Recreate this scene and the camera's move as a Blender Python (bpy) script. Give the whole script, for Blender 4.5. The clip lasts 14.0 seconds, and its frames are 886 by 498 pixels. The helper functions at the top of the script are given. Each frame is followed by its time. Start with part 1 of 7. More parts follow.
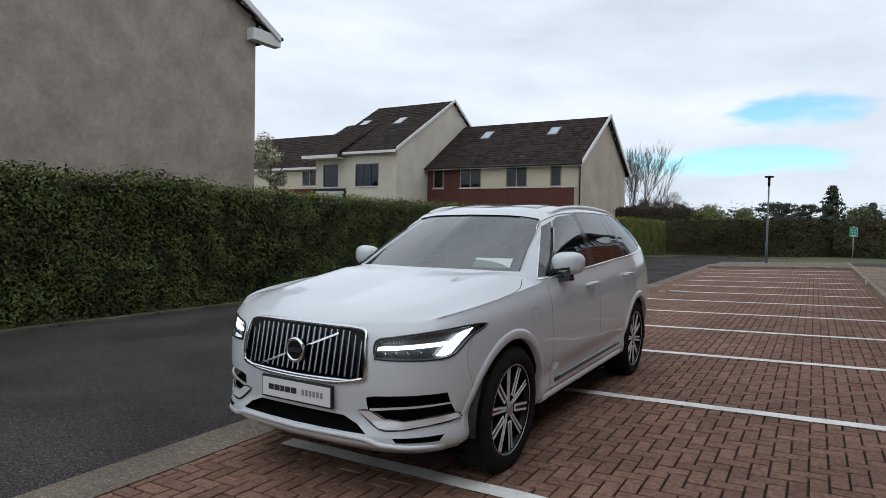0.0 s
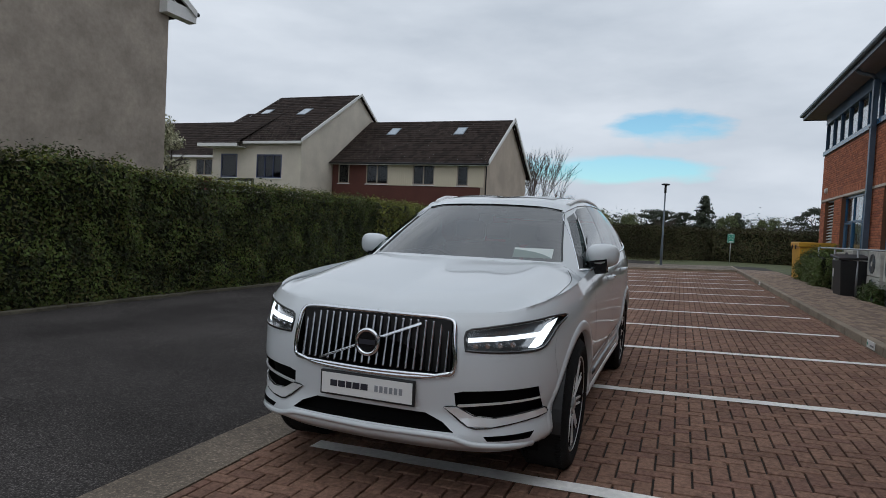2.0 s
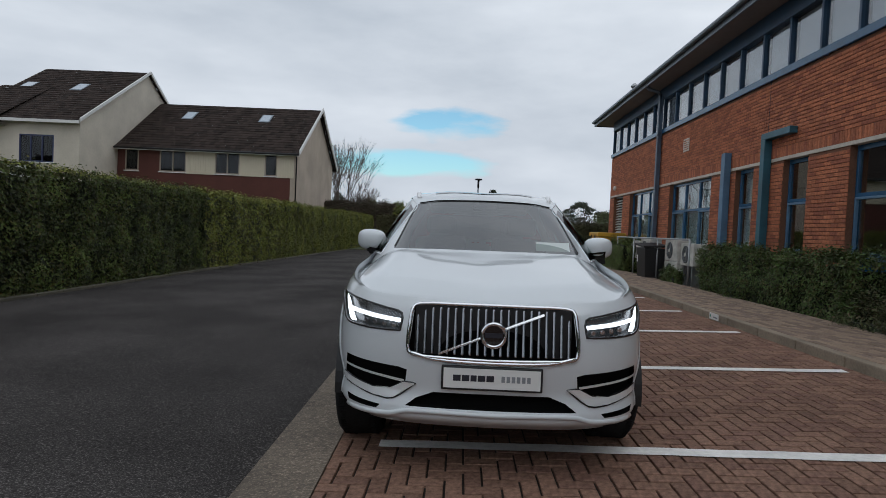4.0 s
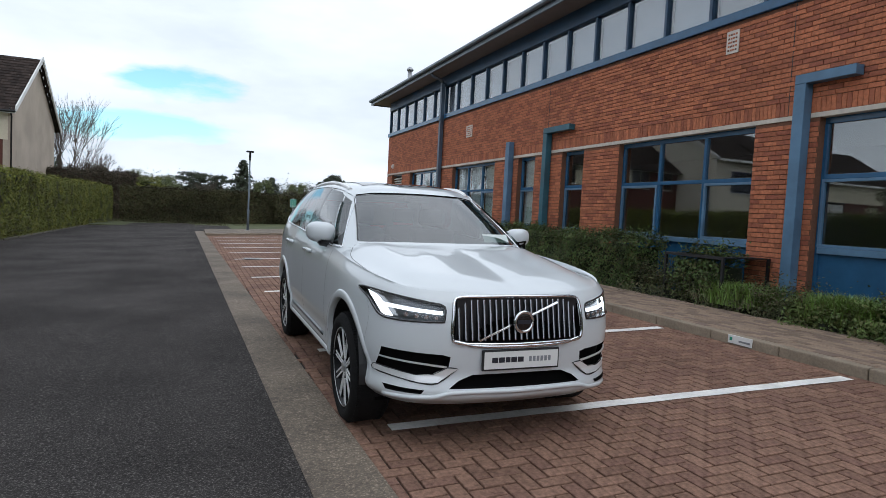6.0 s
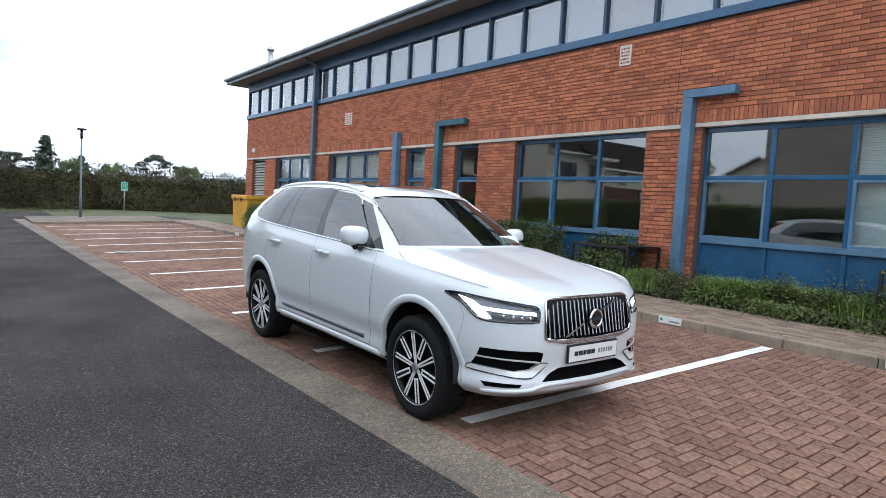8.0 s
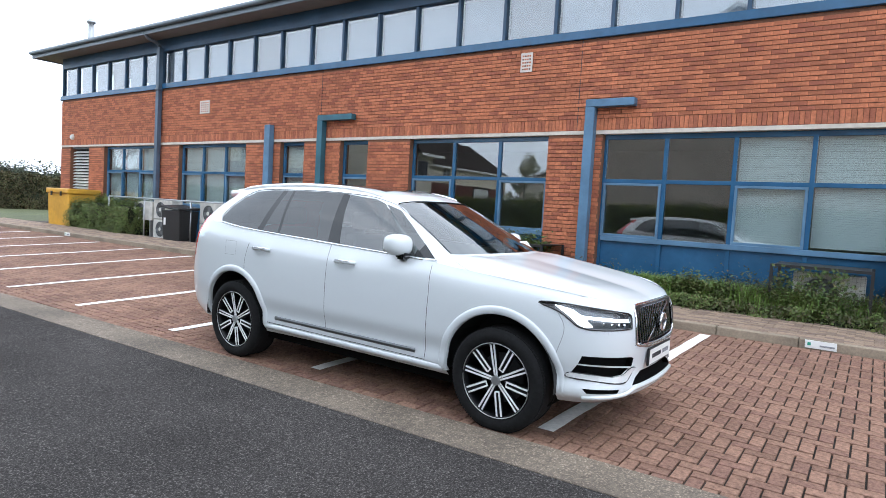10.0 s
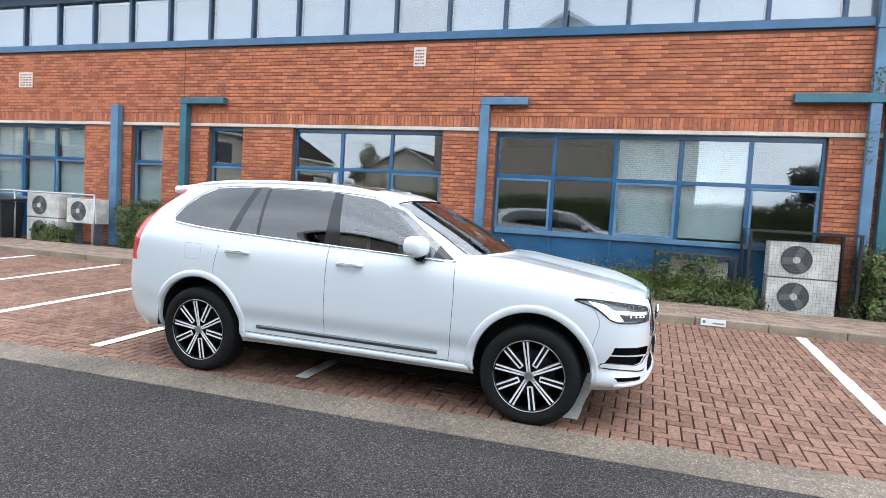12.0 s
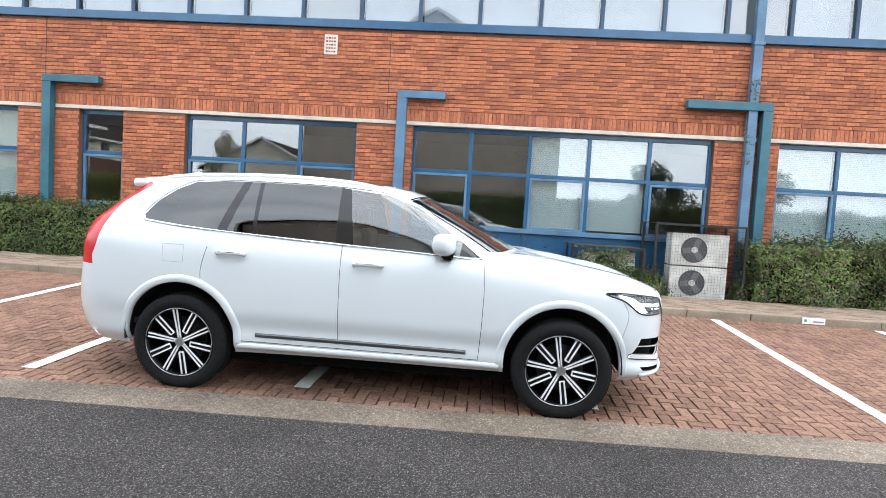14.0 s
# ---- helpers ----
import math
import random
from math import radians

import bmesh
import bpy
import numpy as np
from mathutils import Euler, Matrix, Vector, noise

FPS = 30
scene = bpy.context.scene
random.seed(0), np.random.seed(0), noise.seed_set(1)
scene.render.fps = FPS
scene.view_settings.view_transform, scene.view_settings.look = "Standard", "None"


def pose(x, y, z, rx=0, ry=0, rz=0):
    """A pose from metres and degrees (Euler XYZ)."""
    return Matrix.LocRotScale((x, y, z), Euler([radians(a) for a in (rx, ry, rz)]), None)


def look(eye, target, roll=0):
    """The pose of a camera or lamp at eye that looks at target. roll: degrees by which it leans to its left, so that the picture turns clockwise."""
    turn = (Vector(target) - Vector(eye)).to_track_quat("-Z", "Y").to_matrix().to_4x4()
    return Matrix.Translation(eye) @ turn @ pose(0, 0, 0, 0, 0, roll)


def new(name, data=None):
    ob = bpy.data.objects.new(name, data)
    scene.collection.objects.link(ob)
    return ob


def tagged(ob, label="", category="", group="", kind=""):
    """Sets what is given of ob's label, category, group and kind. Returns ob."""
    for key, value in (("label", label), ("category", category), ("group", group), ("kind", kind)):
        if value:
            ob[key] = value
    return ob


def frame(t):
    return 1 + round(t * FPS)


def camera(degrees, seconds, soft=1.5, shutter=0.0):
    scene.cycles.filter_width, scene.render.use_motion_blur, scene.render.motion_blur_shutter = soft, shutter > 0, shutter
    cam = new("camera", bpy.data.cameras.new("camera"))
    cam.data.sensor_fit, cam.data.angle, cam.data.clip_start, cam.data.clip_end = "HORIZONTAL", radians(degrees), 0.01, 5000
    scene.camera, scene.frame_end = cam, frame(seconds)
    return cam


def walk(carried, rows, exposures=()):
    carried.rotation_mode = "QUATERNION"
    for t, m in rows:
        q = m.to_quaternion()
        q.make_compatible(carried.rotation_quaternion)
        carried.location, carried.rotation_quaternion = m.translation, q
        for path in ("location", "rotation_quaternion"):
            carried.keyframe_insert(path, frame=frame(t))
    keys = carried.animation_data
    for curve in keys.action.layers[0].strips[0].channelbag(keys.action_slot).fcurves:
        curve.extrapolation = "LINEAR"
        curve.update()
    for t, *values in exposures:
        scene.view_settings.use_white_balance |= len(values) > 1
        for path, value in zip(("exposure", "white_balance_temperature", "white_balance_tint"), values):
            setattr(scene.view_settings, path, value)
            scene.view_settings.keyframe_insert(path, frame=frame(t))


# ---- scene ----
cam = camera(71.2, 14.0, soft=0.68)
PATH = [
    (0, (-3.923, 0.709, 1.440), (-4.951, 2.423, 1.367), 1.2),
    (0.5, (-3.998, 0.692, 1.423), (-5.016, 2.412, 1.353), 1.6),
    (1, (-4.216, 0.611, 1.385), (-5.046, 2.429, 1.326), 2.4),
    (1.5, (-4.537, 0.525, 1.337), (-5.289, 2.378, 1.276), 2.7),
    (2, (-4.936, 0.461, 1.327), (-5.652, 2.328, 1.260), 2.9),
    (2.2, (-5.090, 0.392, 1.326), (-5.757, 2.277, 1.260), 3.0),
    (4.3, (-6.823, -0.047, 1.276), (-6.708, 1.949, 1.214), 2.7),
    (4.5, (-6.987, -0.059, 1.286), (-6.75, 1.926, 1.215), 2.8),
    (5, (-7.412, -0.057, 1.3), (-6.996, 1.897, 1.208), 3.2),
    (5.5, (-7.856, -0.103, 1.328), (-7.259, 1.803, 1.228), 3.2),
    (6, (-8.27, -0.082, 1.369), (-7.525, 1.771, 1.258), 3.0),
    (6.5, (-8.681, -0.05, 1.423), (-7.867, 1.773, 1.302), 3.0),
    (7, (-9.093, 0.063, 1.46), (-8.071, 1.778, 1.336), 3.2),
    (7.5, (-9.483, 0.257, 1.451), (-8.357, 1.905, 1.319), 3.2),
    (8, (-9.877, 0.496, 1.457), (-8.657, 2.075, 1.321), 3.2),
    (8.5, (-10.217, 0.779, 1.474), (-8.831, 2.214, 1.337), 3.4),
    (8.7, (-10.36, 0.956, 1.453), (-8.923, 2.341, 1.316), 3.5),
    (10.8, (-11.461, 2.454, 1.483), (-9.711, 3.413, 1.349), 3.3),
    (11, (-11.551, 2.575, 1.519), (-9.765, 3.466, 1.378), 3.4),
    (11.5, (-11.689, 2.976, 1.499), (-9.82, 3.675, 1.365), 3.6),
    (12, (-11.811, 3.347, 1.478), (-9.915, 3.971, 1.35), 3.4),
    (12.5, (-11.947, 3.683, 1.473), (-10.008, 4.157, 1.347), 3.3),
    (13, (-11.982, 4.02, 1.448), (-10.014, 4.351, 1.327), 3.4),
    (13.5, (-11.975, 4.381, 1.433), (-9.994, 4.625, 1.312), 3.4),
    (14, (-11.952, 4.726, 1.428), (-9.961, 4.866, 1.306), 3.4),
]
EXPO = [(0, -0.5, 6150, 10), (1, -0.68, 6150, 10), (2.2, -0.9, 6150, 10), (4.5, -0.88, 6200, 10), (5, -0.74, 6200, 10), (5.5, -0.64, 6150, 10), (6, -0.3, 6100, 10), (6.5, -0.05, 6020, 10), (7.5, 0.3, 5950, 10), (8.5, 0.58, 5900, 10), (11, 0.98, 5900, 10), (12.5, 1.21, 6050, 10), (14, 1.30, 6250, 10)]
walk(cam, [(t, look(eye, target, roll)) for t, eye, target, roll in PATH], EXPO)

# ---- light: bright overcast with one blue gap ----
world = bpy.data.worlds.new("sky")
scene.world = world
world.use_nodes = True
wn, wl = world.node_tree.nodes, world.node_tree.links
wn.clear()
w_out = wn.new("ShaderNodeOutputWorld")
w_bg = wn.new("ShaderNodeBackground")
w_bg.inputs["Strength"].default_value = 0.12
w_sky = wn.new("ShaderNodeTexSky")
w_sky.sky_type = "NISHITA"
w_sky.sun_disc = False
w_sky.sun_elevation = radians(48)
w_sky.sun_rotation = radians(166)
w_co = wn.new("ShaderNodeTexCoord")
w_map = wn.new("ShaderNodeMapping")
w_map.inputs["Scale"].default_value = (1.6, 1.6, 5.5)
w_map.inputs["Location"].default_value = (0.4, 0.2, 0.1)
w_noise = wn.new("ShaderNodeTexNoise")
w_noise.inputs["Scale"].default_value = 1.5
w_noise.inputs["Detail"].default_value = 7
w_noise.inputs["Roughness"].default_value = 0.55
w_ramp = wn.new("ShaderNodeValToRGB")
w_ramp.color_ramp.elements[0].position = 0.25
w_ramp.color_ramp.elements[0].color = (7.5, 8.2, 9.0, 1)
w_ramp.color_ramp.elements[1].position = 0.72
w_ramp.color_ramp.elements[1].color = (12.0, 12.5, 13.0, 1)
w_gapmap = wn.new("ShaderNodeMapping")  # a gap in the clouds low in the north
w_gapmap.inputs["Location"].default_value = (0.075 * 10.0, 0.0, -0.172 * 36.0)
w_gapmap.inputs["Scale"].default_value = (10.0, 0.0, 36.0)
w_len = wn.new("ShaderNodeVectorMath")
w_len.operation = "LENGTH"
w_gap = wn.new("ShaderNodeMath")
w_gap.operation = "MULTIPLY_ADD"
w_gap.inputs[1].default_value = 5.0
w_gap_ramp = wn.new("ShaderNodeValToRGB")
w_gap_ramp.color_ramp.elements[0].position = 0.55
w_gap_ramp.color_ramp.elements[1].position = 1.0
w_south = wn.new("ShaderNodeSeparateXYZ")
w_mix = wn.new("ShaderNodeMixRGB")
wl.new(w_co.outputs["Generated"], w_map.inputs["Vector"])
wl.new(w_co.outputs["Generated"], w_gapmap.inputs["Vector"])
wl.new(w_gapmap.outputs["Vector"], w_len.inputs[0])
wl.new(w_noise.outputs["Fac"], w_gap.inputs[0])
w_sub = wn.new("ShaderNodeMath")
w_sub.operation = "SUBTRACT"
w_sub.inputs[1].default_value = 2.5
w_gapmap2 = wn.new("ShaderNodeMapping")  # a longer streak below it
w_gapmap2.inputs["Location"].default_value = (0.13 * 6.5, 0.0, -0.105 * 54.0)
w_gapmap2.inputs["Scale"].default_value = (6.5, 0.0, 54.0)
w_len2 = wn.new("ShaderNodeVectorMath")
w_len2.operation = "LENGTH"
w_near = wn.new("ShaderNodeMath")
w_near.operation = "MINIMUM"
wl.new(w_co.outputs["Generated"], w_gapmap2.inputs["Vector"])
wl.new(w_gapmap2.outputs["Vector"], w_len2.inputs[0])
wl.new(w_len.outputs["Value"], w_near.inputs[0])
wl.new(w_len2.outputs["Value"], w_near.inputs[1])
wl.new(w_near.outputs[0], w_sub.inputs[0])
wl.new(w_sub.outputs[0], w_gap.inputs[2])
wl.new(w_co.outputs["Generated"], w_south.inputs[0])
w_front = wn.new("ShaderNodeMath")  # clouds everywhere but in the north
w_front.operation = "LESS_THAN"
w_front.inputs[1].default_value = 0.0
wl.new(w_south.outputs["Y"], w_front.inputs[0])
w_max = wn.new("ShaderNodeMath")
w_max.operation = "MAXIMUM"
wl.new(w_gap.outputs[0], w_max.inputs[0])
wl.new(w_front.outputs[0], w_max.inputs[1])
wl.new(w_max.outputs[0], w_gap_ramp.inputs["Fac"])
wl.new(w_map.outputs["Vector"], w_noise.inputs["Vector"])
wl.new(w_noise.outputs["Fac"], w_ramp.inputs["Fac"])
wl.new(w_gap_ramp.outputs["Color"], w_mix.inputs["Fac"])
w_clear = wn.new("ShaderNodeMixRGB")
w_clear.blend_type = "MULTIPLY"
w_clear.inputs["Fac"].default_value = 1.0
w_clear.inputs["Color2"].default_value = (1.5, 1.95, 1.88, 1)
wl.new(w_sky.outputs["Color"], w_clear.inputs["Color1"])
wl.new(w_clear.outputs["Color"], w_mix.inputs["Color1"])
wl.new(w_ramp.outputs["Color"], w_mix.inputs["Color2"])
wl.new(w_mix.outputs["Color"], w_bg.inputs["Color"])
wl.new(w_bg.outputs["Background"], w_out.inputs["Surface"])

sun = new("sun", bpy.data.lights.new("sun", "SUN"))
sun.data.energy, sun.data.angle, sun.data.color = 0.6, radians(55), (1.0, 0.96, 0.9)
sun.matrix_world = look((0, 0, 30), (-4.0, 16.0, 0))

# ---- materials ----
def socket(node, *names):
    for n in names:
        if n in node.inputs:
            return node.inputs[n]


def material(name, color, rough=0.6, metal=0.0, var=0.0, scale=8.0, bump=0.0, bump_scale=60.0,
             tint=None, random_by="", rand=0.0, coat=0.0, stain=0.0, stain_scale=1.0, spec=0.5, speck=0.0, speck_scale=120.0):
    """A principled surface: base colour varied at two scales, by piece, and fine relief."""
    m = bpy.data.materials.new(name)
    m.use_nodes = True
    nt = m.node_tree
    n, l = nt.nodes, nt.links
    p = n["Principled BSDF"]
    p.inputs["Roughness"].default_value = rough
    p.inputs["Metallic"].default_value = metal
    socket(p, "Specular IOR Level").default_value = spec
    if coat:
        socket(p, "Coat Weight").default_value = coat
        socket(p, "Coat Roughness").default_value = 0.03
    co = n.new("ShaderNodeTexCoord")
    last = None
    rgb = n.new("ShaderNodeRGB")
    rgb.outputs[0].default_value = (*color, 1)
    last = rgb.outputs[0]
    if random_by:
        if random_by == "island":
            src = n.new("ShaderNodeNewGeometry").outputs["Random Per Island"]
        else:
            src = n.new("ShaderNodeObjectInfo").outputs["Random"]
        ramp = n.new("ShaderNodeValToRGB")
        e = ramp.color_ramp.elements
        t2 = tint or tuple(c * 0.6 for c in color)
        e[0].color = (*[max(0, c * (1 - rand)) for c in color], 1)
        e[1].color = (*[min(1, c * (1 + rand)) for c in color], 1)
        mid = e.new(0.28)
        mid.color = (*t2, 1)
        mid2 = e.new(0.45)
        mid2.color = (*color, 1)
        l.new(src, ramp.inputs["Fac"])
        last = ramp.outputs["Color"]
    if var:
        tx = n.new("ShaderNodeTexNoise")
        tx.inputs["Scale"].default_value = scale
        tx.inputs["Detail"].default_value = 6
        tx.inputs["Roughness"].default_value = 0.65
        l.new(co.outputs["Object"], tx.inputs["Vector"])
        mr = n.new("ShaderNodeMapRange")
        mr.inputs["To Min"].default_value = 1 - var
        mr.inputs["To Max"].default_value = 1 + var
        mr.inputs["From Min"].default_value = 0.3
        mr.inputs["From Max"].default_value = 0.7
        l.new(tx.outputs["Fac"], mr.inputs["Value"])
        mx = n.new("ShaderNodeVectorMath")
        mx.operation = "SCALE"
        l.new(last, mx.inputs[0])
        l.new(mr.outputs["Result"], mx.inputs["Scale"])
        last = mx.outputs["Vector"]
    if stain:
        ts = n.new("ShaderNodeTexNoise")
        ts.inputs["Scale"].default_value = stain_scale
        ts.inputs["Detail"].default_value = 4
        l.new(co.outputs["Object"], ts.inputs["Vector"])
        ms = n.new("ShaderNodeMapRange")
        ms.inputs["From Min"].default_value = 0.35
        ms.inputs["From Max"].default_value = 0.65
        ms.inputs["To Min"].default_value = 1 - stain
        ms.inputs["To Max"].default_value = 1 + stain * 0.6
        l.new(ts.outputs["Fac"], ms.inputs["Value"])
        mz = n.new("ShaderNodeVectorMath")
        mz.operation = "SCALE"
        l.new(last, mz.inputs[0])
        l.new(ms.outputs["Result"], mz.inputs["Scale"])
        last = mz.outputs["Vector"]
    if speck:
        tk = n.new("ShaderNodeTexNoise")
        tk.inputs["Scale"].default_value = speck_scale
        tk.inputs["Detail"].default_value = 2
        l.new(co.outputs["Object"], tk.inputs["Vector"])
        mk = n.new("ShaderNodeMapRange")
        mk.inputs["From Min"].default_value = 0.52
        mk.inputs["From Max"].default_value = 0.70
        mk.inputs["To Min"].default_value = 1.0
        mk.inputs["To Max"].default_value = 1 + speck
        l.new(tk.outputs["Fac"], mk.inputs["Value"])
        mq = n.new("ShaderNodeVectorMath")
        mq.operation = "SCALE"
        l.new(last, mq.inputs[0])
        l.new(mk.outputs["Result"], mq.inputs["Scale"])
        last = mq.outputs["Vector"]
    l.new(last, p.inputs["Base Color"])
    if bump:
        tb = n.new("ShaderNodeTexNoise")
        tb.inputs["Scale"].default_value = bump_scale
        tb.inputs["Detail"].default_value = 4
        l.new(co.outputs["Object"], tb.inputs["Vector"])
        b = n.new("ShaderNodeBump")
        b.inputs["Strength"].default_value = bump
        b.inputs["Distance"].default_value = 0.01
        l.new(tb.outputs["Fac"], b.inputs["Height"])
        l.new(b.outputs["Normal"], p.inputs["Normal"])
    return m


def glass(name, tint=(0.9, 0.95, 0.95), ior=1.6, mirror=0.0, dark=0.0):
    """A thin pane: reflects by Fresnel (and its coating), lets the rest through."""
    m = bpy.data.materials.new(name)
    m.use_nodes = True
    n, l = m.node_tree.nodes, m.node_tree.links
    n.clear()
    out = n.new("ShaderNodeOutputMaterial")
    tr = n.new("ShaderNodeBsdfTransparent")
    tr.inputs["Color"].default_value = (*tint, 1)
    gl = n.new("ShaderNodeBsdfGlossy")
    gl.inputs["Roughness"].default_value = 0.01
    f0 = ((ior - 1) / (ior + 1)) ** 2
    lw = n.new("ShaderNodeLayerWeight")
    lw.inputs["Blend"].default_value = 0.5
    pw = n.new("ShaderNodeMath")
    pw.operation = "POWER"
    pw.inputs[1].default_value = 4.5
    l.new(lw.outputs["Facing"], pw.inputs[0])
    fr = n.new("ShaderNodeMath")
    fr.operation = "MULTIPLY_ADD"
    fr.inputs[1].default_value = 1 - f0
    fr.inputs[2].default_value = f0
    l.new(pw.outputs[0], fr.inputs[0])
    mx = n.new("ShaderNodeMixShader")
    add = n.new("ShaderNodeMath")
    add.operation = "ADD"
    add.use_clamp = True
    add.inputs[1].default_value = mirror
    l.new(fr.outputs[0], add.inputs[0])
    l.new(add.outputs[0], mx.inputs["Fac"])
    l.new(tr.outputs[0], mx.inputs[1])
    l.new(gl.outputs[0], mx.inputs[2])
    l.new(mx.outputs[0], out.inputs["Surface"])
    return m


M_ASPHALT = material("asphalt", (0.045, 0.041, 0.039), 0.95, var=0.5, scale=45, bump=1.0, bump_scale=80, stain=0.28, stain_scale=0.6, speck=2.6, speck_scale=95, spec=0.05)
M_STRIP = material("cast_concrete", (0.145, 0.116, 0.088), 0.9, var=0.35, scale=22, bump=0.6, bump_scale=70, stain=0.3, stain_scale=1.2, speck=1.2, speck_scale=70)
M_KERB = material("kerb_concrete", (0.28, 0.225, 0.165), 0.85, var=0.2, scale=40, bump=0.4, bump_scale=90, stain=0.25, stain_scale=2.0)
M_PAVER = material("clay_paver", (0.228, 0.134, 0.096), 0.85, var=0.42, scale=35, bump=0.5, bump_scale=120, tint=(0.205, 0.116, 0.088), random_by="island", rand=0.17, stain=0.16, stain_scale=0.9, spec=0.15)
M_PAVER_ONE = material("clay_paver_single", (0.228, 0.134, 0.096), 0.85, var=0.42, scale=35, bump=0.5, bump_scale=120, tint=(0.205, 0.116, 0.088), random_by="object", rand=0.17, spec=0.15)
M_PATH = material("path_paver", (0.265, 0.19, 0.135), 0.85, var=0.22, scale=35, bump=0.5, bump_scale=120, tint=(0.2, 0.14, 0.11), random_by="island", rand=0.25)
M_JOINT = material("joint_sand", (0.030, 0.024, 0.019), 0.95, var=0.3, scale=40)
M_BRICK = material("wall_brick", (0.445, 0.153, 0.074), 0.85, var=0.28, scale=16, bump=0.7, bump_scale=60, tint=(0.325, 0.105, 0.06), random_by="island", rand=0.18, stain=0.08, stain_scale=0.7)
M_BRICK_ONE = material("wall_brick_single", (0.445, 0.153, 0.074), 0.85, var=0.28, scale=16, bump=0.7, bump_scale=60, tint=(0.325, 0.105, 0.06), random_by="object", rand=0.18)
M_MORTAR = material("mortar", (0.17, 0.080, 0.047), 0.95, var=0.2, scale=30, bump=0.3)
M_LINTEL = material("cast_stone", (0.62, 0.56, 0.48), 0.8, var=0.1, scale=12, stain=0.15)
M_PAINT = material("line_paint", (0.86, 0.84, 0.80), 0.7, var=0.12, scale=25, stain=0.15, stain_scale=3, bump=0.3)
M_BLUE = material("blue_paint", (0.026, 0.102, 0.205), 0.22, var=0.08, scale=6, stain=0.12, stain_scale=2)
M_BLUE_FADED = material("faded_blue_paint", (0.098, 0.195, 0.305), 0.45, var=0.1, scale=6, stain=0.2, stain_scale=2)
M_BAND = material("dark_blue_frame", (0.022, 0.065, 0.125), 0.4, var=0.1, scale=6, stain=0.15, stain_scale=2)
M_PIPE = material("grey_blue_pipe", (0.075, 0.115, 0.165), 0.4, var=0.1, scale=6, stain=0.2, stain_scale=2)
M_TEAL = material("teal_paint", (0.03, 0.122, 0.165), 0.4, var=0.1, scale=6, stain=0.2, stain_scale=2)
M_SLATE = material("roof_slate", (0.035, 0.033, 0.035), 0.7, var=0.3, scale=6, bump=0.4, bump_scale=30)
M_TILE = material("roof_tile", (0.036, 0.026, 0.022), 0.95, spec=0.15, var=0.35, scale=5, bump=0.5, bump_scale=25, random_by="island", rand=0.25)
M_SOFFIT = material("soffit_board", (0.22, 0.19, 0.17), 0.7, var=0.08, scale=3)
M_FASCIA = material("grey_metal", (0.12, 0.15, 0.18), 0.4, var=0.1, scale=4)
M_RENDER = material("grey_render", (0.37, 0.315, 0.26), 0.9, var=0.14, scale=7, bump=0.6, bump_scale=60, stain=0.16, stain_scale=1.1)
M_GABLE = material("beige_render", (0.46, 0.38, 0.305), 0.9, var=0.08, scale=12, bump=0.4, bump_scale=60, stain=0.15, stain_scale=0.5)
M_KERB_DIRTY = material("mossy_kerb", (0.10, 0.09, 0.065), 0.95, var=0.3, scale=20, stain=0.3, stain_scale=1.5)
M_CREAM = material("cream_render", (0.60, 0.54, 0.45), 0.9, var=0.06, scale=10, stain=0.1, stain_scale=0.6)
M_RED = material("red_brick_far", (0.10, 0.033, 0.024), 0.85, var=0.2, scale=20, stain=0.1)
M_CLAD = material("cream_board", (0.62, 0.55, 0.42), 0.7, var=0.06, scale=12)
M_WHITE = material("white_paint", (0.75, 0.75, 0.74), 0.5, var=0.05, scale=10)
M_SOIL = material("bed_soil", (0.06, 0.045, 0.032), 0.95, var=0.4, scale=30, bump=0.8, bump_scale=50)
M_GRASS = material("grass", (0.075, 0.085, 0.03), 0.9, var=0.35, scale=12, stain=0.25, stain_scale=0.7, bump=0.6, bump_scale=60)
# core colour: the shade deep between the leaves is put into this near-black green
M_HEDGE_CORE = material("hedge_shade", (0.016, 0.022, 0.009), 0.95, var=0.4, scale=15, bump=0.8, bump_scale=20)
M_LEAF = material("hedge_leaf", (0.060, 0.084, 0.017), 0.6, random_by="island", rand=0.65, tint=(0.098, 0.090, 0.022), stain=0.65, stain_scale=1.9, spec=0.3)
M_LEAF_Y = material("yellow_green_hedge_leaf", (0.145, 0.165, 0.026), 0.6, random_by="island", rand=0.5, tint=(0.19, 0.165, 0.032), stain=0.4, stain_scale=1.6, spec=0.3)
M_LEAF_B = material("shrub_leaf", (0.066, 0.105, 0.028), 0.6, random_by="island", rand=0.55, tint=(0.125, 0.115, 0.045), stain=0.45, stain_scale=2.2, spec=0.3)
M_IVY = material("olive_ivy_leaf", (0.062, 0.062, 0.027), 0.7, random_by="island", rand=0.5, tint=(0.085, 0.062, 0.032), stain=0.4, stain_scale=0.5, spec=0.2)
# dark tree leaf, lightened: the skyline's distance haze is put into the colour
M_LEAF_DARK = material("hazed_tree_leaf", (0.042, 0.053, 0.029), 0.7, random_by="island", rand=0.4)
M_TWIG = material("bare_twig", (0.09, 0.07, 0.055), 0.9, var=0.2)
M_BARK = material("bark", (0.07, 0.055, 0.045), 0.9, var=0.3, scale=20, bump=0.6)
M_DARK = material("dark_interior", (0.03, 0.03, 0.032), 0.9, var=0.1)
M_ROOM = material("room_paint", (0.22, 0.21, 0.2), 0.9, var=0.05)
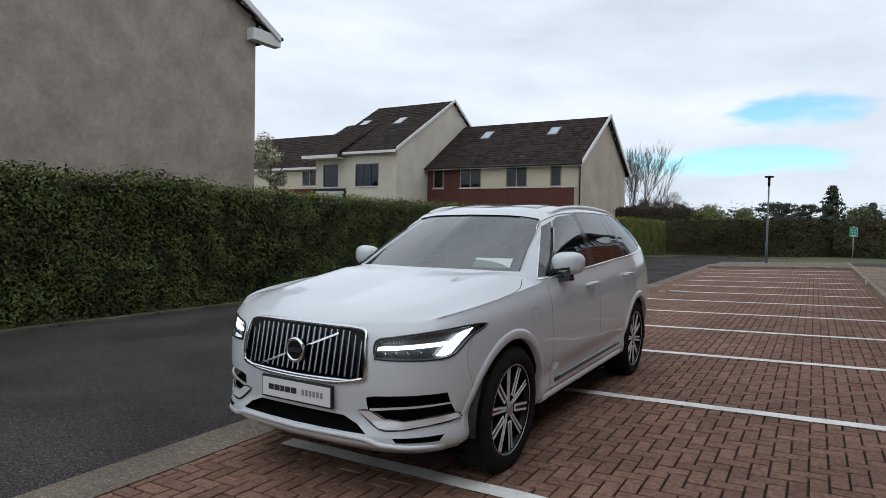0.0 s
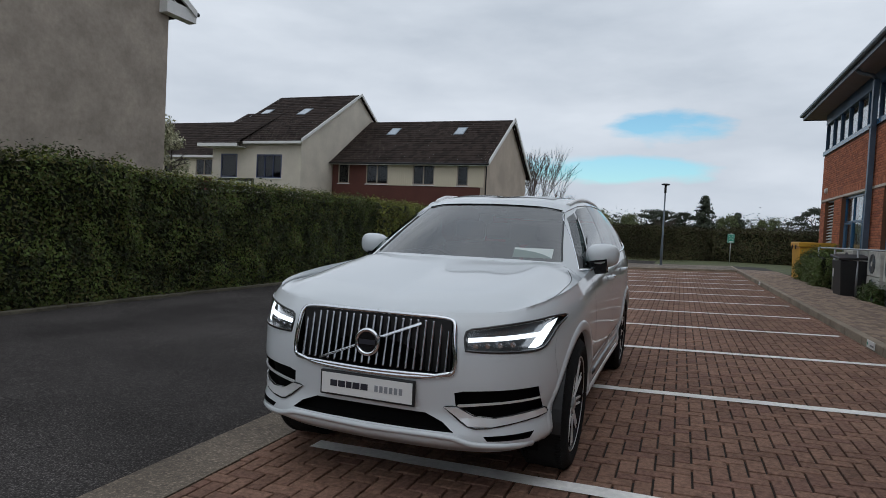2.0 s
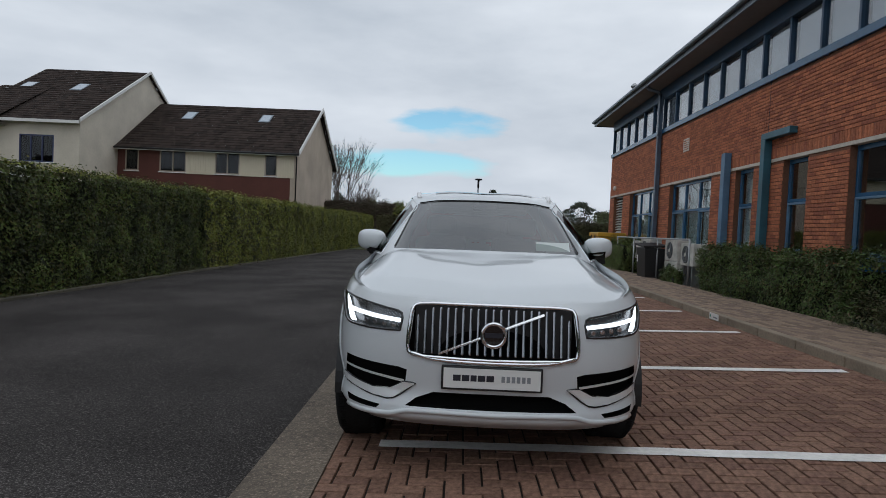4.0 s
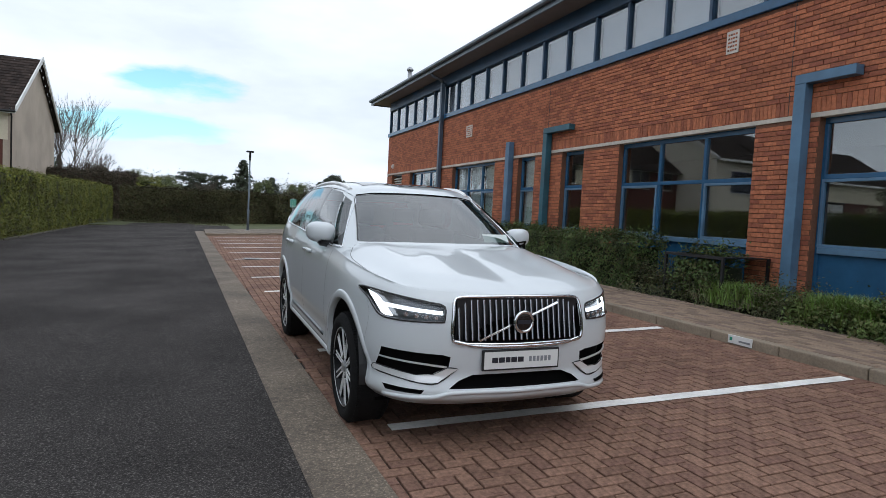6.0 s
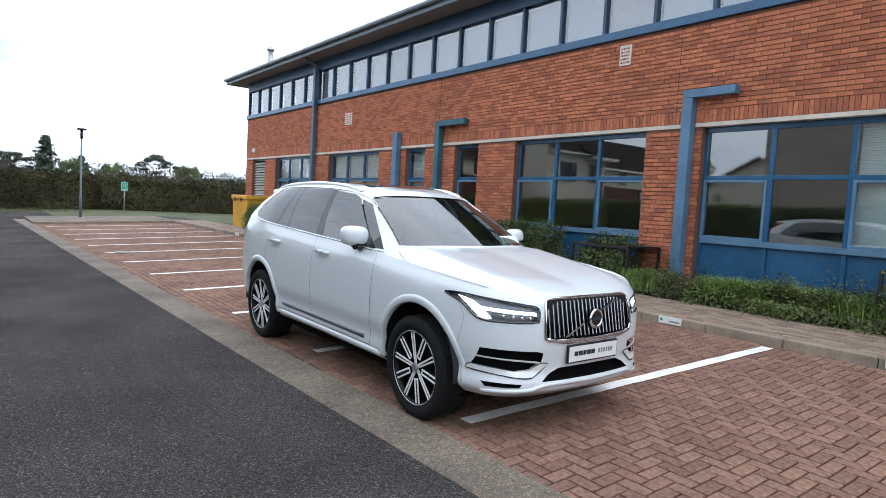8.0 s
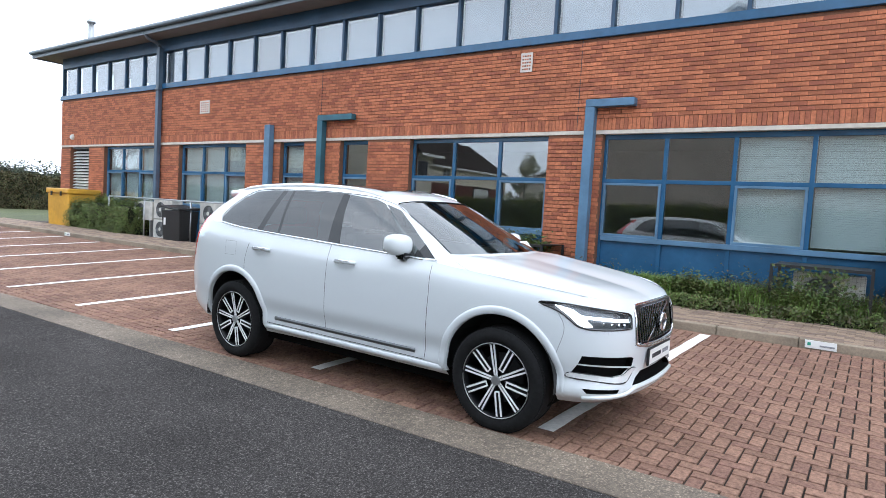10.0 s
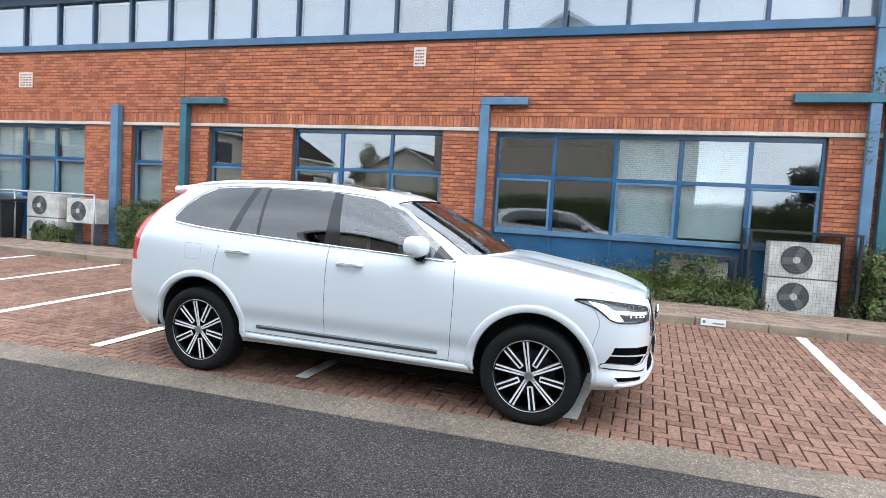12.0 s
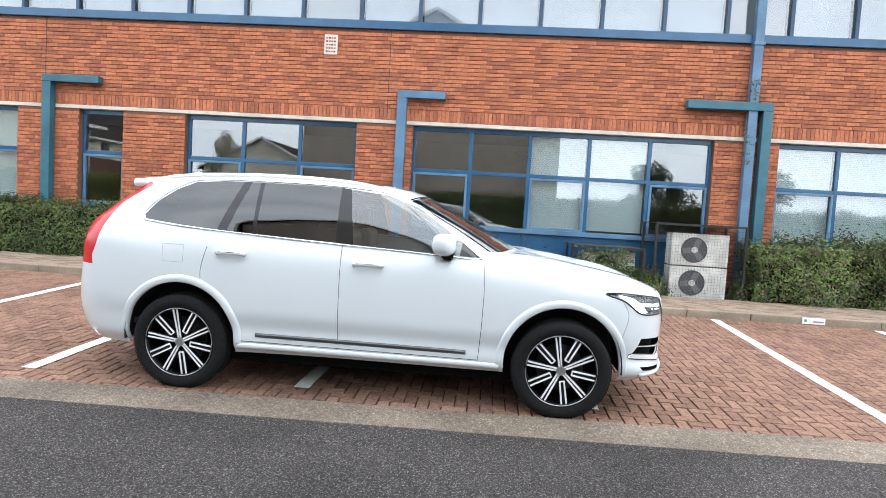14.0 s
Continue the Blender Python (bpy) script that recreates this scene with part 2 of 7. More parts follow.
M_BLIND = material("blind_slat", (0.86, 0.87, 0.87), 0.6, var=0.04)
M_AC = material("ac_casing", (0.60, 0.59, 0.54), 0.5, var=0.06, scale=8, stain=0.2, stain_scale=4)
M_BLACK = material("black_plastic", (0.012, 0.012, 0.013), 0.5, var=0.15, scale=20)
M_STEEL = material("galvanised_steel", (0.42, 0.43, 0.44), 0.45, 0.8, var=0.1, scale=12)
M_YELLOW = material("yellow_plastic", (0.62, 0.33, 0.03), 0.5, var=0.1, scale=6, stain=0.15)
M_BROWN = material("brown_timber", (0.05, 0.032, 0.024), 0.85, var=0.25, scale=10)
G_PANE = glass("window_glass", (0.84, 0.89, 0.89), 1.5, 0.13)
G_SKYPANE = glass("coated_glass", (0.86, 0.9, 0.93), 1.5, 0.10)

# ---- mesh helpers ----
def mesh_of(name, verts, faces, mat, parent=None, smooth=False):
    me = bpy.data.meshes.new(name)
    me.from_pydata([tuple(v) for v in verts], [], faces)
    me.update()
    if mat:
        me.materials.append(mat)
    if smooth:
        me.polygons.foreach_set("use_smooth", [True] * len(me.polygons))
    ob = new(name, me)
    if parent:
        ob.parent = parent
    return ob


def part(name, bm, mat, parent, label="", smooth=False):
    me = bpy.data.meshes.new(name)
    bm.to_mesh(me)
    bm.free()
    if mat:
        me.materials.append(mat)
    if smooth:
        me.polygons.foreach_set("use_smooth", [True] * len(me.polygons))
    ob = new(name, me)
    if parent:
        ob.parent = parent
    if label:
        tagged(ob, label)
    return ob


def thing(name, label, category, group="", m=None, kind=""):
    ob = new(name)
    ob.empty_display_size = 0.1
    if m is not None:
        ob.matrix_world = m
    return tagged(ob, label, category, group, kind)


def add_box(bm, x0, x1, y0, y1, z0, z1, bevel=0.0):
    r = bmesh.ops.create_cube(bm, size=1.0)
    vs = r["verts"]
    for v in vs:
        v.co = Vector(((x0 + x1) / 2 + v.co.x * (x1 - x0), (y0 + y1) / 2 + v.co.y * (y1 - y0), (z0 + z1) / 2 + v.co.z * (z1 - z0)))
    if bevel:
        es = list({e for v in vs for e in v.link_edges})
        bmesh.ops.bevel(bm, geom=es, offset=bevel, segments=2, affect="EDGES", profile=0.5)
    return vs


def box(name, x0, x1, y0, y1, z0, z1, mat, parent=None, bevel=0.0, label=""):
    bm = bmesh.new()
    add_box(bm, x0, x1, y0, y1, z0, z1, bevel)
    return part(name, bm, mat, parent, label)


def tube(name, pts, r, mat, parent=None, seg=10, label="", closed=False):
    """A round bar swept along points."""
    pts = [Vector(p) for p in pts]
    rings, verts, faces = len(pts), [], []
    for i, p in enumerate(pts):
        a = pts[i - 1] if i or closed else p
        b = pts[(i + 1) % rings] if i + 1 < rings or closed else p
        d = (b - a).normalized()
        side = d.cross(Vector((0, 0, 1)))
        if side.length < 1e-3:
            side = d.cross(Vector((0, 1, 0)))
        side.normalize()
        up = side.cross(d)
        rr = r[i] if isinstance(r, (list, tuple)) else r
        for k in range(seg):
            t = 2 * math.pi * k / seg
            verts.append(p + (side * math.cos(t) + up * math.sin(t)) * rr)
    for i in range(rings if closed else rings - 1):
        j = (i + 1) % rings
        for k in range(seg):
            q = (k + 1) % seg
            faces.append((i * seg + k, i * seg + q, j * seg + q, j * seg + k))
    if not closed:
        faces.append(tuple(range(seg))[::-1])
        faces.append(tuple((rings - 1) * seg + k for k in range(seg)))
    ob = mesh_of(name, verts, faces, mat, parent, smooth=True)
    if label:
        tagged(ob, label)
    return ob


def bricks_mesh(cells, depth):
    """Joined blocks: cells of (origin, u vector, v vector, normal); the top faces stand proud along the normal."""
    verts, faces = [], []
    ch = 0.003
    for o, u, v, n in cells:
        b = len(verts)
        uu, vv = u.normalized() * ch, v.normalized() * ch
        base = [o, o + u, o + u + v, o + v]
        top = [o + uu + vv, o + u - uu + vv, o + u + v - uu - vv, o + v + uu - vv]
        low = n * (depth - ch)
        verts += [p for p in base] + [p + low for p in base] + [p + n * depth for p in top]
        for k in range(4):
            q = (k + 1) % 4
            faces.append((b + k, b + q, b + 4 + q, b + 4 + k))
            faces.append((b + 4 + k, b + 4 + q, b + 8 + q, b + 8 + k))
        faces.append((b + 8, b + 9, b + 10, b + 11))
    return verts, faces


FALL = 0.04  # the yard falls towards the road


def gz(x):
    return FALL * (min(max(x, -16.0), -2.6) + 5)


rng = random.Random(7)
# ---- ground ----
xs = [-900, -60, -16, -12, -7.75, -2.6, -1.05, 40, 900]
ys = [-900, -40, 0, 30, 62, 120, 900]
vs, fs = [], []
for x in xs:
    for y in ys:
        vs.append((x, y, gz(x) - 0.06 - (0.9 if y > 100 or abs(x) > 50 else 0)))
for i in range(len(xs) - 1):
    for j in range(len(ys) - 1):
        a = i * len(ys) + j
        fs.append((a, a + len(ys), a + len(ys) + 1, a + 1))
tagged(mesh_of("ground", vs, fs, M_GRASS), "rough grass ground running to the horizon", "ground", kind="structure")


LEAN = -0.02  # the strip beside the road runs a little off the line of the wall


def strip_x(y):
    """The inner edge of the concrete strip, where the block paving begins."""
    return -7.27 + LEAN * (y - 3.0)


def slab(name, x0, x1, y0, y1, lift, thick, mat, label, cat, lean=(0.0, 0.0)):
    verts = []
    a0, a1, b0, b1 = x0 + lean[0] * (y0 - 3), x1 + lean[1] * (y0 - 3), x0 + lean[0] * (y1 - 3), x1 + lean[1] * (y1 - 3)
    for z in (lift, lift - thick):
        verts += [(a0, y0, gz(a0) + z), (a1, y0, gz(a1) + z), (b1, y1, gz(b1) + z), (b0, y1, gz(b0) + z)]
    ob = mesh_of(name, verts, [(0, 1, 2, 3), (4, 7, 6, 5), (0, 4, 5, 1), (1, 5, 6, 2), (2, 6, 7, 3), (3, 7, 4, 0)], mat)
    return tagged(ob, label, cat, kind="structure")



def west_in(y):
    """The hedge and its edging draw in towards the road end."""
    return 0.024 * max(0.0, y - 20.0)


ROAD_W, BAY_E, PATH_W, BED_E = -14.9, -2.66, -2.53, -1.05
END_Y = 29.3
slab("road", ROAD_W, -7.5, -40, 46.5, 0.0, 0.2, M_ASPHALT, "worn dark asphalt access road beside the bays", "road", (0, LEAN))
slab("road_end", -8.2, 14.0, 34.2, 42.6, -0.004, 0.2, M_ASPHALT, "worn dark asphalt cross road behind the bays", "road")
slab("concrete_strip", -7.67, -7.27, -12, 33.6, 0.005, 0.2, M_STRIP, "flush sandy concrete edge strip along the road", "kerb", (LEAN, LEAN))
slab("bay_bed", -7.45, BAY_E, -40, END_Y, -0.018, 0.2, M_JOINT, "dark sand bed under the block paving", "paving", (LEAN, 0))
slab("path_bed", PATH_W, BED_E, -40, 34.2, 0.082, 0.3, M_JOINT, "dark sand bed under the footpath blocks", "paving")
slab("planting_bed", BED_E, 0.3, -40, 29.0, 0.06, 0.3, M_SOIL, "brown soil planting bed along the brick facade", "soil")
slab("verge_north", -14.9, 14.0, 42.6, 46.5, 0.06, 0.2, M_GRASS, "mown grass verge before the far hedge", "grass")
slab("verge_west", -15.4, ROAD_W, -40, 46.5, 0.05, 0.2, M_SOIL, "narrow weedy soil verge under the long hedge", "soil")

# kerb stones along the footpath
kerb = thing("kerb_east", "weathered buff concrete kerb along the footpath", "kerb", kind="structure")
y = -12.0
while y < 33.6:
    box("kerb_stone", BAY_E, PATH_W, y + 0.004, y + 0.91, gz(BAY_E) - 0.1, gz(BAY_E) + 0.105, M_KERB, kerb, 0.012)
    y += 0.915
kerb_n = thing("kerb_north", "weathered concrete kerb round the end island", "kerb", kind="structure")
x = strip_x(END_Y)
while x < BAY_E - 0.2:
    x1 = min(x + 0.915, BAY_E)
    box("kerb_stone", x, x1 - 0.005, END_Y, END_Y + 0.14, gz(x) - 0.1, gz(x) + 0.11, M_KERB, kerb_n, 0.012)
    x += 0.915
slab("end_island", strip_x(31), BAY_E, END_Y + 0.14, 34.2, 0.085, 0.3, M_STRIP, "raised concrete island at the end of the bays", "paving")
kerb_w = thing("kerb_west", "low grey concrete edging below the long hedge", "kerb", kind="structure")
y = -12.0
while y < 46:
    box("kerb_stone", ROAD_W + west_in(y), ROAD_W + 0.12 + west_in(y), y + 0.01, y + 1.82, gz(ROAD_W) - 0.1, gz(ROAD_W) + 0.06, M_KERB_DIRTY, kerb_w, 0.012)
    y += 1.83

# white bay lines
LINE_Y = [-5.5, -3.2, -0.9, 1.37, 3.65, 6.06, 8.37, 10.54, 12.65, 14.8, 16.9, 19.05, 21.2, 23.35, 25.5, 27.65]  # at the kerb
for ly in LINE_Y:
    x0 = strip_x(ly) + 0.26
    x1 = BAY_E - 0.13
    skew = 0.0 if ly < 3 else 0.17 if ly < 5 else 0.1  # the lines lean a little
    vs = []
    nseg = 24
    for i in range(nseg + 1):
        x = x0 + (x1 - x0) * i / nseg
        wob = 0.004 * math.sin(i * 1.7 + ly)
        yy = ly + skew * (x1 - x) / (x1 - x0) + wob
        vs += [(x, yy - 0.064, gz(x) + 0.0065), (x, yy + 0.064, gz(x) + 0.0065)]
    fs = [(2 * i, 2 * i + 2, 2 * i + 3, 2 * i + 1) for i in range(nseg)]
    tagged(mesh_of("bay_line", vs, fs, M_PAINT), "worn white painted parking bay line", "line", "bay lines", kind="structure")

# ---- office building ----
WALL_S, WALL_N = -13.0, 27.95
HEAD, SILL, TRANSOM, BAND, BAND_T, SOFFIT = 3.05, 1.14, 2.2, 4.82, 4.98, 6.40
BASE = 0.09
WINDOWS = [  # y0, y1, columns, columns with blinds
    (21.42, 24.66, 3, (0, 1, 2)), (16.7, 20.0, 3, (0, 1, 2)), (14.32, 15.25, 1, (0,)), (12.1, 13.02, 1, ()),
    (7.38, 10.82, 3, ()), (0.62, 6.28, 5, (1, 2)), (-6.2, -0.55, 5, (0, 1, 2, 3, 4)), (-11.0, -7.5, 3, ()),
]
VENT = (25.74, 27.2)
OPEN = [(a, b) for a, b, _, _ in WINDOWS] + [VENT]
OPEN.sort()
wall = thing("wall_west", "orange-red brick facade of a two-storey office", "wall", kind="structure")
edges = [WALL_S] + [v for o in OPEN for v in o] + [WALL_N]
for a, b in zip(edges[::2], edges[1::2]):
    box("pier", 0.012, 0.32, a, b, -0.1, HEAD + 0.02, M_MORTAR, wall)
box("upper_wall", 0.012, 0.32, WALL_S, WALL_N, HEAD + 0.02, BAND, M_MORTAR, wall)
box("lintel", -0.006, 0.30, WALL_S, WALL_N, HEAD, HEAD + 0.07, M_LINTEL, wall, 0.004, "pale cast stone lintel strip")
wall_n = thing("wall_north", "orange-red brick end wall of the office", "wall", kind="structure")
box("end_wall", 0.32, 14.0, WALL_N - 0.3, WALL_N - 0.003, -0.1, BAND, M_BRICK, wall_n)
wall_e = thing("wall_east", "plain brick back wall of the office", "wall", kind="structure")
box("back_wall", 13.7, 14.0, WALL_S, WALL_N - 0.3, -0.1, 6.1, M_BRICK, wall_e)
wall_s = thing("wall_south", "plain brick end wall of the office", "wall", kind="structure")
box("end_wall", 0.32, 13.7, WALL_S, WALL_S + 0.3, -0.1, 6.1, M_BRICK, wall_s)
tagged(box("floor", 0.3, 13.7, WALL_S + 0.3, WALL_N - 0.3, -0.05, 0.05, M_ROOM), "plain grey office floor", "floor", kind="structure")
tagged(box("ceiling", 0.33, 13.7, WALL_S + 0.3, WALL_N - 0.3, 3.3, 3.5, M_ROOM), "plain office ceiling slab", "ceiling", kind="structure")
tagged(box("partition", 5.0, 5.1, WALL_S + 0.3, WALL_N - 0.3, 0.05, 3.3, M_ROOM), "plain inner office wall", "wall", kind="structure")
tagged(box("upper_partition", 4.0, 4.1, WALL_S + 0.3, WALL_N - 0.3, 3.5, 6.0, M_ROOM), "plain inner office wall upstairs", "wall", kind="structure")


def pane(name, x, y0, y1, z0, z1, mat, parent):
    ob = box(name, x, x + 0.008, y0, y1, z0, z1, mat, parent)
    ob.visible_shadow = False
    return ob


def ground_window(k, y0, y1, cols, blinds):
    """A blue framed strip window over blue panels, in a brick reveal."""
    w = thing("window_%d" % k, "blue framed office window over blue panels", "window", kind="structure")
    X0, X1 = 0.13, 0.21
    f = 0.055
    box("frame_head", X0, X1, y0, y1, HEAD - 0.09, HEAD, M_BLUE, w, 0.006)
    box("frame_base", X0, X1, y0, y1, BASE - 0.05, BASE + 0.08, M_BLUE, w, 0.006)
    box("window_sill", X0 - 0.035, X1, y0 + f, y1 - f, SILL - 0.05, SILL + 0.04, M_BLUE_FADED, w, 0.006, "faded blue sill rail")
    box("transom", X0, X1, y0 + f, y1 - f, TRANSOM - 0.035, TRANSOM + 0.035, M_BLUE, w, 0.006)
    step = (y1 - y0) / cols
    for c in range(cols + 1):
        yc = y0 + c * step
        a, b = (yc, yc + f) if c == 0 else (yc - f, yc) if c == cols else (yc - 0.035, yc + 0.035)
        box("mullion", X0 - 0.004, X1 - 0.004, a, b, BASE + 0.08, HEAD - 0.09, M_BLUE, w, 0.006)
    for c in range(cols):
        a, b = y0 + c * step + 0.035, y0 + (c + 1) * step - 0.035
        pane("pane", X0 + 0.03, a, b, TRANSOM + 0.03, HEAD - 0.085, G_PANE, w)
        pane("pane", X0 + 0.03, a, b, SILL + 0.03, TRANSOM - 0.03, G_PANE, w)
        box("panel", X0 + 0.035, X0 + 0.06, a, b, BASE + 0.07, SILL - 0.045, M_BLUE, w)
        if c % 2 == 0:  # opening light with its own sash
            bm = bmesh.new()
            s = 0.045
            zt, zb = TRANSOM - 0.035, SILL + 0.04
            add_box(bm, X0 - 0.02, X0 + 0.028, a, b, zt - s, zt - 0.002, 0.004)
            add_box(bm, X0 - 0.02, X0 + 0.028, a, b, zb + 0.002, zb + s, 0.004)
            add_box(bm, X0 - 0.02, X0 + 0.028, a, a + s, zb + s, zt - s, 0.004)
            add_box(bm, X0 - 0.02, X0 + 0.028, b - s, b, zb + s, zt - s, 0.004)
            part("sash", bm, M_BLUE_FADED, w, "faded blue opening sash")
        if c in blinds:
            bl = thing("venetian_blind", "white closed venetian blind behind the office glass", "blind", "office blinds")
            bm = bmesh.new()
            z = SILL + 0.08
            while z < HEAD - 0.1:
                vs_ = add_box(bm, X1 + 0.05, X1 + 0.053, a + 0.01, b - 0.01, z, z + 0.034)
                for v in vs_:
                    v.co.x += (v.co.z - z - 0.017) * 0.35
                z += 0.036
            part("slats", bm, M_BLIND, bl)
            box("head_rail", X1 + 0.03, X1 + 0.08, a + 0.01, b - 0.01, HEAD - 0.1, HEAD - 0.06, M_WHITE, bl)
    return w


for k, (y0, y1, cols, blinds) in enumerate(WINDOWS):
    ground_window(k + 1, y0, y1, cols, blinds)

# louvre vent by the north corner
vent = thing("louvre_vent", "pale metal louvred vent set in the brick wall", "vent")
box("frame", 0.1, 0.3, VENT[0], VENT[1], HEAD - 0.06, HEAD - 0.002, M_FASCIA, vent)
box("backing", 0.25, 0.3, VENT[0], VENT[1], -0.1, HEAD - 0.06, M_DARK, vent)
z = 0.3
while z < HEAD - 0.12:
    bm = bmesh.new()
    for v in add_box(bm, 0.1, 0.22, VENT[0] + 0.05, VENT[1] - 0.05, z, z + 0.018):
        v.co.z += (v.co.x - 0.1) * 0.6
    part("slat", bm, M_AC, vent)
    z += 0.11

M_BLIND_TAN = material("tan_blind", (0.36, 0.335, 0.31), 0.7, var=0.05)
M_BLIND_UP = material("grey_roller_cloth", (0.46, 0.475, 0.485), 0.8, var=0.08, scale=3)
# upper window band
band = thing("window_band", "long upstairs office window strip with blue mullions", "window", kind="structure")
box("window_sill", -0.05, 0.3, WALL_S, WALL_N + 0.05, BAND + 0.002, BAND_T, M_BLUE, band, 0.01)
box("frame_head", 0.0, 0.25, WALL_S, WALL_N + 0.02, 6.00, SOFFIT - 0.01, M_BAND, band, 0.01)
MULL = [0.55 + 1.143 * k for k in range(-11, 25)]
for a, b in zip(MULL, MULL[1:]):
    box("mullion", 0.03, 0.16, b - 0.035, b + 0.035, BAND_T, 6.00, M_BAND, band, 0.006)
    pane("pane", 0.09, a + 0.035, b - 0.035, BAND_T, 6.00, G_SKYPANE, band)
north_band = thing("window_band_north", "upstairs end window strip with blue mullions", "window", kind="structure")
box("window_sill", 0.3, 14.0, WALL_N - 0.3, WALL_N + 0.05, BAND + 0.002, BAND_T, M_BLUE, north_band)
for k in range(12):
    box("mullion", 0.17 + k * 1.14, 0.24 + k * 1.14, WALL_N - 0.12, WALL_N - 0.02, BAND_T, SOFFIT - 0.01, M_BAND, north_band)
    ob = box("pane", 0.24 + k * 1.14, 1.31 + k * 1.14, WALL_N - 0.08, WALL_N - 0.07, BAND_T, SOFFIT - 0.01, G_SKYPANE, north_band)
    ob.visible_shadow = False

for k, (a, b) in enumerate(zip(MULL, MULL[1:])):
    bl = thing("roller_blind", "pale lowered roller blind behind an upstairs office pane", "blind", "upstairs blinds")
    box("cloth", 0.200, 0.204, a + 0.06, b - 0.06, BAND_T + 0.01, 5.96, M_BLIND_UP if k % 7 != 3 else M_BLIND_TAN, bl)
    tube("roller", [(0.205, a + 0.05, 5.97), (0.205, b - 0.05, 5.97)], 0.025, M_WHITE, bl, 8)

# roof with deep eaves, hipped at the north end
OH = 0.68
roof = thing("office_roof", "dark slate hipped roof with deep boarded eaves", "roof", kind="structure")
ey, ex = WALL_N + 1.0, -OH
RZ = 6.6
rise = 0.42
vs = [(ex, WALL_S, RZ), (ex, ey, RZ), (14 + OH, ey, RZ), (14 + OH, WALL_S, RZ), (7, ey - 8.25, RZ + rise * 8.25), (7, WALL_S, RZ + rise * 8.25)]
mesh_of("slating", vs, [(0, 4, 1)[::-1], (0, 5, 4)[::-1], (1, 4, 2)[::-1], (2, 4, 5, 3)[::-1], (0, 3, 5)], M_SLATE, roof)
box("soffit", ex + 0.05, 0.32, WALL_S, ey - 0.05, SOFFIT - 0.005, SOFFIT + 0.03, M_SOFFIT, roof)
box("soffit", 0.32, 14 + OH - 0.05, WALL_N - 0.3, ey - 0.05, SOFFIT - 0.005, SOFFIT + 0.03, M_SOFFIT, roof)
box("fascia", ex + 0.02, ex + 0.06, WALL_S, ey, SOFFIT - 0.04, RZ - 0.01, M_FASCIA, roof)
box("fascia", ex + 0.06, 14 + OH, ey - 0.04, ey, SOFFIT - 0.04, RZ - 0.01, M_FASCIA, roof)
tube("gutter", [(ex - 0.04, WALL_S, RZ - 0.06), (ex - 0.04, ey, RZ - 0.06)], 0.065, M_FASCIA, roof)
tube("gutter", [(ex, ey + 0.04, RZ - 0.06), (14, ey + 0.04, RZ - 0.06)], 0.065, M_FASCIA, roof)
flue = thing("roof_flue", "galvanised metal flue pipe with a cowl on the roof", "flue")
FX, FY = 0.56, 27.0
tube("pipe", [(FX, FY, 6.6), (FX, FY, 7.74)], 0.10, M_STEEL, flue, 14)
tube("cowl", [(FX, FY, 7.74), (FX, FY, 7.80), (FX, FY, 7.84), (FX, FY, 7.95)], [0.10, 0.16, 0.16, 0.05], M_STEEL, flue, 14)


# square section downpipes and elbow brackets
def square_pipe(name, label, segs, mat):
    t = thing(name, label, "pipe", "facade pipes")
    for nm, (x0, x1, y0, y1, z0, z1) in segs:
        box(nm, x0, x1, y0, y1, z0, z1, mat, t, 0.008)
    return t


for y in (21.05, 0.04, -20.0):
    if y < -13:
        continue
    t = square_pipe("downpipe", "faded blue square rainwater downpipe on the brick wall",
                    [("shaft", (-0.17, -0.035, y - 0.08, y + 0.08, 0.08, SOFFIT - 0.3)), ("collar", (-0.19, -0.03, y - 0.1, y + 0.1, BAND - 0.06, BAND + 0.0))], M_PIPE if y > 10 else M_BLUE_FADED)
    tube("swan_neck", [(-0.1, y, SOFFIT - 0.3), (-0.2, y, SOFFIT - 0.18), (-0.5, y, SOFFIT - 0.1), (-0.66, y, SOFFIT + 0.05)], 0.055, M_FASCIA, t)
square_pipe("pipe_casing", "faded blue square pipe casing ending above the lintel",
            [("shaft", (-0.17, -0.01, 15.5, 15.72, 0.08, 3.5))], M_BLUE_FADED)
for y, y2, mat, lab in ((13.6, 12.52, M_TEAL, "teal"), (6.5, 5.68, M_BLUE_FADED, "faded blue")):
    square_pipe("pipe_casing", lab + " square pipe casing with an elbow arm",
                [("shaft", (-0.17, -0.01, y - 0.09, y + 0.09, 0.08, 3.53)), ("arm", (-0.17, -0.01, y2, y + 0.09, 3.531, 3.67))], mat)
square_pipe("pipe_casing", "teal square pipe casing with a long elbow arm",
            [("shaft", (-0.2, -0.01, -0.3, -0.13, 0.08, 3.58)), ("arm", (-0.2, -0.012, -0.3, 1.22, 3.581, 3.73))], M_TEAL)
# ---- the white car ----
from mathutils.bvhtree import BVHTree

M_CAR = material("white_car_paint", (0.665, 0.70, 0.72), 0.3, coat=1.0)
M_CHROME = material("chrome", (0.75, 0.76, 0.78), 0.12, 1.0)
M_SATIN = material("satin_silver", (0.55, 0.56, 0.57), 0.3, 0.9)
M_RIM = material("diamond_cut_alloy", (0.86, 0.86, 0.86), 0.4, 0.15)
M_RIMBLACK = material("rim_black_lacquer", (0.006, 0.006, 0.007), 0.35, spec=0.25)
M_DISC = material("brake_disc_iron", (0.05, 0.05, 0.052), 0.5, 0.5)
M_GLOSSBLACK = material("gloss_black", (0.008, 0.008, 0.009), 0.12, coat=0.5)
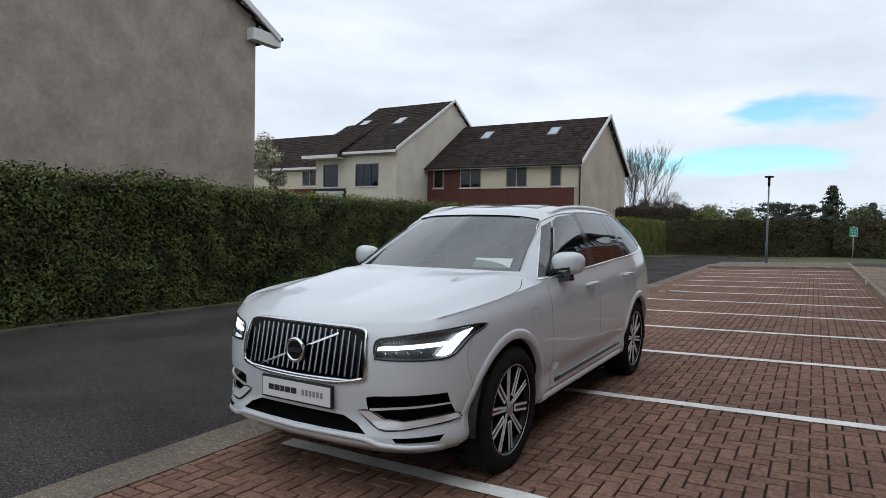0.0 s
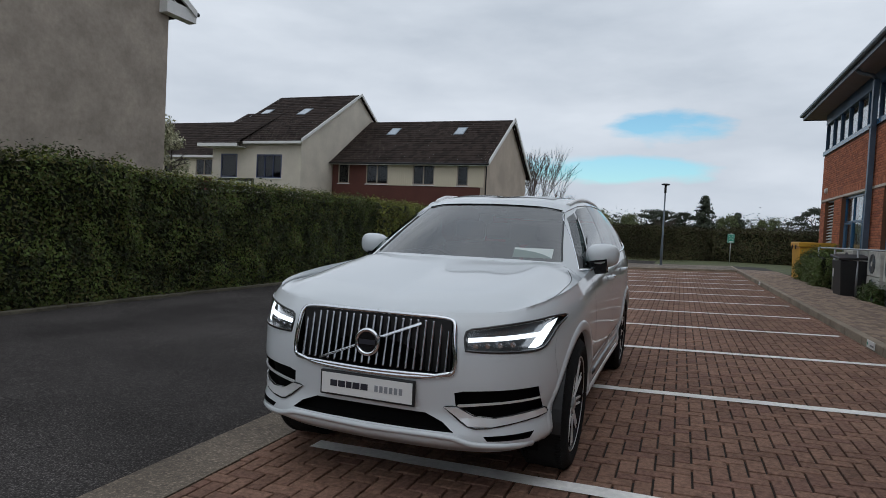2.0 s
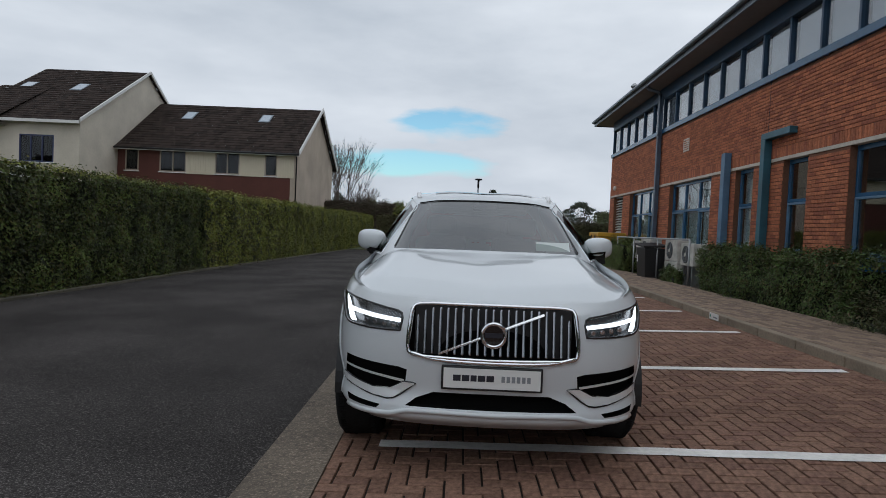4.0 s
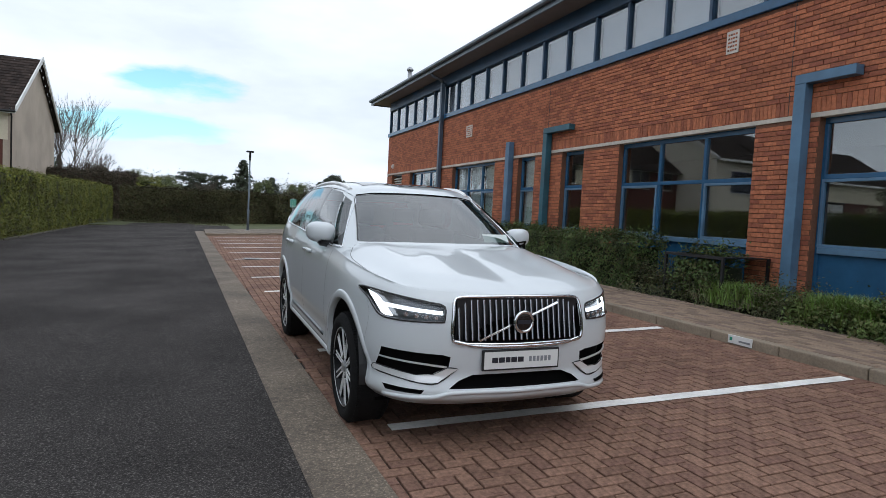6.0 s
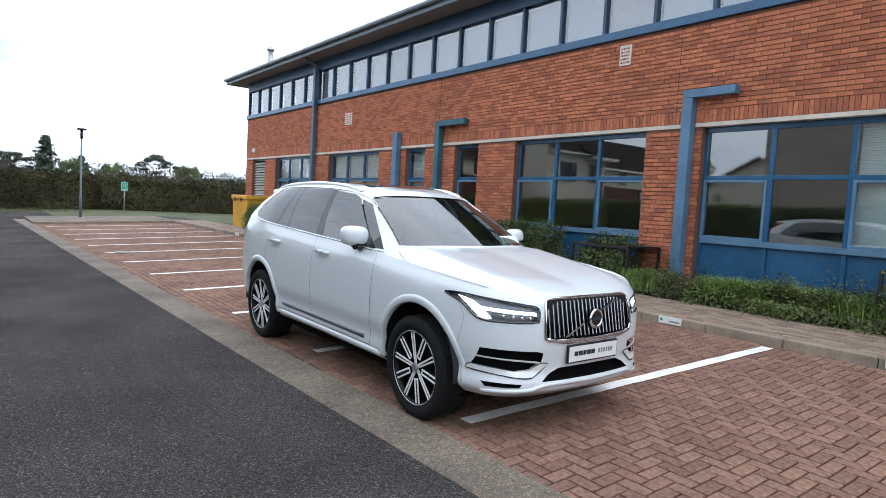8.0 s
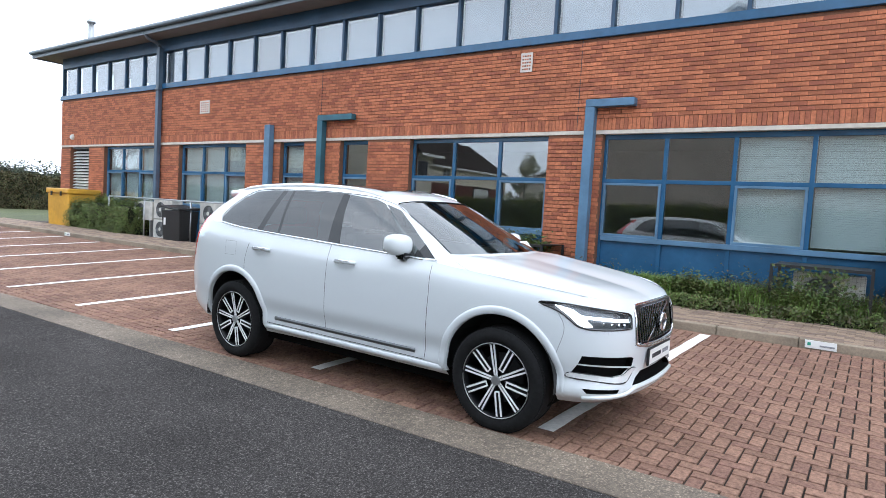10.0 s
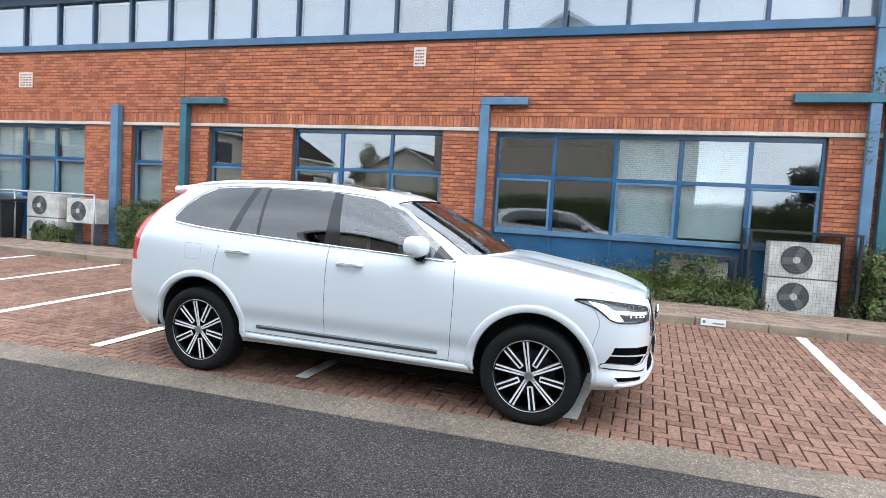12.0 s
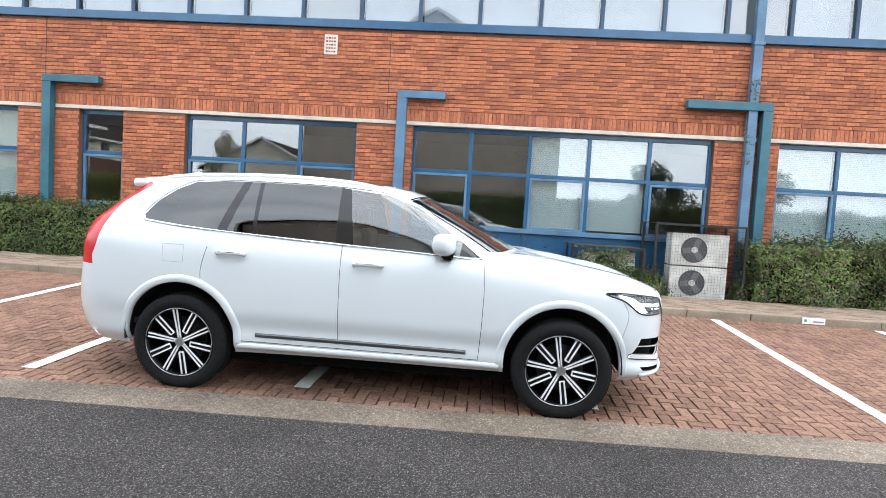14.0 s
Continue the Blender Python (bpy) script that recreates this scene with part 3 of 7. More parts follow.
M_PILLAR = material("pillar_black", (0.012, 0.012, 0.013), 0.12, spec=0.5)
M_TYRE = material("tyre_rubber", (0.012, 0.012, 0.0125), 0.9, spec=0.2, var=0.25, scale=30, bump=0.3, bump_scale=80)
M_SEAM = material("shallow_seam", (0.30, 0.31, 0.32), 0.6)
M_GAP = material("panel_gap", (0.05, 0.05, 0.053), 0.8)
M_LAMPWELL = material("lamp_well", (0.15, 0.155, 0.16), 0.22, 0.7)
# fog chrome: its sky reflection is put into a pale, mostly diffuse colour
M_TRIM_BRIGHT = material("sky_bright_trim", (0.88, 0.89, 0.90), 0.2, 0.35)
M_GRILLEBAR = material("grille_bar_chrome", (0.34, 0.35, 0.37), 0.16, 1.0)
M_STRIP2 = material("dark_satin_strip", (0.13, 0.135, 0.14), 0.3, 0.85)
# darkness of openings, underside and wheel gaps, put into a near-black colour
M_VOID = material("void_shade_black", (0.004, 0.004, 0.004), 0.95, spec=0.1)
M_TAIL = material("tail_lamp_red", (0.55, 0.008, 0.012), 0.25, coat=0.15, spec=0.3)
M_SEAT = material("seat_leather", (0.05, 0.045, 0.042), 0.6, var=0.1)
M_PAPER = material("paper", (0.72, 0.78, 0.76), 0.8)
M_PLATE = material("plate_white", (0.78, 0.78, 0.76), 0.4)
M_INK = material("plate_ink", (0.02, 0.02, 0.03), 0.6)
M_INK_GREY = material("plate_ink_grey", (0.25, 0.26, 0.28), 0.6)
G_SCREEN = glass("windscreen_glass", (0.36, 0.46, 0.43), 1.55, 0.17)
G_PRIVACY = glass("privacy_glass", (0.10, 0.105, 0.11), 1.55, 0.07)
G_SIDE = glass("side_glass", (0.52, 0.60, 0.59), 1.55, 0.12)
G_LENS = glass("lamp_lens", (0.9, 0.92, 0.94), 1.45)
M_DRL = bpy.data.materials.new("daytime_lamp")
M_DRL.use_nodes = True
_p = M_DRL.node_tree.nodes["Principled BSDF"]
_p.inputs["Emission Color"].default_value = (0.95, 0.98, 1.0, 1)
_p.inputs["Emission Strength"].default_value = 4.0

CAR_LEAN = 0.008  # the body leans less than the ground falls
CAR_POSE = pose(-6.372, 5.60, gz(-6.38) - 0.008, 0, 0, 180) @ pose(0, 0, 0, 0, math.degrees(math.atan(CAR_LEAN)), 0)
car = thing("car", "large white estate car parked across the bays, lamps lit", "car", m=CAR_POSE)


def spline(pts, n):
    """Points along a smooth curve through pts, n to each span."""
    p = np.array(pts, float)
    out = []
    for i in range(len(p) - 1):
        a, b, c, d = p[max(i - 1, 0)], p[i], p[i + 1], p[min(i + 2, len(p) - 1)]
        lab = np.linalg.norm(c - b) + 1e-9
        m1 = (c - a) * lab / (np.linalg.norm(c - b) + np.linalg.norm(b - a) + 1e-9)
        m2 = (d - b) * lab / (np.linalg.norm(c - b) + np.linalg.norm(d - c) + 1e-9)
        if i == 0:
            m1 = c - b
        if i == len(p) - 2:
            m2 = c - b
        for k in range(n):
            t = k / n
            out.append((2 * t**3 - 3 * t**2 + 1) * b + (t**3 - 2 * t**2 + t) * m1 + (-2 * t**3 + 3 * t**2) * c + (t**3 - t**2) * m2)
    out.append(p[-1])
    return np.array(out)


OUTLINE = [(0, 2.365), (.30, 2.350), (.52, 2.310), (.70, 2.225), (.83, 2.08), (.905, 1.87), (.945, 1.49), (.946, 1.03), (.943, .80),
           (.941, .3), (.941, -.3), (.943, -.9), (.950, -1.2), (.955, -1.49), (.935, -1.92), (.875, -2.18), (.75, -2.36), (.53, -2.47), (.28, -2.52), (0, -2.54)]
KEY = [0, 3, 5, 7, 8, 10, 12, 15, 19]
LEVELS = [  # inset at front, side, rear; heights at the key stations
    ((.10, .085, .12), (.275, .275, .285, .295, .295, .30, .29, .30, .34)),
    ((.000, .028, .05), (.345, .345, .36, .37, .37, .375, .38, .40, .43)),
    ((.022, .030, .01), (.47, .47, .48, .49, .49, .495, .50, .55, .58)),
    ((.012, .006, .004), (.56, .56, .575, .59, .59, .60, .61, .64, .65)),
    ((.004, .002, .00), (.64, .64, .66, .68, .68, .69, .70, .72, .72)),
    ((.010, .006, .01), (.78, .79, .83, .87, .87, .88, .91, .94, .92)),
    ((.035, .026, .03), (.885, .915, .965, 1.02, 1.035, 1.065, 1.105, 1.15, 1.05)),
    ((.080, .072, .09), (.955, .985, 1.045, 1.12, 1.143, 1.19, 1.243, 1.31, 1.20)),
]
out = np.array(OUTLINE)
tang = np.gradient(out, axis=0)
nrm = np.stack([-tang[:, 1], tang[:, 0]], 1)
nrm /= np.linalg.norm(nrm, axis=1)[:, None]
nrm *= np.sign((nrm * out).sum(1))[:, None]
rings = []
for (f, s, r), zs in LEVELS:
    idx = np.arange(20)
    ins = np.interp(idx, [0, 3, 6, 13, 16, 19], [f, f, s, s, r, r])
    zz = np.interp(idx, KEY, zs)
    pts = out - nrm * ins[:, None]
    pts[0, 0] = pts[-1, 0] = 0
    rings.append(np.column_stack([pts, zz]))
NU, NV = 6, 5
dense_u = [spline(r, NU) for r in rings]
lower = np.array([spline([d[j] for d in dense_u], NV) for j in range(len(dense_u[0]))])  # [u][v][3]
belt = lower[:, -1]

S8 = 8 * NU
ws_base = [(0, 1.15, 1.19), (.40, 1.09, 1.188), (.69, .95, 1.178)]
top2 = [(0, .31, 1.612), (.35, .28, 1.602), (.54, .21, 1.583), (.625, .12, 1.592), (.655, -.10, 1.628), (.668, -.45, 1.652), (.668, -.9, 1.655), (.663, -1.15, 1.652),
        (.653, -1.5, 1.638), (.625, -1.84, 1.595), (.54, -2.03, 1.56), (.3, -2.10, 1.57), (0, -2.12, 1.575)]
top3 = [(0, .20, 1.652), (.3, .175, 1.645), (.48, .11, 1.632), (.56, .03, 1.634), (.585, -.15, 1.668), (.60, -.45, 1.694), (.60, -.9, 1.698), (.595, -1.15, 1.692),
        (.585, -1.5, 1.672), (.57, -1.86, 1.642), (.5, -2.08, 1.62), (.3, -2.15, 1.62), (0, -2.17, 1.625)]
bs = [rings[6][i] for i in (8, 9, 10, 11, 12)]
bs = [tuple(rings[6][8])] + [tuple(rings[6][k]) for k in (9, 10, 11, 12)]
belt_pts = ws_base + bs + [tuple(belt[int(13.4 * NU)]), tuple(belt[15 * NU]), tuple(belt[16 * NU]), tuple(belt[int(17.5 * NU)]), tuple(belt[-1])]
G = 8
g0 = spline(belt_pts, G)
# the belt itself is taken from the lower body, so that the two meet
for i in range(len(g0)):
    if i >= 3 * G:
        d = np.linalg.norm(belt[S8:, :2] - g0[i, :2], axis=1)
        k = S8 + int(np.argmin(d))
        best = None
        for a, b in ((k - 1, k), (k, k + 1)):
            if a < S8 or b >= len(belt):
                continue
            ab = belt[b] - belt[a]
            t = min(max(((g0[i] - belt[a])[:2] @ ab[:2]) / (ab[:2] @ ab[:2]), 0), 1)
            q = belt[a] + t * ab
            if best is None or np.linalg.norm(q[:2] - g0[i, :2]) < np.linalg.norm(best[:2] - g0[i, :2]):
                best = q
        g0[i] = best
g2, g3 = spline(top2, G), spline(top3, G)
g1 = (g0 + g2) / 2
gn = np.gradient(g1, axis=0)
side = np.stack([-gn[:, 1], gn[:, 0], 0 * gn[:, 0]], 1)
side /= np.linalg.norm(side, axis=1)[:, None] + 1e-9
side *= np.sign((side[:, :2] * g1[:, :2]).sum(1) + 1e-6)[:, None]
g1 = g1 + side * 0.022
g1[0, 0] = g1[-1, 0] = 0
upper = np.array([spline([g0[j], g1[j], g2[j], g3[j]], 6) for j in range(len(g0))])


def coons(row0, row1, edge, centre):
    """A patch between a front row and a rear row (both from the middle outwards), a side edge and the middle line."""
    n = len(edge)
    m = len(row0)
    s = np.linspace(0, 1, m)[:, None]
    rows = []
    for k in range(n):
        t = k / (n - 1)
        base = row0 * (1 - t) + row1 * t
        fix = (centre[k] - base[0]) * (1 - s) + (edge[k] - base[-1]) * s
        rows.append(base + fix)
    return np.array(rows)


def resample(c, n):
    c = np.array(c)
    d = np.r_[0, np.cumsum(np.linalg.norm(np.diff(c, axis=0), axis=1))]
    t = np.linspace(0, d[-1], n)
    return np.column_stack([np.interp(t, d, c[:, k]) for k in range(3)])


row_front = resample(belt[: 4 * NU + 1], 25)
row_cowl = resample(np.vstack([g0[: 3 * G + 1][:-1], belt[S8][None]]), 25)
hood_edge = resample(belt[4 * NU: S8 + 1], 30)
hood_mid = resample(spline([tuple(belt[0]), (0, 2.16, 1.002), (0, 2.0, 1.037), (0, 1.7, 1.092), (0, 1.4, 1.143), (0, 1.15, 1.19)], 8), 30)
hood = coons(row_front, row_cowl, hood_edge, hood_mid)
for k in range(30):
    for j in range(25):
        a = j / 24
        fade = min(1, k / 6) * min(1, (29 - k) / 5)
        hood[k, j, 2] += fade * (0.022 * math.sin(math.pi * a) + 0.006 * math.exp(-((a - 0.62) / 0.13) ** 2))
rf, rr = resample(g3[: 3 * G + 1], 16), resample(g3[10 * G:][::-1], 16)
roof_edge = resample(g3[3 * G: 10 * G + 1], 40)
roof_mid = resample(spline([tuple(g3[0]), (0, -.2, 1.698), (0, -.6, 1.722), (0, -1.0, 1.726), (0, -1.5, 1.712), (0, -1.95, 1.668), tuple(g3[-1])], 8), 40)
roof_grid = coons(rf, rr, roof_edge, roof_mid)
for k in range(40):
    for j in range(16):
        a = j / 15
        roof_grid[k, j, 2] += 0.012 * math.sin(math.pi * min(a * 1.0, 1)) * min(1, k / 5) * min(1, (39 - k) / 5)

shell = bmesh.new()


def add_grid(arr, flip=False):
    vs = [[shell.verts.new(p) for p in row] for row in arr]
    for i in range(len(vs) - 1):
        for j in range(len(vs[0]) - 1):
            q = (vs[i][j], vs[i + 1][j], vs[i + 1][j + 1], vs[i][j + 1])
            try:
                shell.faces.new(q[::-1] if flip else q)
            except ValueError:
                pass


add_grid(lower, True)
add_grid(upper, True)
add_grid(hood, True)
add_grid(roof_grid, True)
bmesh.ops.remove_doubles(shell, verts=shell.verts, dist=0.0008)
for f in shell.faces:
    f.normal_update()
    c = f.calc_center_median()
    if f.normal.dot(c - Vector((0, min(max(c.y, -1.7), 1.5), 0.85))) < 0:
        f.normal_flip()
region = shell.faces.layers.int.new("region")
shell.faces.ensure_lookup_table()
BODY_BVH = BVHTree.FromBMesh(shell)


def inside(p, poly):
    c, n = False, len(poly)
    for i in range(n):
        (x1, y1), (x2, y2) = poly[i], poly[i - 1]
        if (y1 > p[1]) != (y2 > p[1]) and p[0] < (x2 - x1) * (p[1] - y1) / (y2 - y1) + x1:
            c = not c
    return c


def cut(poly, axes, rid, keep, only=(0,)):
    """Cuts the shell along a polygon seen along one axis and marks the faces within it."""
    a, b = axes
    lo = [min(p[k] for p in poly) - 0.02 for k in (0, 1)]
    hi = [max(p[k] for p in poly) + 0.02 for k in (0, 1)]

    def near():
        fs = []
        for f in shell.faces:
            if f[region] not in only and f[region] != 0:
                continue
            c = f.calc_center_median()
            if not keep(f, c):
                continue
            us, vs_ = [v.co[a] for v in f.verts], [v.co[b] for v in f.verts]
            if max(us) < lo[0] or min(us) > hi[0] or max(vs_) < lo[1] or min(vs_) > hi[1]:
                continue
            fs.append(f)
        return fs

    n = len(poly)
    for i in range(n):
        p, q = Vector(poly[i]), Vector(poly[(i + 1) % n])
        d = (q - p)
        nor = [0, 0, 0]
        nor[a], nor[b] = d.y, -d.x
        co = [0, 0, 0]
        co[a], co[b] = p.x, p.y
        fs = near()
        # only the faces that this edge itself runs through
        mid, half = (p + q) / 2, d.length / 2 + 0.06
        fs = [f for f in fs if (Vector((f.calc_center_median()[a], f.calc_center_median()[b])) - mid).length < half]
        geom = list({v for f in fs for v in f.verts}) + list({e for f in fs for e in f.edges}) + fs
        bmesh.ops.bisect_plane(shell, geom=geom, plane_co=co, plane_no=nor, dist=1e-5)
    for f in near():
        c = f.calc_center_median()
        if inside((c[a], c[b]), poly):
            f[region] = rid


right = lambda f, c: c.x > 0.45 and f.normal.x > 0.2
front = lambda f, c: c.y > 1.7 and f.normal.y > 0.1
screen = lambda f, c: -0.2 < c.y < 1.3 and c.z > 1.17
rearw = lambda f, c: c.y < -1.9 and f.normal.y < -0.1
(R_BODY, R_ARCH, R_W1, R_W2, R_W3, R_P1, R_P2, R_SCREEN, R_REARW, R_FDOOR, R_RDOOR, R_LAMP, R_GRILLE, R_INTAKE, R_FOG, R_LOWSLOT, R_TAIL, R_HOOD, R_BUMPER, R_ROOF, R_REAR, R_FENDER, R_SAIL, R_W4, R_P3) = range(25)
WHEEL_Y, WHEEL_R = 1.492, 0.378
for wy in (WHEEL_Y, -WHEEL_Y):
    ring = [(wy + 0.447 * math.cos(t), 0.388 + 0.447 * math.sin(t)) for t in np.linspace(-0.5, math.pi + 0.5, 26)]
    cut([(wy + 0.40, 0.15)] + ring[1:-1] + [(wy - 0.40, 0.15)], (1, 2), R_ARCH, lambda f, c: c.x > 0.45)
cut([(.835, 1.152), (.69, 1.257), (.672, 1.168)], (1, 2), R_SAIL, right)
cut([(.835, 1.152), (.516, 1.381), (.316, 1.512), (.065, 1.597), (-.225, 1.626), (-.15, 1.196)], (1, 2), R_W1, right)
cut([(-.15, 1.196), (-.225, 1.626), (-.302, 1.634), (-.292, 1.204)], (1, 2), R_P1, right)
cut([(-.292, 1.204), (-.302, 1.634), (-.552, 1.640), (-.93, 1.640), (-.925, 1.232)], (1, 2), R_W2, right)
cut([(-.925, 1.232), (-.93, 1.640), (-.965, 1.640), (-.955, 1.234)], (1, 2), R_P2, right)
cut([(-.955, 1.234), (-.965, 1.640), (-1.035, 1.640), (-1.16, 1.245)], (1, 2), R_W4, right)
cut([(-1.16, 1.245), (-1.035, 1.640), (-1.10, 1.639), (-1.235, 1.250)], (1, 2), R_P3, right)
cut([(-1.235, 1.250), (-1.10, 1.639), (-1.26, 1.636), (-1.50, 1.615), (-1.64, 1.548), (-1.755, 1.452), (-1.84, 1.335), (-1.82, 1.303), (-1.53, 1.272)], (1, 2), R_W3, right)
cut([(-.02, 1.205), (.40, 1.203), (.700, 1.193), (.575, 1.562), (.35, 1.594), (-.02, 1.603)], (0, 2), R_SCREEN, screen)
cut([(-.02, 1.24), (.62, 1.24), (.5, 1.53), (-.02, 1.54)], (0, 2), R_REARW, rearw)
cut([(.858, .39), (.872, .64), (.877, .91), (.860, 1.144), (-.235, 1.2), (-.228, .39)], (1, 2), R_FDOOR, right)
cut([(-.228, .39), (-.235, 1.2), (-1.28, 1.25), (-1.292, 1.106), (-1.322, .958), (-1.325, .86), (-1.218, .675), (-1.056, .43), (-1.03, .39)], (1, 2), R_RDOOR, right)
cut([(.452, .675), (.425, .925), (.38, .941), (-.02, .945), (-.02, .665), (.36, .668)], (0, 2), R_GRILLE, front)
cut([(.500, .797), (.495, .886), (.58, .908), (.70, .929), (.79, .945), (.874, .961), (.896, .952), (.872, .902), (.852, .850), (.832, .815), (.79, .800), (.62, .795)], (0, 2), R_LAMP, front)
cut([(.31, .475), (-.02, .478), (-.02, .395), (.46, .395), (.40, .44)], (0, 2), R_INTAKE, front)
cut([(.462, .518), (.455, .588), (.50, .600), (.82, .620), (.835, .49), (.63, .450), (.53, .455)], (0, 2), R_FOG, front)
cut([(.60, .385), (.81, .398), (.795, .366), (.62, .362)], (0, 2), R_LOWSLOT, front)
cut([(-2.215, .915), (-2.225, .985), (-2.20, 1.06), (-2.18, 1.15), (-2.165, 1.235), (-2.095, 1.405), (-1.98, 1.51), (-1.90, 1.565), (-1.93, 1.60), (-2.2, 1.52), (-2.45, 1.2), (-2.55, .915)], (1, 2), R_TAIL, lambda f, c: c.y < -1.7 and f.normal.x > 0.02)
for f in shell.faces:
    if f[region]:
        continue
    c = f.calc_center_median()
    if c.z > 1.60 and c.y < 0.5:
        f[region] = R_ROOF
    elif c.y > 0.75 and abs(c.x) < 0.80 and f.normal.z > 0.55 and c.z > 0.97:
        f[region] = R_HOOD
    elif c.y > 1.80 and f.normal.z < 0.8:
        f[region] = R_BUMPER
    elif c.y < -2.05 and c.z < 0.95:
        f[region] = R_REAR
    elif c.y > 0.8 and c.z < 1.2 and c.x > 0.79:
        f[region] = R_FENDER


# the tail bulges out behind the rear wheels
for v in shell.verts:
    k = min(1.0, max(0.0, (-1.98 - v.co.y) / 0.35)) * min(1.0, max(0.0, (1.5 - v.co.z) / 0.35))
    v.co.y -= 0.062 * k * k * (3 - 2 * k)

# the rest of the skin falls apart into separate pieces
pieces = []
left = {f for f in shell.faces if f[region] == R_BODY}
while left:
    todo = [left.pop()]
    piece = []
    while todo:
        f = todo.pop()
        piece.append(f)
        for e in f.edges:
            for g in e.link_faces:
                if g in left:
                    left.discard(g)
                    todo.append(g)
    pieces.append(piece)
pieces.sort(key=len, reverse=True)
BODY_PIECES = []
for k, piece in enumerate(pieces):
    for f in piece:
        f[region] = 100 + k
    BODY_PIECES.append((100 + k, min(v.co.x for f in piece for v in f.verts) < 1e-3, len(piece)))

from mathutils.kdtree import KDTree

shell.normal_update()
shell.verts.index_update()
shell.verts.ensure_lookup_table()
tree = KDTree(len(shell.verts))
for v in shell.verts:
    tree.insert(v.co, v.index)
tree.balance()
SMOOTH = []
for v in shell.verts:
    n_ = v.normal.copy()
    if v.is_boundary:
        for co, i, d in tree.find_range(v.co, 0.024):
            n_ += shell.verts[i].normal * (1.2 - d / 0.024)
    if abs(v.co.x) < 1e-3:
        n_.x = 0
    SMOOTH.append(n_.normalized())


def region_mesh(rid, sides, push=0.0, direction=(0, -1, 0)):
    """The marked faces as a bmesh of their own; sides of (1,), (-1,) or both; pushed in with walls where asked."""
    bm = bmesh.new()
    nl = bm.verts.layers.float_vector.new("smooth_normal")
    for sgn in sides:
        seen = {}
        for f in shell.faces:
            if f[region] != rid:
                continue
            vs_ = []
            for v in f.verts:
                if v.index not in seen:
                    w = seen[v.index] = bm.verts.new((v.co.x * sgn, v.co.y, v.co.z))
                    n_ = SMOOTH[v.index]
                    w[nl] = (n_.x * sgn, n_.y, n_.z)
                vs_.append(seen[v.index])
            try:
                bm.faces.new(vs_ if sgn > 0 else vs_[::-1])
            except ValueError:
                pass
    if len(sides) == 2:
        bmesh.ops.remove_doubles(bm, verts=bm.verts, dist=0.0006)
    if push:
        r = bmesh.ops.extrude_face_region(bm, geom=list(bm.faces))
        moved = [g for g in r["geom"] if isinstance(g, bmesh.types.BMVert)]
        old = [f for f in bm.faces if all(v not in moved for v in f.verts)]
        bmesh.ops.delete(bm, geom=old, context="FACES_ONLY")
        for v in moved:
            v.co += Vector(direction) * push
    return bm


def panel(name, rid, sides, mat, parent=None, label=""):
    bm = region_mesh(rid, sides)
    nl = bm.verts.layers.float_vector["smooth_normal"]
    normals = [Vector(v[nl]) for v in bm.verts]
    ob = part(name, bm, mat, parent or car, label, smooth=True)
    if normals:
        ob.data.normals_split_custom_set_from_vertices(normals)
    return ob


panel("hood", R_HOOD, (1, -1), M_CAR)
panel("front_bumper", R_BUMPER, (1, -1), M_CAR)
panel("roof_panel", R_ROOF, (1, -1), M_CAR)
panel("rear_bumper", R_REAR, (1, -1), M_CAR)
for rid, middle, count in BODY_PIECES:
    if middle:
        panel("body_shell", rid, (1, -1), M_CAR)
ob = panel("windscreen", R_SCREEN, (1, -1), G_SCREEN)
ob.visible_shadow = False
panel("rear_window", R_REARW, (1, -1), G_PRIVACY)
doors = {}
for s in (1, -1):
    for rid, middle, count in BODY_PIECES:
        if not middle:
            panel("body_side", rid, (s,), M_CAR)
    panel("fender", R_FENDER, (s,), M_CAR)
    doors[s] = (panel("front_door", R_FDOOR, (s,), M_CAR), panel("rear_door", R_RDOOR, (s,), M_CAR))
    panel("side_window", R_W1, (s,), G_SIDE, label="lightly tinted front door window")
    panel("side_window", R_W2, (s,), G_PRIVACY, label="dark tinted rear door window")
    panel("quarter_window", R_W3, (s,), G_PRIVACY, label="dark tinted quarter window")
    panel("mirror_sail", R_SAIL, (s,), M_PILLAR, label="black corner panel behind the mirror")
    panel("pillar_trim", R_P1, (s,), M_PILLAR)
    panel("pillar_trim", R_P2, (s,), M_PILLAR)
    panel("pillar_trim", R_P3, (s,), M_PILLAR)
    panel("vent_window", R_W4, (s,), G_PRIVACY, label="narrow fixed dark window pane")
    panel("tail_lamp", R_TAIL, (s,), M_TAIL, label="tall red tail lamp")
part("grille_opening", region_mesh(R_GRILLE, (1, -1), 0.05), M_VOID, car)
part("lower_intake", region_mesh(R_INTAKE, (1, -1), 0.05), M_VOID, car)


# projections on to the body
def on_body(x, y, z, d, off):
    """The point of the body met from outside along -d, lifted off it."""
    s = -1 if x < 0 else 1
    dd = Vector((d[0] * s, d[1], d[2])).normalized()
    loc, nor, _, _ = BODY_BVH.ray_cast(Vector((abs(x), y, z)) + Vector((dd.x * s, dd.y, dd.z)) * 1.2, -Vector((dd.x * s, dd.y, dd.z)), 2.4)
    if loc is None:
        return Vector((x, y, z))
    p = loc + nor * off
    return Vector((p.x * s, p.y, p.z))


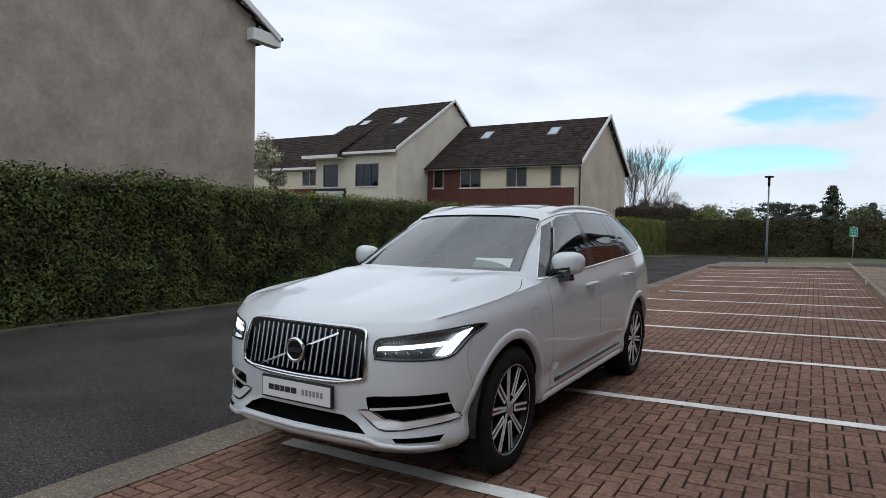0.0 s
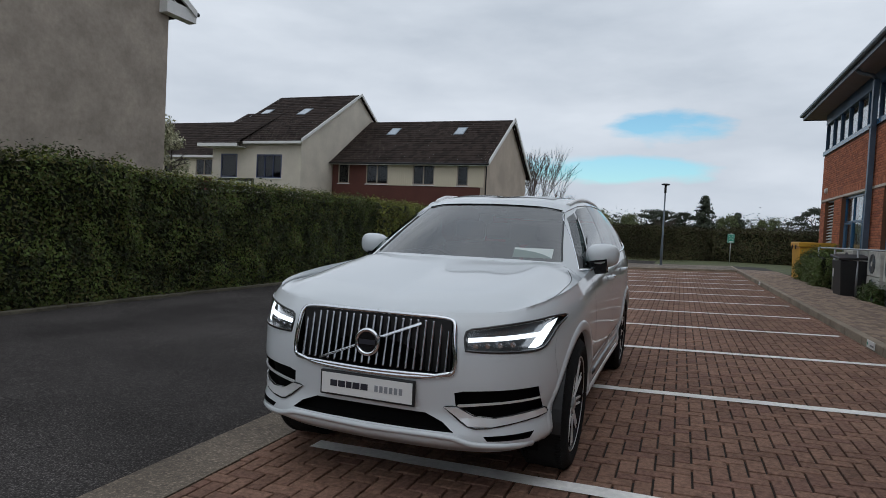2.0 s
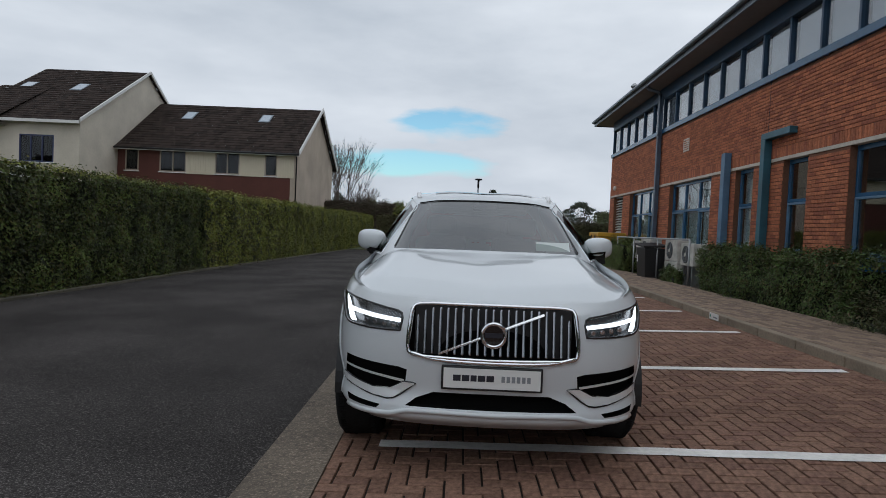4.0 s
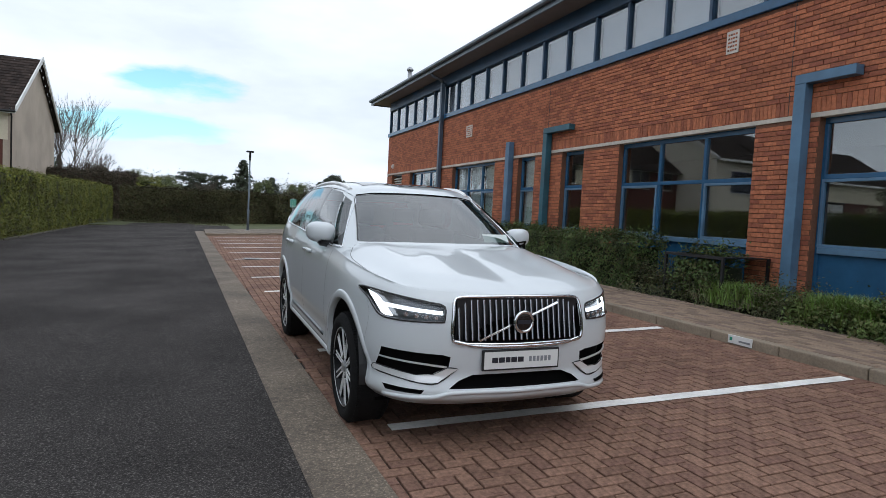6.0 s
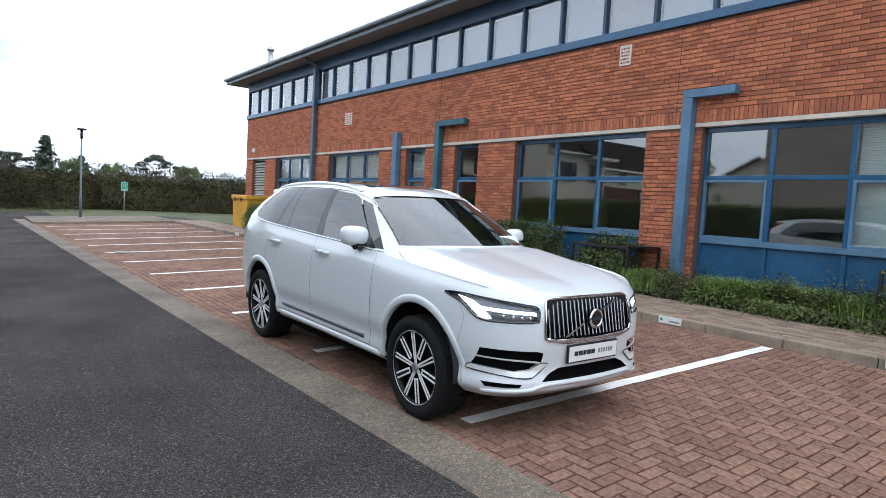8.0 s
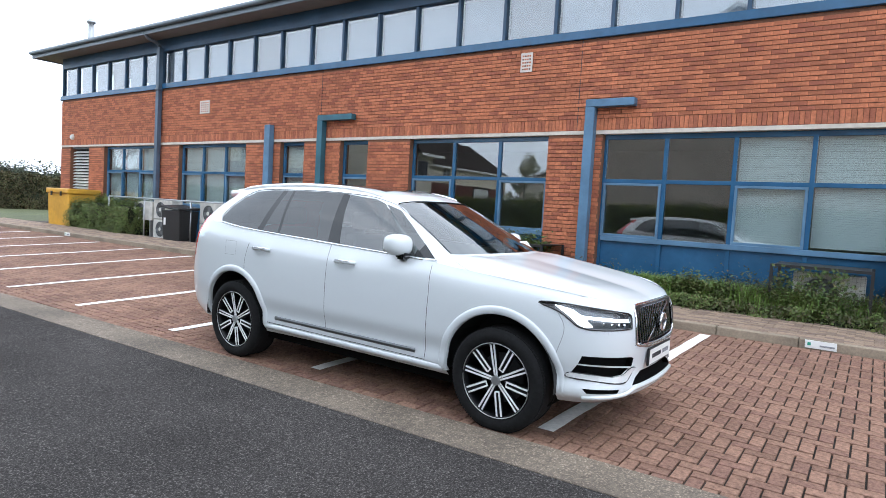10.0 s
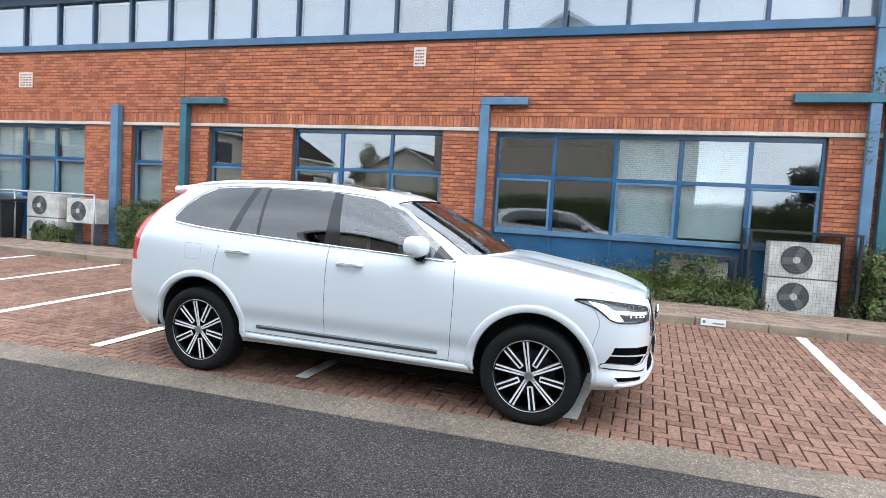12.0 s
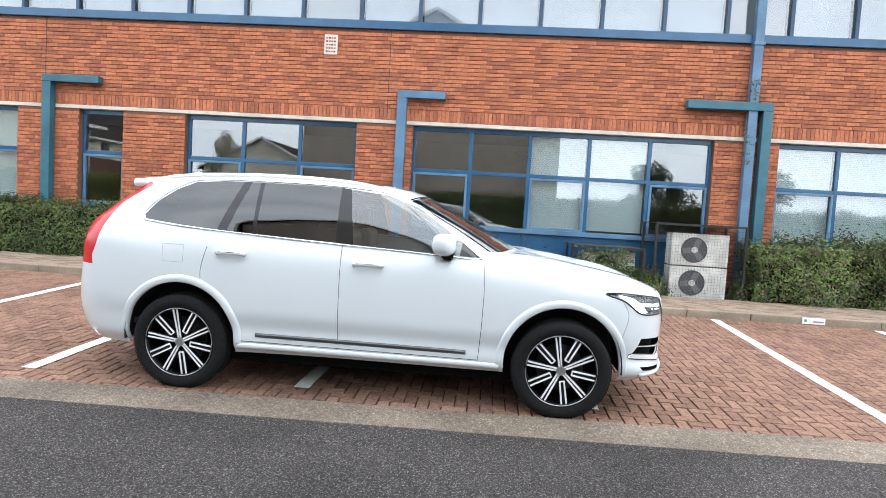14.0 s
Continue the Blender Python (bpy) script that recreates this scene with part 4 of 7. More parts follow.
def ribbon(name, pts, d, width, off, mat, parent=None, n=8, label=""):
    """A narrow strip lying on the body along points."""
    cur = spline(pts, n)
    line = [on_body(p[0], p[1], p[2], d, off) for p in cur]
    verts, faces = [], []
    s = -1 if pts[len(pts) // 2][0] < 0 else 1
    dd = Vector((d[0] * s, d[1], d[2])).normalized()
    for i, p in enumerate(line):
        t = (line[min(i + 1, len(line) - 1)] - line[max(i - 1, 0)]).normalized()
        w = t.cross(dd).normalized() * width / 2
        verts += [p - w, p + w, p + w * 0.8 + dd * 0.0, p - w * 0.8]
    for i in range(len(line) - 1):
        a, b = 4 * i, 4 * i + 4
        faces.append((a, a + 1, b + 1, b))
    ob = mesh_of(name, verts, faces, mat, parent or car)
    if label:
        tagged(ob, label)
    return ob


def bead(name, pts, d, r, off, mat, parent=None, n=6, closed=False, label="", seg=6):
    """A round trim bead lying on the body along points."""
    cur = spline(pts + ([pts[0]] if closed else []), n)
    if closed:
        cur = cur[:-1]
    return tube(name, [on_body(p[0], p[1], p[2], d, off) for p in cur], r, mat, parent or car, seg, label, closed)


def panel_blob(name, poly, axis, d, depth, off, mat, parent=None, label="", cells=0.03, mirror=1):
    """A plate that follows the body: outline poly in (x, z) or (y, z), seen along d."""
    bm = bmesh.new()
    if axis == "front":
        vs_ = [bm.verts.new((p[0], 0, p[1])) for p in poly]
    else:
        vs_ = [bm.verts.new((0, p[0], p[1])) for p in poly]
    bm.faces.new(vs_)
    k = 0 if axis == "front" else 1
    for ax, i in ((k, 0), (2, 1)):
        lo_, hi_ = min(p[i] for p in poly), max(p[i] for p in poly)
        q = lo_ + cells
        while q < hi_:
            co, no = [0, 0, 0], [0, 0, 0]
            co[ax], no[ax] = q, 1
            bmesh.ops.bisect_plane(bm, geom=list(bm.verts) + list(bm.edges) + list(bm.faces), plane_co=co, plane_no=no)
            q += cells
    bmesh.ops.triangulate(bm, faces=[f for f in bm.faces if len(f.verts) > 4])
    for v in bm.verts:
        x, y, z = (v.co.x, 2.0, v.co.z) if axis == "front" else (0.9, v.co.y, v.co.z)
        v.co = on_body(x, y, z, d, off)
    r = bmesh.ops.extrude_face_region(bm, geom=list(bm.faces))
    for g in r["geom"]:
        if isinstance(g, bmesh.types.BMVert):
            g.co -= Vector(d).normalized() * depth
    bmesh.ops.recalc_face_normals(bm, faces=bm.faces)
    if mirror < 0:
        for v in bm.verts:
            v.co.x = -v.co.x
        bmesh.ops.reverse_faces(bm, faces=bm.faces)
    return part(name, bm, mat, parent or car, label)


FR, SD = (0, 1, 0), (1, 0, 0)
# grille: chrome frame, upright bars with bright ribs, diagonal bar and badge
grille = part("grille", (lambda b: (add_box(b, -0.42, 0.42, 2.275, 2.297, 0.675, 0.935), b)[1])(bmesh.new()), M_BLACK, car)
gl = [(0, 2, .945), (.20, 2, .944), (.38, 2, .941), (.43, 2, .924), (.445, 2, .85), (.452, 2, .70), (.42, 2, .674), (.30, 2, .667), (0, 2, .662)]
loop = gl + [(-x, y, z) for x, y, z in gl[::-1][1:-1]]
bead("grille_frame", loop, FR, 0.011, 0.004, M_CHROME, grille, 4, True, "bright chrome grille frame", 8)
bead("lower_frame", [(-.44, 2, .685), (-.3, 2, .656), (0, 2, .648), (.3, 2, .656), (.44, 2, .685)], FR, 0.012, 0.004, M_CHROME, grille, 6, False, "bright chrome lower grille trim", 8)
for k in range(-10, 11):
    x = k * 0.0405
    p0, p1 = on_body(x, 2, 0.70, FR, 0), on_body(x, 2, 0.915, FR, 0)
    bm = bmesh.new()
    vs_ = add_box(bm, x - 0.0085, x + 0.0085, -0.04, 0.0, 0.682, 0.93, 0.0075)
    for v in bm.verts:
        t = (v.co.z - 0.70) / 0.215
        v.co.y += p0.y + (p1.y - p0.y) * t - 0.002
    part("grille_bar", bm, M_GRILLEBAR, grille)
bm = bmesh.new()
add_box(bm, -0.30, 0.30, 0, 0.012, -0.006, 0.006, 0.003)
bmesh.ops.transform(bm, matrix=Matrix.Translation((0.01, on_body(0, 2, .8, FR, 0.004).y, 0.80)) @ Matrix.Rotation(radians(22), 4, "Y") @ Matrix.Scale(-1, 4, (1, 0, 0)) @ Matrix.Scale(-1, 4, (1, 0, 0)), verts=bm.verts)
for v in bm.verts:
    v.co.y = on_body(v.co.x, 2, v.co.z, FR, 0).y + (0.012 if v.co.y > 2.35 else 0.0)
part("diagonal_bar", bm, M_CHROME, grille, "bright chrome diagonal bar")
yb = on_body(0, 2, .80, FR, 0.0).y


def disc(name, c, r, depth, mat, parent, axis="Y", seg=32, bevel=0.004, label=""):
    bm = bmesh.new()
    bmesh.ops.create_cone(bm, cap_ends=True, segments=seg, radius1=r, radius2=r, depth=depth)
    bmesh.ops.bevel(bm, geom=[e for e in bm.edges if len(e.link_faces) == 2 and max(len(f.verts) for f in e.link_faces) > 4], offset=bevel, segments=2, affect="EDGES")
    rot = {"Y": Matrix.Rotation(radians(90), 4, "X"), "X": Matrix.Rotation(radians(90), 4, "Y"), "Z": Matrix.Identity(4)}[axis]
    bmesh.ops.transform(bm, matrix=Matrix.Translation(c) @ rot, verts=bm.verts)
    return part(name, bm, mat, parent, label)


disc("badge_disc", (0, yb + 0.014, .80), 0.058, 0.02, M_GLOSSBLACK, grille)
tube("badge_ring", [(0.061 * math.cos(t), yb + 0.022, .80 + 0.061 * math.sin(t)) for t in np.linspace(0, 2 * math.pi, 32, endpoint=False)], 0.011, M_CHROME, grille, 8, "chrome badge ring", True)
box("badge_band", -0.046, 0.046, yb + 0.024, yb + 0.028, .788, .812, M_INK, grille)

# plate with plain bars in place of the lettering
plate = box("number_plate", -0.268, 0.268, yb + 0.012, yb + 0.03, .503, .632, M_BLACK, car, 0.006, "white dealer plate in a black holder")
box("plate_face", -0.256, 0.256, yb + 0.03, yb + 0.033, .515, .62, M_PLATE, plate)
x = -0.205
for wdt in (0.040, 0.040, 0.032, 0.040, 0.040):
    box("plate_mark", -x - wdt, -x, yb + 0.033, yb + 0.0345, .553, .585, M_INK, plate)
    x += wdt + 0.006
x = 0.05
for k in range(6):
    box("plate_mark", -x - 0.018, -x, yb + 0.033, yb + 0.0345, .553, .585, M_INK_GREY, plate)
    x += 0.027
plate.location.y -= 0.012

for s in (1, -1):
    # headlamp: dark well, lit tee, lens
    lamp = part("headlamp", region_mesh(R_LAMP, (s,), 0.055, (-0.35 * s, -0.9, 0)), M_LAMPWELL, car, "lit headlamp with a white tee-shaped lamp")
    panel("lens", R_LAMP, (s,), G_LENS, lamp).visible_shadow = False
    D = (0.5, 1, 0)
    panel_blob("daytime_lamp", [(.506, .838), (.506, .858), (.66, .872), (.815, .889), (.815, .868), (.66, .851)], "front", FR, 0.012, -0.012, M_DRL, lamp, "lit white bar of the tee", 0.03, s)
    panel_blob("daytime_lamp", [(.806, .812), (.775, .815), (.838, .925), (.872, .947), (.866, .920), (.840, .855), (.826, .824)], "front", FR, 0.012, -0.011, M_DRL, lamp, "lit white head of the tee", 0.03, s)
    for kk in range(4):
        c = on_body(s * (.545 + 0.056 * kk), 2, .820 + 0.004 * kk, FR, -0.018)
        disc("lamp_cell", tuple(c), 0.013, 0.012, M_CHROME, lamp, seg=12)
    bead("lamp_rim", [(s * x_, 2, z_) for x_, z_ in ((.500, .797), (.495, .886), (.58, .908), (.70, .929), (.79, .945), (.874, .961), (.896, .952), (.872, .902), (.852, .850), (.832, .815), (.79, .800), (.62, .795))], FR, 0.007, 0.001, M_GLOSSBLACK, lamp, 3, True)
    # fog housing: black recess, chrome bars
    fog = part("fog_housing", region_mesh(R_FOG, (s,), 0.05, (-0.3 * s, -0.95, 0)), M_VOID, car)
    panel_blob("fog_bar", [(.47, .530), (.60, .545), (.825, .566), (.825, .557), (.60, .535), (.47, .518)], "front", FR, 0.014, 0.004, M_TRIM_BRIGHT, fog, "slim chrome bar", 0.04, s)
    panel_blob("fog_trim", [(.405, .516), (.47, .520), (.545, .478), (.64, .470), (.835, .502), (.842, .470), (.63, .428), (.525, .428)], "front", FR, 0.02, 0.010, M_TRIM_BRIGHT, fog, "bright chrome corner trim", 0.04, s)
    bead("trim_edge", [(s * x_, 2, z_) for x_, z_ in ((.405, .516), (.525, .426), (.63, .426), (.744, .448), (.842, .468), (.835, .502), (.64, .470), (.545, .478), (.47, .520))], FR, 0.0045, 0.004, M_GLOSSBLACK, fog, 3, True)
    part("lower_slot", region_mesh(R_LOWSLOT, (s,), 0.04), M_VOID, car)
    panel_blob("washer_cover", [(.60, .775), (.70, .782), (.695, .762), (.605, .757)], "front", FR, 0.003, 0.002, M_CAR, car, "", 0.04, s)

    ribbon("screen_edge", [(s * x_, .9, z_) for x_, z_ in ((.692, 1.20), (.655, 1.31), (.614, 1.44), (.575, 1.553))], FR, 0.018, 0.003, M_PILLAR)
ribbon("screen_edge", [(.001, .9, 1.598), (.25, .9, 1.594), (.42, .9, 1.587), (.56, .9, 1.566)], FR, 0.014, 0.003, M_PILLAR)
ribbon("screen_edge", [(-.001, .9, 1.598), (-.25, .9, 1.594), (-.42, .9, 1.587), (-.56, .9, 1.566)], FR, 0.014, 0.003, M_PILLAR)

# front lip
lip = [(-.80, 2, .335), (-.55, 2, .345), (-.44, 2, .372), (0, 2, .372), (.44, 2, .372), (.55, 2, .345), (.80, 2, .335)]
bead("front_lip", lip, FR, 0.016, 0.0, M_CAR, car, 8)

for s in (1, -1):
    # seams
    for nm, pts in (("door_seam", [(.9, .862, 1.14), (.9, .877, .91), (.9, .875, .78), (.9, .872, .64), (.9, .858, .38)]),
                    ("door_seam", [(.9, -.235, 1.19), (.9, -.232, .8), (.9, -.228, .38)]),
                    ("door_seam", [(.9, -1.285, 1.12), (.9, -1.31, 1.02), (.9, -1.325, .93), (.9, -1.322, .87)]),
                    ("sill_seam", [(.9, .858, .385), (.9, 0, .39), (.9, -1.0, .395)]),
                    ("fender_seam", [(.9, 1.93, .62), (.9, 1.97, .80), (.9, 1.90, .93)])):
        ribbon(nm, [(s * x_, y_, z_) for x_, y_, z_ in pts], SD, 0.0045, 0.0012, M_SEAM if nm == "fender_seam" else M_GAP)
    ribbon("hood_seam", [(s * .75, .98, 1.2), (s * .805, 1.15, 1.2), (s * .815, 1.5, 1.2), (s * .81, 1.75, 1.2), (s * .80, 1.88, 1.2)], (0, 0, 1), 0.0045, 0.0012, M_GAP)
    flap = [(.9, 1.24, .98), (.9, 1.10, .98), (.9, 1.10, .88), (.9, 1.24, .88), (.9, 1.24, .98)] if s < 0 else [(.9, -1.47, 1.12), (.9, -1.64, 1.12), (.9, -1.635, .985), (.9, -1.47, .985), (.9, -1.47, 1.12)]
    for pa, pb in zip(flap, flap[1:]):
        ribbon("flap_seam", [(s * pa[0], pa[1], pa[2]), (s * pb[0], pb[1], pb[2])], SD, 0.0025, 0.0012, M_SEAM, None, 3)
    # window brightwork
    dlo = [(.9, .845, 1.141), (.9, .1, 1.178), (.9, -.3, 1.193), (.9, -1.2, 1.240), (.9, -1.53, 1.262), (.9, -1.83, 1.293)]
    bead("belt_trim", [(s * x_, y_, z_) for x_, y_, z_ in dlo], SD, 0.007, 0.002, M_CHROME, car, 8, False, "bright chrome belt trim")
    up = [(.9, .845, 1.141), (.9, .525, 1.385), (.9, .32, 1.522), (.9, .07, 1.606), (.9, -.19, 1.634), (.9, -.55, 1.647), (.9, -.95, 1.648), (.9, -1.26, 1.645), (.9, -1.51, 1.623), (.9, -1.65, 1.555), (.9, -1.768, 1.455), (.9, -1.853, 1.335), (.9, -1.83, 1.293)]
    bead("window_trim", [(s * x_, y_, z_) for x_, y_, z_ in up], SD, 0.0055, 0.002, M_CHROME, car, 8, False, "bright chrome window trim")
    # arch lips
    for wy in (WHEEL_Y, -WHEEL_Y):
        pts = []
        verts, faces = [], []
        for i, t in enumerate(np.linspace(-0.13, math.pi + 0.13, 40)):
            ri = []
            for r_, o in ((0.440, -0.03), (0.440, 0.006), (0.447, 0.012), (0.485, 0.013), (0.497, 0.004), (0.503, -0.004)):
                y_, z_ = wy + r_ * math.cos(t), 0.388 + r_ * math.sin(t)
                yq, zq = wy + 0.503 * math.cos(t), 0.388 + 0.503 * math.sin(t)
                p = on_body(s * .9, yq, max(zq, 0.30), SD, 0)
                ri.append((p.x + s * o, y_, z_))
            verts += ri
        n_ = 6
        for i in range(39):
            for k in range(n_ - 1):
                q = (i * n_ + k, i * n_ + k + 1, (i + 1) * n_ + k + 1, (i + 1) * n_ + k)
                faces.append(q if s < 0 else q[::-1])
        mesh_of("wheel_arch", verts, faces, M_CAR, car, True)
        # well
        verts, faces = [], []
        for i, t in enumerate(np.linspace(-0.1, math.pi + 0.1, 24)):
            for xx in (0.55, 0.915):
                verts.append((s * xx, wy + 0.452 * math.cos(t), 0.388 + 0.452 * math.sin(t)))
        for i in range(23):
            faces.append((2 * i, 2 * i + 1, 2 * i + 3, 2 * i + 2))
        faces.append(tuple(range(0, 48, 2)))
        mesh_of("wheel_well", verts, faces, M_BLACK, car)
    # chrome sill strip, sill
    bead("sill_strip", [(s * .9, .765, .438), (s * .9, 0, .444), (s * .9, -.88, .450)], SD, 0.019, -0.003, M_STRIP2, car, 8, False, "dark satin silver sill strip")
    bead("sill", [(s * .9, 1.02, .345), (s * .9, 0, .35), (s * .9, -1.02, .355)], SD, 0.03, -0.008, M_CAR, car, 8, seg=10)
    # handles
    for d_, (yh, zh) in ((doors[s][0], (-.02, 1.052)), (doors[s][1], (-1.095, 1.074))):
        pts = [on_body(s * .9, yh - 0.11, zh, SD, 0.0), on_body(s * .9, yh - 0.085, zh, SD, 0.03), on_body(s * .9, yh, zh, SD, 0.038), on_body(s * .9, yh + 0.085, zh, SD, 0.03), on_body(s * .9, yh + 0.11, zh, SD, 0.0)]
        tube("handle", [tuple(p) for p in spline([tuple(q) for q in pts], 4)], 0.017, M_CAR, d_, 8)
        tube("handle_strip", [(p.x + s * 0.013, p.y, p.z + 0.009) for p in pts[1:4]], 0.007, M_CHROME, d_, 6, "chrome strip along the door handle")
    # mirrors
    bm = bmesh.new()
    bmesh.ops.create_uvsphere(bm, u_segments=24, v_segments=14, radius=1.0)
    for v in bm.verts:
        x_, y_, z_ = v.co
        v.co = Vector((math.copysign(abs(x_) ** 0.75, x_) * 0.118, math.copysign(abs(y_) ** 0.8, y_) * 0.085, math.copysign(abs(z_) ** 0.7, z_) * 0.085))
        v.co.y -= max(0, v.co.x) * 0.25 * 1
        v.co.z += v.co.x * 0.03
        v.co.x *= s
        v.co += Vector((s * 0.922, 0.560, 1.245))
    mir = part("door_mirror", bm, M_CAR, car, "white door mirror on a black foot", True)
    bm = bmesh.new()
    bmesh.ops.create_cube(bm, size=1)
    for v in bm.verts:
        v.co = Vector((s * (0.885 + v.co.x * 0.13), 0.585 + v.co.y * 0.09, 1.155 + v.co.z * 0.07 + (0.015 if v.co.x > 0 else -0.005)))
    bmesh.ops.bevel(bm, geom=list(bm.edges), offset=0.015, segments=2, affect="EDGES")
    part("mirror_foot", bm, M_GLOSSBLACK, mir)
    box("mirror_glass", 0.835 if s > 0 else -1.01, 1.01 if s > 0 else -0.835, 0.472, 0.476, 1.188, 1.30, M_CHROME, mir)
    # roof rails
    rail = [(s * .575, .06, 1.635), (s * .585, -.02, 1.655), (s * .605, -.25, 1.69), (s * .615, -.8, 1.708), (s * .605, -1.4, 1.69), (s * .59, -1.72, 1.66), (s * .58, -1.82, 1.64)]
    tube("roof_rail", [(p[0], p[1], p[2] - 0.012) for p in spline(rail, 8)], 0.02, M_RIM, car, 8, "satin silver roof rail")

# sunroof, spoiler, paper, sensor housing
verts, faces = [], []
for y_ in np.linspace(-0.02, -0.95, 12):
    for x_ in np.linspace(-0.44, 0.44, 9):
        p, nn, _, _ = BODY_BVH.ray_cast(Vector((abs(x_), y_, 3)), Vector((0, 0, -1)))
        verts.append((x_, y_, (p.z if p else 1.7) + 0.004))
for i in range(11):
    for j in range(8):
        a = i * 9 + j
        faces.append((a, a + 1, a + 10, a + 9))
mesh_of("sunroof", verts, faces, M_GLOSSBLACK, car, True)
bm = bmesh.new()
add_box(bm, -0.57, 0.57, -2.20, -1.80, 1.575, 1.648, 0.03)
for v in bm.verts:
    v.co.z -= (abs(v.co.x) / 0.58) ** 2 * 0.03
    v.co.y += (abs(v.co.x) / 0.58) ** 3 * 0.10
part("spoiler", bm, M_CAR, car)
paper = box("windscreen_paper", -0.63, -0.37, 0.955, 0.96, 1.215, 1.28, M_PAPER, car, 0, "pale green paper notice behind the windscreen")
for v in paper.data.vertices:
    v.co.y -= (v.co.z - 1.215) * 0.9 - 0.03
    v.co.y -= (abs(v.co.x) - 0.4) * 0.25
box("sensor_housing", -0.10, 0.10, 0.18, 0.36, 1.525, 1.575, M_BLACK, car, 0.01)
tube("roof_fin", [(0, -1.70, 1.67), (0, -1.82, 1.70), (0, -1.90, 1.68)], [0.02, 0.022, 0.008], M_CAR, car, 8)

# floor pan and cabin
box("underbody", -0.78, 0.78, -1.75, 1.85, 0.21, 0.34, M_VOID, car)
box("cabin_floor", -0.80, 0.80, -2.2, 1.0, 0.45, 0.50, M_DARK, car)
bm = bmesh.new()
add_box(bm, -0.70, 0.70, 0.50, 0.98, 0.85, 1.125, 0.05)
part("dashboard", bm, M_BLACK, car)
for sx in (-0.38, 0.38):
    for sy in (0.0, -0.95):
        seat = box("seat", sx - 0.25, sx + 0.25, sy - 0.25, sy + 0.28, 0.55, 0.75, M_SEAT, car, 0.05)
        bm = bmesh.new()
        add_box(bm, sx - 0.24, sx + 0.24, sy - 0.36, sy - 0.22, 0.7, 1.28, 0.05)
        part("backrest", bm, M_SEAT, seat)
        bm = bmesh.new()
        add_box(bm, sx - 0.14, sx + 0.14, sy - 0.37, sy - 0.27, 1.31, 1.48, 0.04)
        part("headrest", bm, M_SEAT, seat)
tube("steering_wheel", [(0.38 + 0.18 * math.cos(t), 0.50 + 0.06 * math.sin(t), 1.06 + 0.17 * math.sin(t)) for t in np.linspace(0, 2 * math.pi, 24, endpoint=False)], 0.015, M_BLACK, car, 8, "", True)


